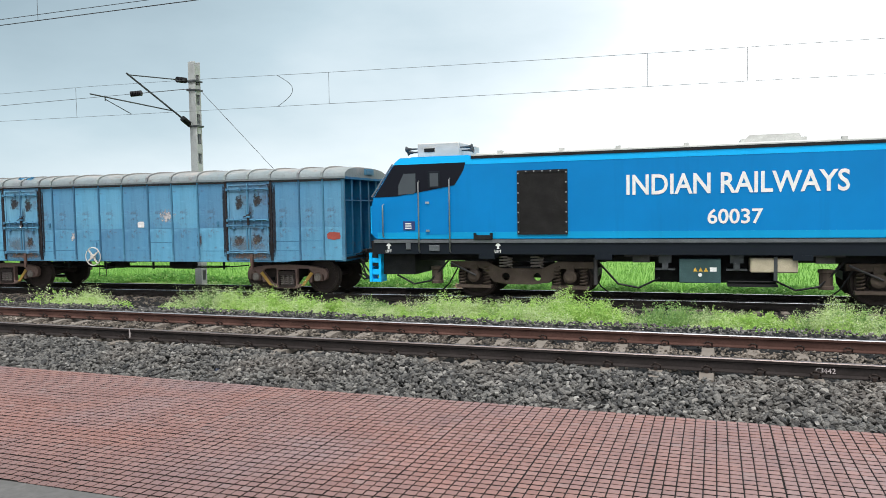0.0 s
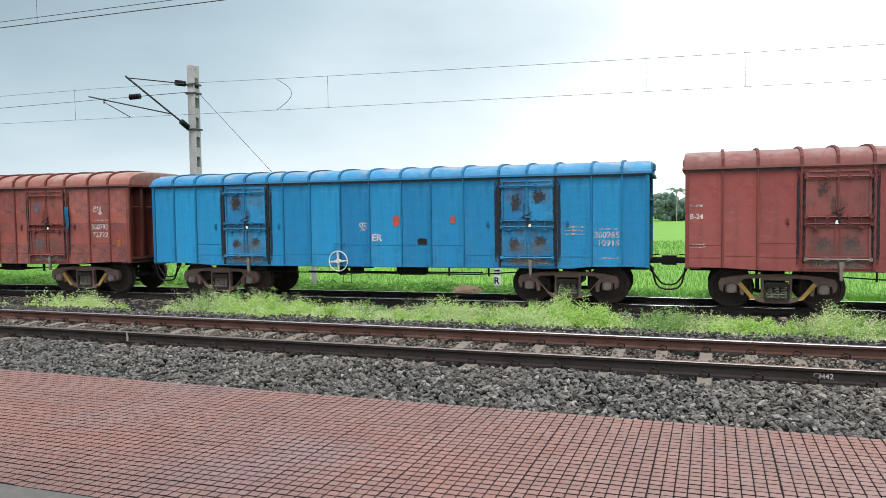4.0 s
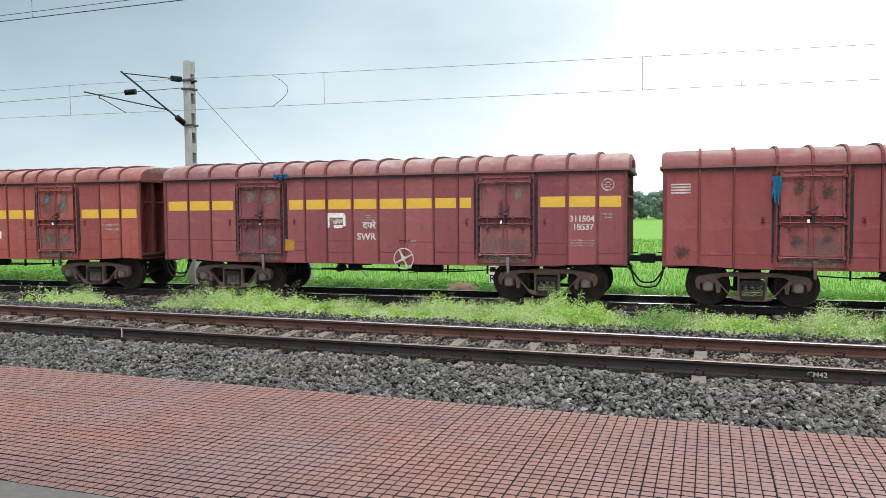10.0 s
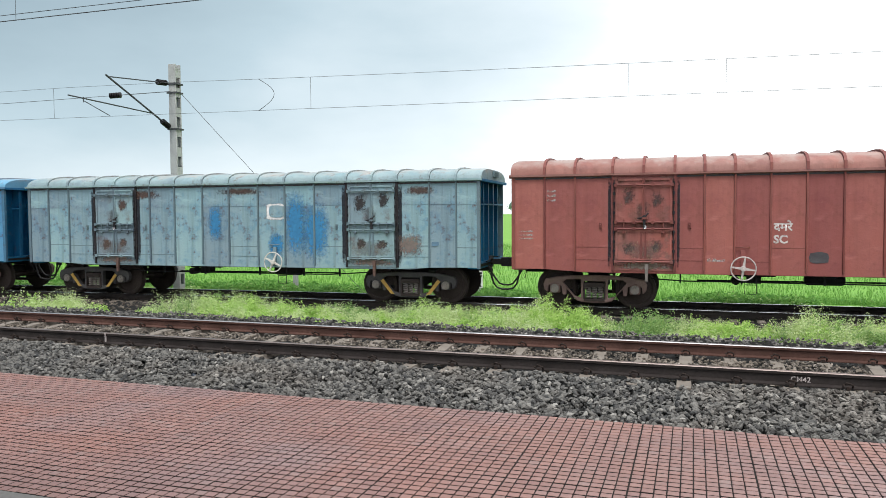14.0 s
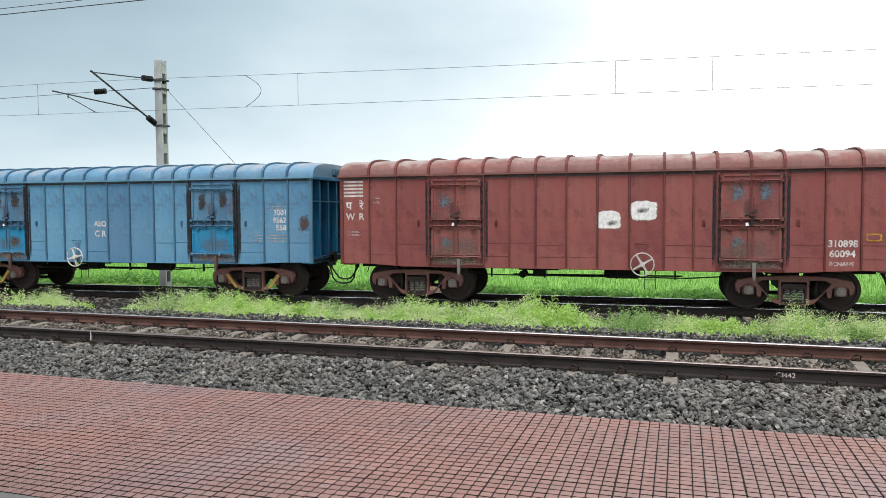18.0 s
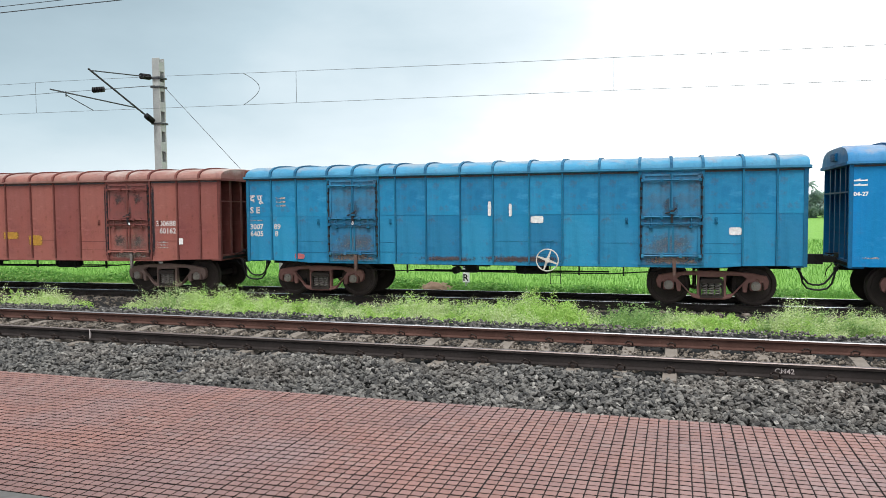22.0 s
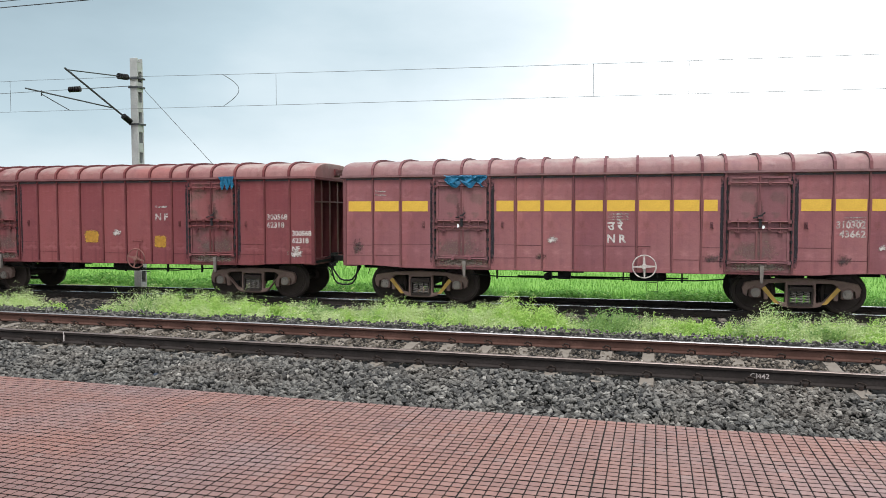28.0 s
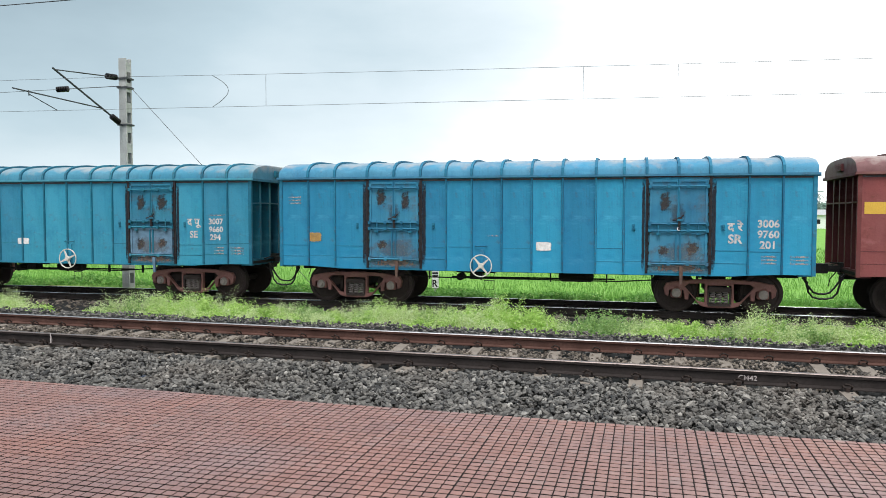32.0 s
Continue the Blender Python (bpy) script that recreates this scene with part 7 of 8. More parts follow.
wagon(20, "rust-red covered goods wagon with a bright yellow band", P_W21, "bogie_brown", dict(scrape=M["dark_s"], sill=M["bare"], tarp=(0.6, 2.38, 0.5, 0.14), other=dict(tarp=None)), 1.20, False, "white",
      [("t", "पमरे", -0.60, 1.96, 0.26, WHITE), ("t", "WCR", -0.60, 1.68, 0.2, WHITE), ("t", "311603", 5.41, 2.0, 0.17, WHITE), ("t", "11538", 5.43, 1.78, 0.17, WHITE), ("b", 5.41, 2.22, 0.6, 0.06, 2), ("b", 5.46, 1.55, 0.6, 0.07, 3), ("b", 4.67, 1.55, 0.5, 0.07, 2), ("b", -0.55, 2.36, 0.5, 0.05, 3), ("p", 86, -2.58, 1.32, 0.45, 0.2, M["bluish_s"], 0.15), ("o", 6.51, 3.05),
       ("b", -5.91, 2.95, 0.28, 0.1, 3), ("b", 5.46, 1.15, 0.6, 0.1), ("p", 88, -5.66, 1.85, 0.18, 0.16, WORN, 0.05)], True)
wagon(21, "clear light-blue covered goods wagon with scraped doors", P_W22, "bogie_red", dict(tar_w=0.09, scrape=M["hole_s"], sill=M["rusty"], tar_mat=M["tar_s"]), -1.12, False, "white",
      [("t", "द रे", 4.79, 2.02, 0.28, WHITE), ("t", "SR", 4.81, 1.74, 0.22, WHITE), ("t", "3006", 5.47, 2.12, 0.19, WHITE), ("t", "9760", 5.47, 1.87, 0.19, WHITE), ("t", "201", 5.51, 1.62, 0.19, WHITE), ("p", 89, -5.70, 1.80, 0.40, 0.28, M["yellow_s"], 0.04), ("p", 90, 0.45, 1.62, 0.42, 0.24, M["paper"], 0.5), ("b", -6.47, 2.85, 0.36, 0.07, 3), ("b", 5.55, 1.42, 0.35, 0.07, 3), ("b", 6.21, 1.42, 0.45, 0.07, 3),
       ("b", -0.82, 1.86, 0.3, 0.04, 1)])
wagon(22, "blue-green covered goods wagon with rubbed door edges", P_W23, "bogie_red", dict(tar_w=0.09, scrape=M["hole_s"], sill=M["bluish"], tar_mat=M["tar_s"], flap=M["bluish"]), 1.0, False, "white",
      [("t", "द पू", 4.79, 2.02, 0.26, WHITE), ("t", "SE", 4.84, 1.74, 0.2, WHITE), ("t", "3007", 5.43, 2.12, 0.17, WHITE), ("t", "9660", 5.43, 1.90, 0.17, WHITE), ("t", "294", 5.46, 1.68, 0.17, WHITE), ("p", 91, -0.60, 1.60, 0.42, 0.2, M["paper"], 0.3), ("b", 5.58, 1.45, 0.3, 0.07, 3), ("b", 6.08, 1.45, 0.4, 0.07, 3), ("b", 5.48, 2.36, 0.45, 0.06, 1)])


# ---- the electric locomotive ----
def glossy(name, colour, rough=0.3):
    s = Shade(name)
    big, fine = s.noise(0.8, 3), s.noise(30, 3)
    run = s.noise(1.0, 4, 0.6, s.at((4, 4, 0.3)))
    colour = tuple(min(1.0, 1.18 * v) for v in colour)
    c = s.mix(s.ramp(big, 0.35, 0.7), tuple(v * 0.88 for v in colour), colour)
    c = s.mix(s.math("MULTIPLY", s.ramp(run, 0.55, 0.8), 0.3), c, tuple(v * 0.6 for v in colour))
    return s.done(c, s.math("ADD", rough, s.math("MULTIPLY", fine, 0.15)), 0, big, 0.15, 0.02, 0.14)


def build_loco():
    """One half of a twin electric locomotive; x 0 is the buffer end of the first wagon, so that the cab looks back at it."""
    L = empty("electric_locomotive", Matrix())
    blue, sky = glossy("loco blue paint", (0.0005, 0.158, 0.420)), glossy("loco light blue paint", (0.006, 0.36, 0.74))
    pale, dark = glossy("loco pale blue band", (0.003, 0.235, 0.47)), glossy("loco dark window surround", (0.006, 0.007, 0.012), 0.35)
    frame, grey = glossy("loco charcoal frame paint", (0.007, 0.010, 0.015), 0.5), plain("roof grey paint", (0.45, 0.45, 0.43), 0.6)
    glass = glossy("dark cab glass", (0.055, 0.065, 0.075), 0.06)
    mesh_grey = plain("black grille", (0.008, 0.007, 0.007), 0.8)
    steel = plain("brushed handrail steel", (0.5, 0.5, 0.5), 0.35, 0.8)
    green = plain("dark green equipment box", (0.035, 0.075, 0.078), 0.55)
    beige = plain("beige equipment tank", (0.42, 0.36, 0.26), 0.6)
    cast = plain("dusty loco bogie casting", (0.080, 0.058, 0.046), 0.8, 0, 0.35)
    HW, END = 1.56, 18.6

    def P(name, make, mat, label="", parent=L, smooth=0.0, m=None):
        bm = bmesh.new()
        make(bm)
        return part(name, bm, mat, parent, label, m, smooth)

    body = [(1.20, 1.60), (1.06, 1.72), (1.04, 2.45), (1.12, 2.74), (1.78, 3.68), (1.92, 3.78), (END, 3.78), (END, 1.60)]
    P("body", lambda bm: prism(bm, body, -HW, HW, "y"), blue, "deep blue painted body")
    P("roof", lambda bm: prism(bm, [(-HW + 0.02, 3.785), (HW - 0.02, 3.785), (HW - 0.25, 3.85), (-HW + 0.25, 3.85)], 4.0, END - 0.05, "x"), grey)
    P("cant_rail", lambda bm: box(bm, 3.92, END, -HW - 0.025, -HW + 0.05, 3.70, 3.768), M["black"])
    P("roof_edge", lambda bm: box(bm, 3.92, END, -HW - 0.02, -HW + 0.05, 3.770, 3.80), plain("pale grey roof edge", (0.50, 0.50, 0.49), 0.5))
    P("top_band", lambda bm: prism(bm, [(1.70, 3.57), (1.80, 3.69), (1.93, 3.775), (3.9, 3.775), (3.9, 3.69), (END, 3.69), (END, 3.55), (3.82, 3.55), (3.70, 3.57)], -HW - 0.006, -HW - 0.001, "y"), sky, "light blue band along the roof")
    P("low_band", lambda bm: box(bm, 1.22, END, -HW - 0.007, -HW - 0.001, 1.61, 1.78), pale, "pale blue lower band")
    P("nose_panel", lambda bm: box(bm, 1.0, 1.16, -HW + 0.05, HW - 0.05, 1.75, 2.5), sky, "light blue nose panel")
    P("window_surround", lambda bm: prism(bm, [(1.14, 2.74), (1.74, 3.60), (3.76, 3.61), (3.70, 3.40), (3.45, 3.02), (2.6, 2.88), (1.80, 2.76)], -HW - 0.009, -HW - 0.0075, "y"), dark)
    P("windscreen", lambda bm: prism(bm, [(1.105, 2.78), (1.70, 3.60), (1.66, 3.63), (1.06, 2.80)], -HW + 0.15, HW - 0.15, "y"), glass)
    P("side_window", lambda bm: prism(bm, [(1.86, 2.80), (2.30, 2.82), (2.36, 2.88), (2.36, 3.36), (2.02, 3.36), (1.86, 3.05)], -HW - 0.016, -HW - 0.010, "y"), glass)
    d = P("cab_door", lambda bm: box(bm, 2.62, 3.27, -HW - 0.014, -HW - 0.0095, 1.72, 2.86), blue)
    P("door_window", lambda bm: (box(bm, 2.72, 3.06, -HW - 0.026, -HW - 0.014, 2.95, 3.40), chamfer(bm, 0.01)), frame, "", d)
    P("door_pane", lambda bm: box(bm, 2.77, 3.01, -HW - 0.030, -HW - 0.027, 3.00, 3.35), glass, "", d)
    for z in (1.80, 2.55):
        P("door_handle", lambda bm: box(bm, 2.64, 2.74, -HW - 0.04, -HW - 0.014, z, z + 0.05), steel, "", d)
    for x, z0, z1 in ((2.46, 1.25, 3.15), (3.33, 1.25, 3.20), (1.42, 1.66, 2.55)):
        P("handrail", lambda bm: tube(bm, [(x, -HW - 0.03, z0), (x, -HW - 0.10, z0 + 0.03), (x, -HW - 0.10, z1 - 0.03), (x, -HW - 0.03, z1)], 0.019, 7), steel, "", L, 60)
    for k in range(9):
        x, z = 1.12 + 0.62 * k / 8, 2.75 + 0.84 * k / 8
        P("windscreen_bar", lambda bm: tube(bm, [(x - 0.05, -HW + 0.12, z + 0.03), (x - 0.05, HW - 0.12, z + 0.03)], 0.011, 5), steel)
    P("windscreen_rail", lambda bm: tube(bm, [(1.02, -HW + 0.10, 2.76), (1.66, -HW + 0.10, 3.64)], 0.02, 6), steel)
    g = P("grille", lambda bm: box(bm, 5.17, 6.40, -HW - 0.03, -HW - 0.002, 1.74, 3.32), mesh_grey, "black air intake grille")
    P("grille_frame", lambda bm: [box(bm, *q) for q in ((5.14, 5.20, -HW - 0.042, -HW, 1.71, 3.35), (6.37, 6.43, -HW - 0.042, -HW, 1.71, 3.35), (5.2, 6.37, -HW - 0.042, -HW, 3.29, 3.35), (5.2, 6.37, -HW - 0.042, -HW, 1.71, 1.77))], M["black"], "", g)
    for i in range(7):
        for x in (5.17, 6.40):
            P("bolt", lambda bm: box(bm, x - 0.016, x + 0.016, -HW - 0.052, -HW - 0.042, 1.76 + i * 0.25, 1.79 + i * 0.25), steel, "", g)
    for i in range(5):
        P("bolt", lambda bm: box(bm, 5.36 + i * 0.21, 5.39 + i * 0.21, -HW - 0.052, -HW - 0.042, 3.305, 3.335), steel, "", g)
    P("solebar", lambda bm: box(bm, 1.12, END, -HW - 0.02, HW + 0.02, 1.20, 1.585), frame)
    P("frame_lip", lambda bm: box(bm, 1.12, END, -HW - 0.05, -HW - 0.02, 1.50, 1.585), plain("frame edge grey", (0.10, 0.11, 0.12), 0.5))
    P("underframe", lambda bm: [box(bm, 1.3, END, -0.9, 0.9, 0.98, 1.2), box(bm, 1.15, 2.2, -1.3, 1.3, 0.62, 1.2)], M["black"])
    P("cab_step", lambda bm: [box(bm, *q) for q in ((0.92, 1.00, -1.50, -1.10, 0.42, 1.22), (1.20, 1.27, -1.50, -1.10, 0.42, 1.22), (0.92, 1.27, -1.47, -1.15, 0.42, 0.50), (0.92, 1.27, -1.47, -1.12, 0.62, 0.76), (0.92, 1.27, -1.47, -1.12, 0.95, 1.08))], sky, "bright blue cab step")
    P("buffer_beam", lambda bm: box(bm, 0.98, 1.16, -1.45, 1.45, 0.85, 1.55), M["black"])
    P("coupler", lambda bm: [box(bm, 0.35, 1.1, -0.10, 0.10, 0.97, 1.20), box(bm, 0.28, 0.50, -0.20, 0.20, 0.93, 1.26)], M["black"])
    P("air_hose", lambda bm: [tube(bm, [(0.98, y, 1.0), (0.85, y, 0.75), (0.65, y, 0.48), (0.42, y, 0.42), (0.25, y, 0.55)], 0.028, 7) for y in (-0.5, -0.75, -0.35)], M["hose"], "", L, 60)
    a = P("air_conditioner", lambda bm: (box(bm, 2.22, 3.42, -1.0, 1.0, 3.82, 4.20), chamfer(bm, 0.02)), grey, "grey roof air conditioner")
    P("vent", lambda bm: box(bm, 2.42, 2.72, -1.012, -0.99, 3.96, 4.06), M["black"], "", a)
    P("unit_base", lambda bm: prism(bm, [(1.95, 3.775), (4.0, 3.775), (3.7, 3.825), (2.1, 3.825)], -1.15, 1.15, "y"), sky, "", a)
    for x, s in ((2.20, -1), (3.44, 1)):
        P("horn", lambda bm: [lathe(bm, [(0, 0), (0.02, 0), (0.025, s * 0.15), (0.045, s * 0.27), (0.085, s * 0.33), (0, s * 0.31)], 12, "x", (x, y, 4.06 + dz)) for y, dz in ((-0.95, 0), (-0.8, -0.08))], M["tube"])
    P("roof_box", lambda bm: [box(bm, 10.5, 11.95, -0.9, 0.9, 3.86, 3.96), prism(bm, [(10.6, 3.96), (11.85, 3.96), (11.8, 4.06), (10.7, 4.06)], -0.8, 0.8, "y")], grey)
    for x in (4.6, 6.2, 7.6, 9.2, 12.6, 14.2):
        P("roof_fitting", lambda bm: box(bm, x, x + 0.12, -HW + 0.1, -HW + 0.3, 3.80, 3.89), grey)
    for text, x, z, h, width in (("INDIAN RAILWAYS", 7.87, 2.66, 0.50, 4.88), ("60037", 9.74, 1.94, 0.36, 1.22)):
        me, w0 = letters(text, h, 0.018)
        put("lettering", me, M["white"], L, Matrix.Translation((x, -HW - 0.012, z)) @ Matrix.Diagonal((width / w0, 1, 1, 1)))
    P("data_plate", lambda bm: box(bm, 1.98, 2.32, -HW - 0.012, -HW - 0.001, 1.84, 2.08), plain("dark blue plate", (0.01, 0.03, 0.14), 0.4))
    for k in range(3):
        P("text_bar", lambda bm: box(bm, 2.04, 2.22, -HW - 0.016, -HW - 0.0125, 1.88 + k * 0.06, 1.91 + k * 0.06), M["white"])
    for x in (1.55, 4.62):
        P("lift_arrow", lambda bm: prism(bm, [(x - 0.03, 1.34), (x + 0.03, 1.34), (x + 0.03, 1.42), (x + 0.08, 1.42), (x, 1.51), (x - 0.08, 1.42), (x - 0.03, 1.42)], -HW - 0.026, -HW - 0.022, "y"), M["white"])
        me, w0 = letters("LIFT", 0.075, 0.02)
        put("lettering", me, M["white"], L, (x - w0 / 2, -HW - 0.024, 1.24))
    P("bracket", lambda bm: [box(bm, 3.98, 4.48, -HW - 0.09, -HW - 0.02, 1.60, 1.70), box(bm, 3.98, 4.04, -HW - 0.09, -HW - 0.02, 1.70, 1.76), box(bm, 4.42, 4.48, -HW - 0.09, -HW - 0.02, 1.70, 1.76)], M["black"])
    for x, w, z0, z1 in ((2.06, 0.14, 1.32, 1.50), (2.72, 0.30, 1.28, 1.44)):
        P("socket", lambda bm: (box(bm, x, x + w, -HW - 0.05, -HW - 0.02, z0, z1), chamfer(bm, 0.01)), plain("grey socket", (0.09, 0.10, 0.11), 0.5))
    for x in (4.1, 7.1, 11.6, 13.6):
        P("jack_pad", lambda bm: box(bm, x, x + 0.42, -HW - 0.03, -1.1, 1.08, 1.20), frame)
    # bogies
    for c in (5.13, 14.70):
        b = P("bogie", lambda bm: [box(bm, c - 0.5, c + 0.5, -1.0, 1.0, 0.55, 0.85), box(bm, c - 1.9, c + 1.9, -0.5, 0.5, 0.55, 0.75)], M["black"])
        for s in (-1, 1):
            outline = [(-1.95, 0.98), (-1.95, 0.82), (-1.05, 0.80), (-0.75, 0.44), (-0.30, 0.38), (0.30, 0.38), (0.75, 0.44), (1.05, 0.80), (1.95, 0.82), (1.95, 0.98), (0.95, 0.98), (0.55, 0.80), (-0.55, 0.80), (-0.95, 0.98)]
            rnd = [[(h + 0.11 * math.cos(t * math.pi / 5), 0.58 + 0.11 * math.sin(t * math.pi / 5)) for t in range(10)] for h in (-0.42, 0.42)]
            P("side_frame", lambda bm: plate_with_holes(bm, outline, rnd, s * 1.10 - 0.07, s * 1.10 + 0.07), cast, "", b, 0, (c, 0, 0))
            for dx in (-1.285, 1.285):
                P("axle_box", lambda bm: [lathe(bm, [(0, -0.12), (0.10, -0.12), (0.17, -0.09), (0.17, 0.1), (0, 0.1)], 14, "y", (c + dx, s * 1.15, 0.60)), box(bm, c + dx - 0.10, c + dx + 0.10, s * 1.13 - 0.07, s * 1.13 + 0.07, 0.60, 0.90)], cast, "", b)
                for q in (-0.34, 0.34):
                    P("coil_spring", lambda bm: tube(bm, [(c + dx + q + 0.085 * math.cos(k * 0.9), s * 1.12 + 0.085 * math.sin(k * 0.9), 0.36 + 0.5 * k / 42) for k in range(43)], 0.022, 5), cast, "", b)
                P("spring_seat", lambda bm: box(bm, c + dx - 0.48, c + dx + 0.48, s * 1.12 - 0.12, s * 1.12 + 0.12, 0.28, 0.36), cast, "", b)
            for q in (-0.42, 0.42):
                P("coil_spring", lambda bm: tube(bm, [(c + q + 0.16 * math.cos(k * 0.8), s * 1.12 + 0.16 * math.sin(k * 0.8), 0.82 + 0.30 * k / 30) for k in range(31)], 0.026, 5), M["spring"], "", b)
        P("sand_box", lambda bm: lathe(bm, [(0, 0.38), (0.17, 0.38), (0.17, 0.45), (0.15, 0.47), (0.15, 0.75), (0.18, 0.78), (0.18, 0.84), (0, 0.84)], 12, "z", (c - 2.35, -1.12, 0)), cast, "", b)
        P("damper", lambda bm: tube(bm, [(c + 1.95, -1.3, 0.42), (c + 1.95, -1.3, 1.1)], 0.05, 8), M["bogie_grey"], "", b)
        P("sloping_damper", lambda bm: tube(bm, [(c - 1.9, -1.3, 0.95), (c - 1.2, -1.3, 0.62)], 0.03, 6), M["bogie_grey"], "", b)
        for e in (-1, 1):
            P("sand_pipe", lambda bm: tube(bm, [(c + e * 1.75, -1.05, 0.85), (c + e * 2.05, -1.02, 0.35), (c + e * 2.35, -0.95, 0.10)], 0.02, 6), M["hose"], "", b)
            P("cable", lambda bm: tube(bm, [(c + e * 2.0, -1.2, 1.0), (c + e * 2.5, -1.25, 0.45), (c + e * 3.0, -1.2, 0.35), (c + e * 3.5, -1.2, 0.6)], 0.028, 6), M["hose"], "", b)
        for dx in (-1.285, 1.285):
            w = put("wheelset", shared("loco_wheelset", lambda bm: [[lathe(bm, [(r, s * (0.935 - q)) for r, q in ((0, 0), (0.2, 0), (0.22, 0.05), (0.44, 0.08), (0.47, 0.04), (0.535, 0.04), (0.545, 0.06), (0.548, 0.15), (0.575, 0.17), (0.575, 0.19), (0.2, 0.19), (0, 0.19))], 40, "y") for s in (-1, 1)], lathe(bm, [(0, -1.05), (0.1, -1.05), (0.1, 1.05), (0, 1.05)], 12, "y")], 35), M["wheel"], b, (c + dx, 0, 0.545))
            WHEELS.append((w, c + dx, 0.545))
    # boxes hung below the frame
    q = P("equipment_box", lambda bm: (box(bm, 9.10, 10.05, -1.5, -0.6, 0.52, 1.10), chamfer(bm, 0.015)), green, "dark green equipment box")
    for i in range(3):
        P("warning_mark", lambda bm: prism(bm, [(9.42 + i * 0.12, 0.80), (9.52 + i * 0.12, 0.80), (9.47 + i * 0.12, 0.90)], -1.506, -1.502, "y"), M["band"], "", q)
    P("warning_mark", lambda bm: box(bm, 9.80, 9.95, -1.506, -1.502, 0.80, 0.90), M["white"], "", q)
    P("warning_mark", lambda bm: lathe(bm, [(0, -1.506), (0.045, -1.506), (0.045, -1.502), (0, -1.502)], 12, "y", (9.58, 0, 0.72)), M["white"], "", q)
    P("tank", lambda bm: (box(bm, 10.69, 11.72, -1.5, -0.7, 0.78, 1.12), chamfer(bm, 0.03)), beige, "beige tank under the frame")
    P("tank_strap", lambda bm: box(bm, 11.20, 11.28, -1.52, -0.68, 0.60, 1.16), M["tube"])
    for x in (8.62, 10.25):
        P("hanger", lambda bm: [box(bm, x, x + 0.30, -1.45, -1.15, 1.0, 1.2), box(bm, x + 0.08, x + 0.22, -1.47, -1.2, 0.85, 1.0), box(bm, x - 0.08, x + 0.38, -1.45, -1.1, 0.82, 0.86)], M["tube"])
    P("pipe_rack", lambda bm: [box(bm, 8.5, 11.3, -0.9, 0.9, 0.48, 0.98), box(bm, 10.2, 11.3, -1.45, -0.9, 0.44, 0.50), tube(bm, [(10.2, -1.4, 0.56), (11.3, -1.4, 0.56)], 0.02, 5)], M["black"])
    for x in (8.0, 12.1):
        P("sensor_box", lambda bm: [box(bm, x, x + 0.4, -1.4, -1.0, 1.0, 1.18), box(bm, x - 0.2, x + 0.6, -1.45, -0.9, 1.15, 1.2)], M["bogie_grey"])
    tagged(L, "bright blue electric locomotive with white lettering", "locomotive")
    TRAIN.append((L, -0.19))


build_loco()

# ---- tiles: those nearest as pieces, the rest joined ----
def tile_arrays(cells):
    """Low bevelled slabs, each a little off in height and tilt."""
    n = len(cells)
    c = np.array(cells, float)
    a, b = TILE / 2 - 0.0047, TILE / 2 - 0.0105
    r = np.random.default_rng(5)
    base = np.array([(-a, -a, -0.010), (a, -a, -0.010), (a, a, -0.010), (-a, a, -0.010), (-a, -a, -0.0030), (a, -a, -0.0030), (a, a, -0.0030), (-a, a, -0.0030), (-b, -b, 0), (b, -b, 0), (b, b, 0), (-b, b, 0)])
    base[:, 1] *= (TILE / 2 - 0.0086) / (TILE / 2 - 0.0047)
    p = np.repeat(base[None], n, 0)
    tilt = r.normal(0, 0.006, (n, 2))
    p[:, 4:, 2] += (p[:, 4:, 0] * tilt[:, :1] + p[:, 4:, 1] * tilt[:, 1:]) + r.normal(0, 0.0007, (n, 1))
    p[:, :, 0] += c[:, :1] + r.normal(0, 0.0006, (n, 1))
    p[:, :, 1] += c[:, 1:] + r.normal(0, 0.0006, (n, 1))
    p[:, :, 2] += PLAT_Z
    q = np.array([(8, 9, 10, 11)] + [(k, (k + 1) % 4, 4 + (k + 1) % 4, 4 + k) for k in range(4)] + [(4 + k, 4 + (k + 1) % 4, 8 + (k + 1) % 4, 8 + k) for k in range(4)])
    return p.reshape(-1, 3), (q[None] + 12 * np.arange(n)[:, None, None]).reshape(-1, 4)


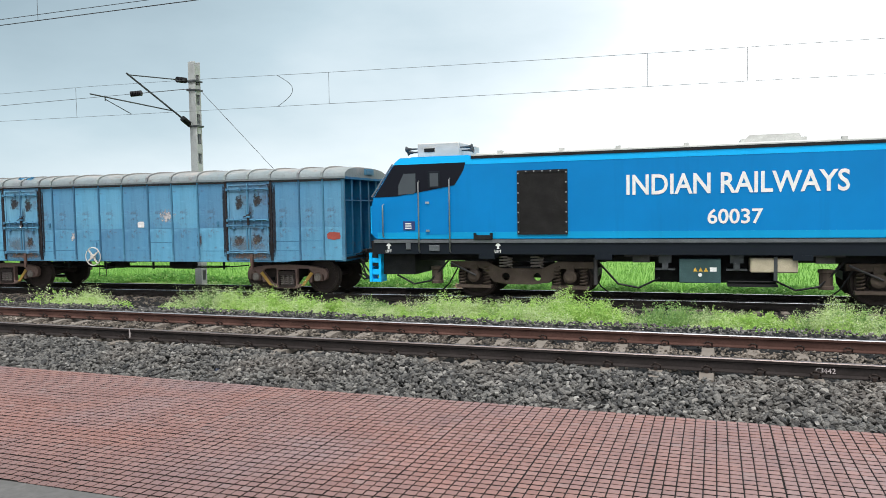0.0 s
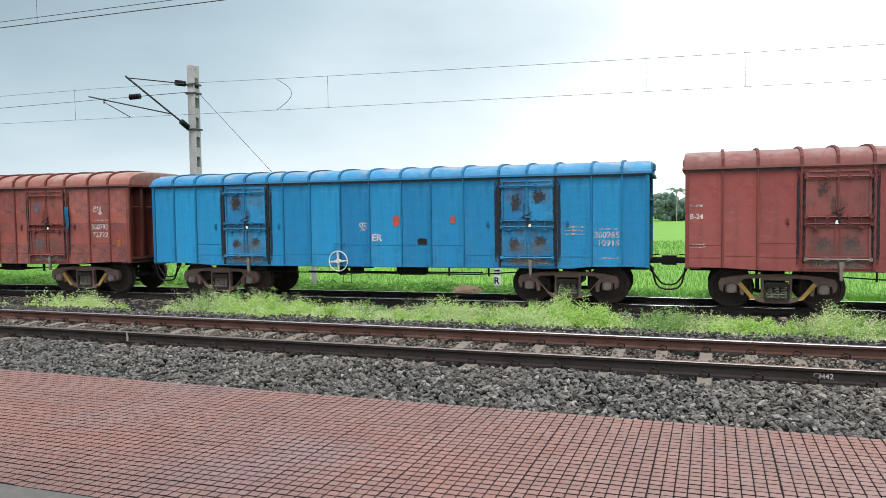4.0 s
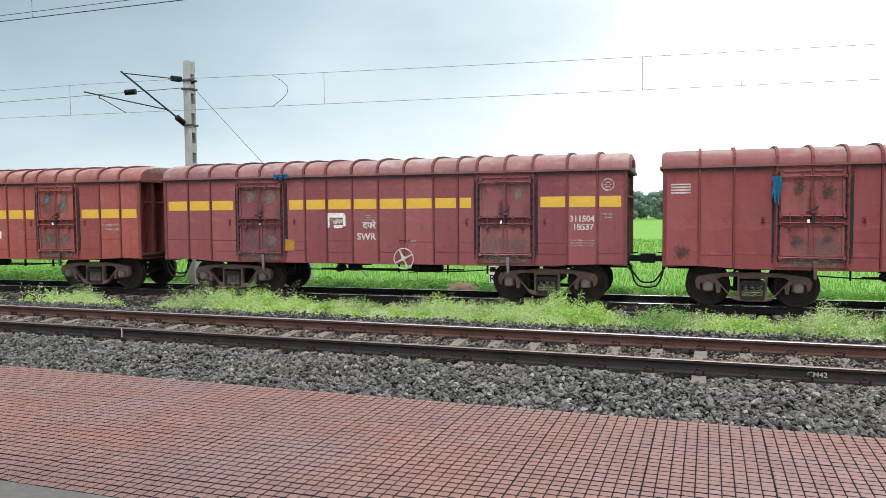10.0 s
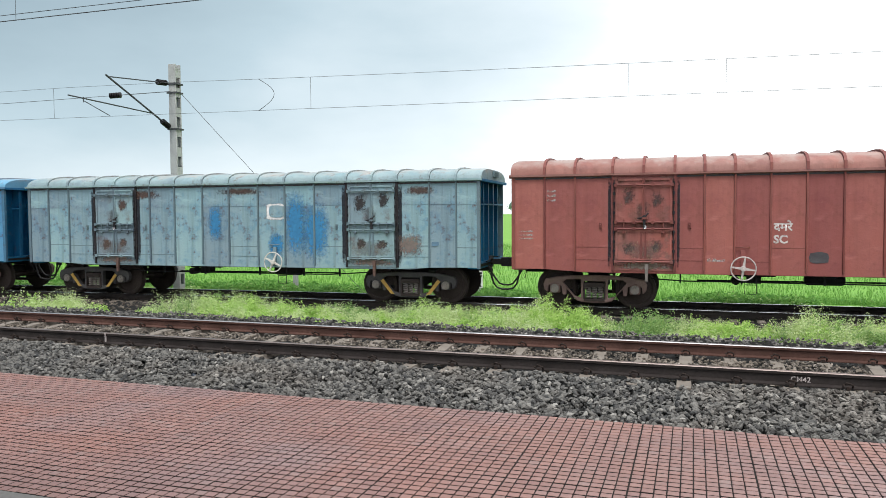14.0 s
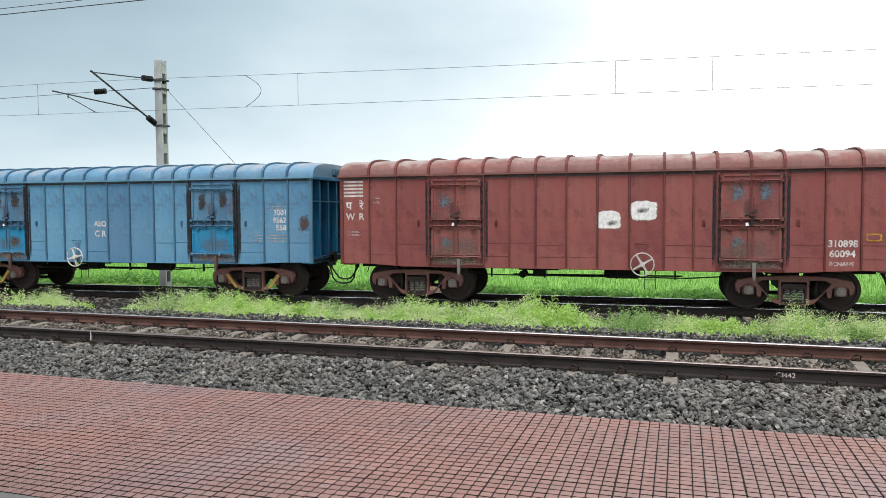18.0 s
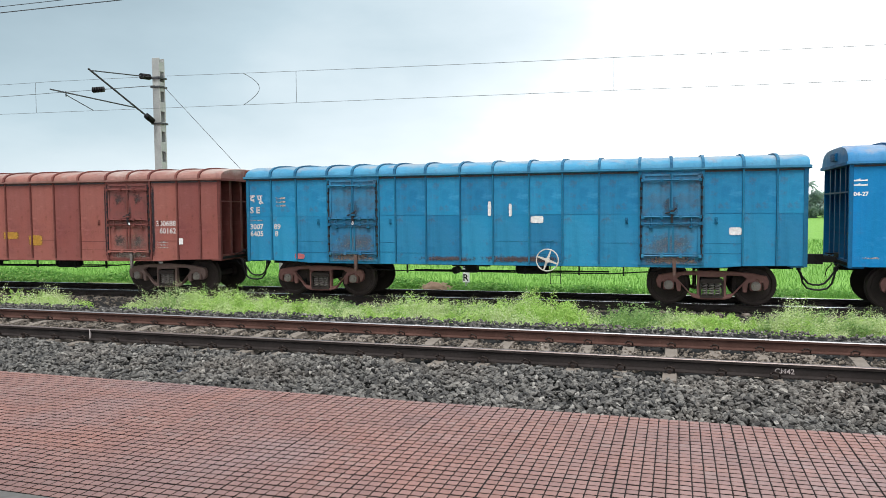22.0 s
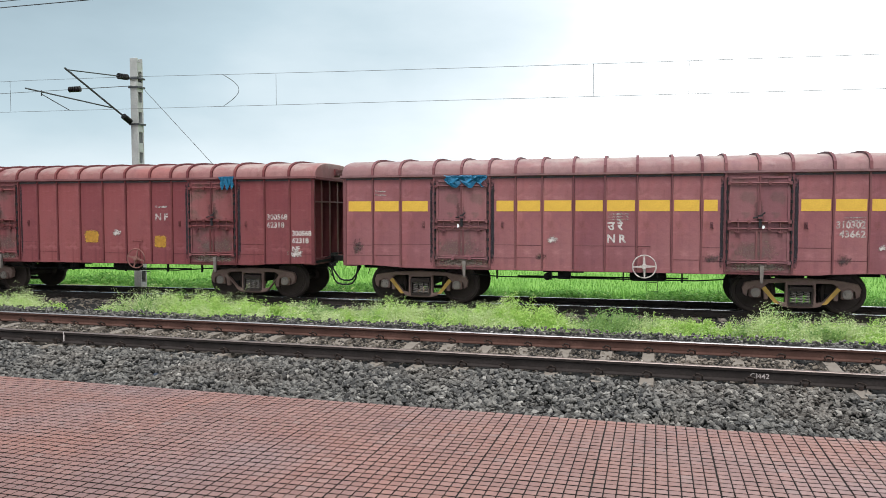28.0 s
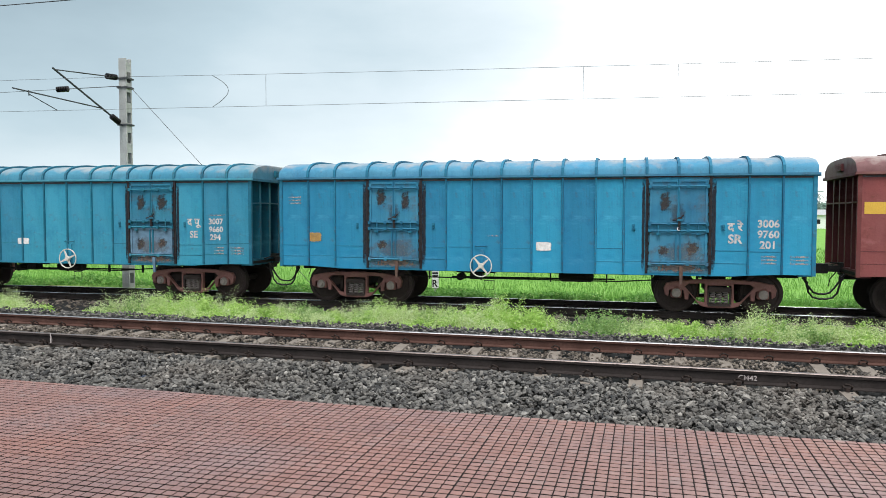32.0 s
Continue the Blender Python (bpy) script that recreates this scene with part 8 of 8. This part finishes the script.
def lay_tiles():
    # slabs of ten by ten tiles with a wider joint between them, not quite in line
    slip = np.random.default_rng(12).uniform(-0.014, 0.006, 40)
    cells = [(-22.0 + TILE * i + 0.004 * (i // 10), PLAT_Y - TILE * (j + 0.5) - 0.004 * (j // 10) + slip[i // 10]) for j in range(35) for i in range(298)]
    near = [c for c in cells if -1.9 < c[0] < 0.0 and -4.85 < c[1] < -3.45][:300]
    chosen = set(near)
    co, faces = tile_arrays([c for c in cells if c not in chosen])
    ob = mesh_from("tiles", co, faces, M["tile"])
    grimy = np.tile(np.array([0, 1, 1, 1, 1, 0, 0, 0, 0], np.int32), len(faces) // 9)
    ob.data.materials.append(M["grout"])
    ob.data.polygons.foreach_set("material_index", grimy)
    ob.parent = PLATFORM
    tagged(ob, "small square red paving tiles", kind="stuff")
    one, f = tile_arrays([(0.0, 0.0)])
    me = bpy.data.meshes.new("tile")
    me.from_pydata([tuple(v) for v in one - np.array([0, 0, PLAT_Z])], [], [tuple(q) for q in f])
    me.materials.append(M["tile"])
    me.materials.append(M["grout"])
    me.polygons.foreach_set("material_index", grimy[:9])
    for x, y in near:
        put("tile", me, M["tile"], PLATFORM, pose(x, y, PLAT_Z + rng.normal(0, 0.0006), rng.normal(0, 0.3), rng.normal(0, 0.3), 0))


lay_tiles()

# ---- what moves ----
# the way that the first wagon's front end has gone, second by second
WAY = (-9.75, -0.31, 8.92, 18.62, 28.12, 37.66, 47.24, 56.86, 66.53, 76.25, 86.02, 95.83, 105.70, 115.64, 125.63, 135.69, 145.81, 155.98, 166.20, 176.45, 186.74, 197.05, 207.38, 217.70, 228.02, 238.33, 248.63, 258.92, 269.23, 279.73, 289.89, 300.27, 310.67)


def way(t):
    return float(np.interp(t, range(33), WAY))


def on_track(x, ahead):
    """A vehicle's pose on the bend: its bogies stand on the track; ahead is its middle's place before its origin."""
    a, b = x + ahead - 4.75, x + ahead + 4.75
    slope = (far_bend(b) - far_bend(a)) / 9.5
    y = FAR_C + (far_bend(a) + far_bend(b)) / 2 - slope * ahead
    return pose(x, y, 0, 0, 0, math.degrees(math.atan(slope)))


def motions():
    for thing, offset in TRAIN:
        walk(thing, [(k / 2, on_track(way(k / 2) + offset, 9.0 if offset > -1 else 0.0)) for k in range(65)])
    # wheels of one kind and place turn alike, so they share their keys
    done = {}
    for wheel, x, radius in WHEELS:
        key = (round(x, 3), radius)
        if key not in done:
            walk(wheel, [(k / 15, pose(x, 0, radius, 0, math.degrees((way(k / 15) - WAY[0]) / radius), 0)) for k in range(481)])
            done[key] = wheel.animation_data
        else:
            wheel.rotation_mode = "QUATERNION"
            own = wheel.animation_data_create()
            own.action, own.action_slot = done[key].action, done[key].action_slot


motions()
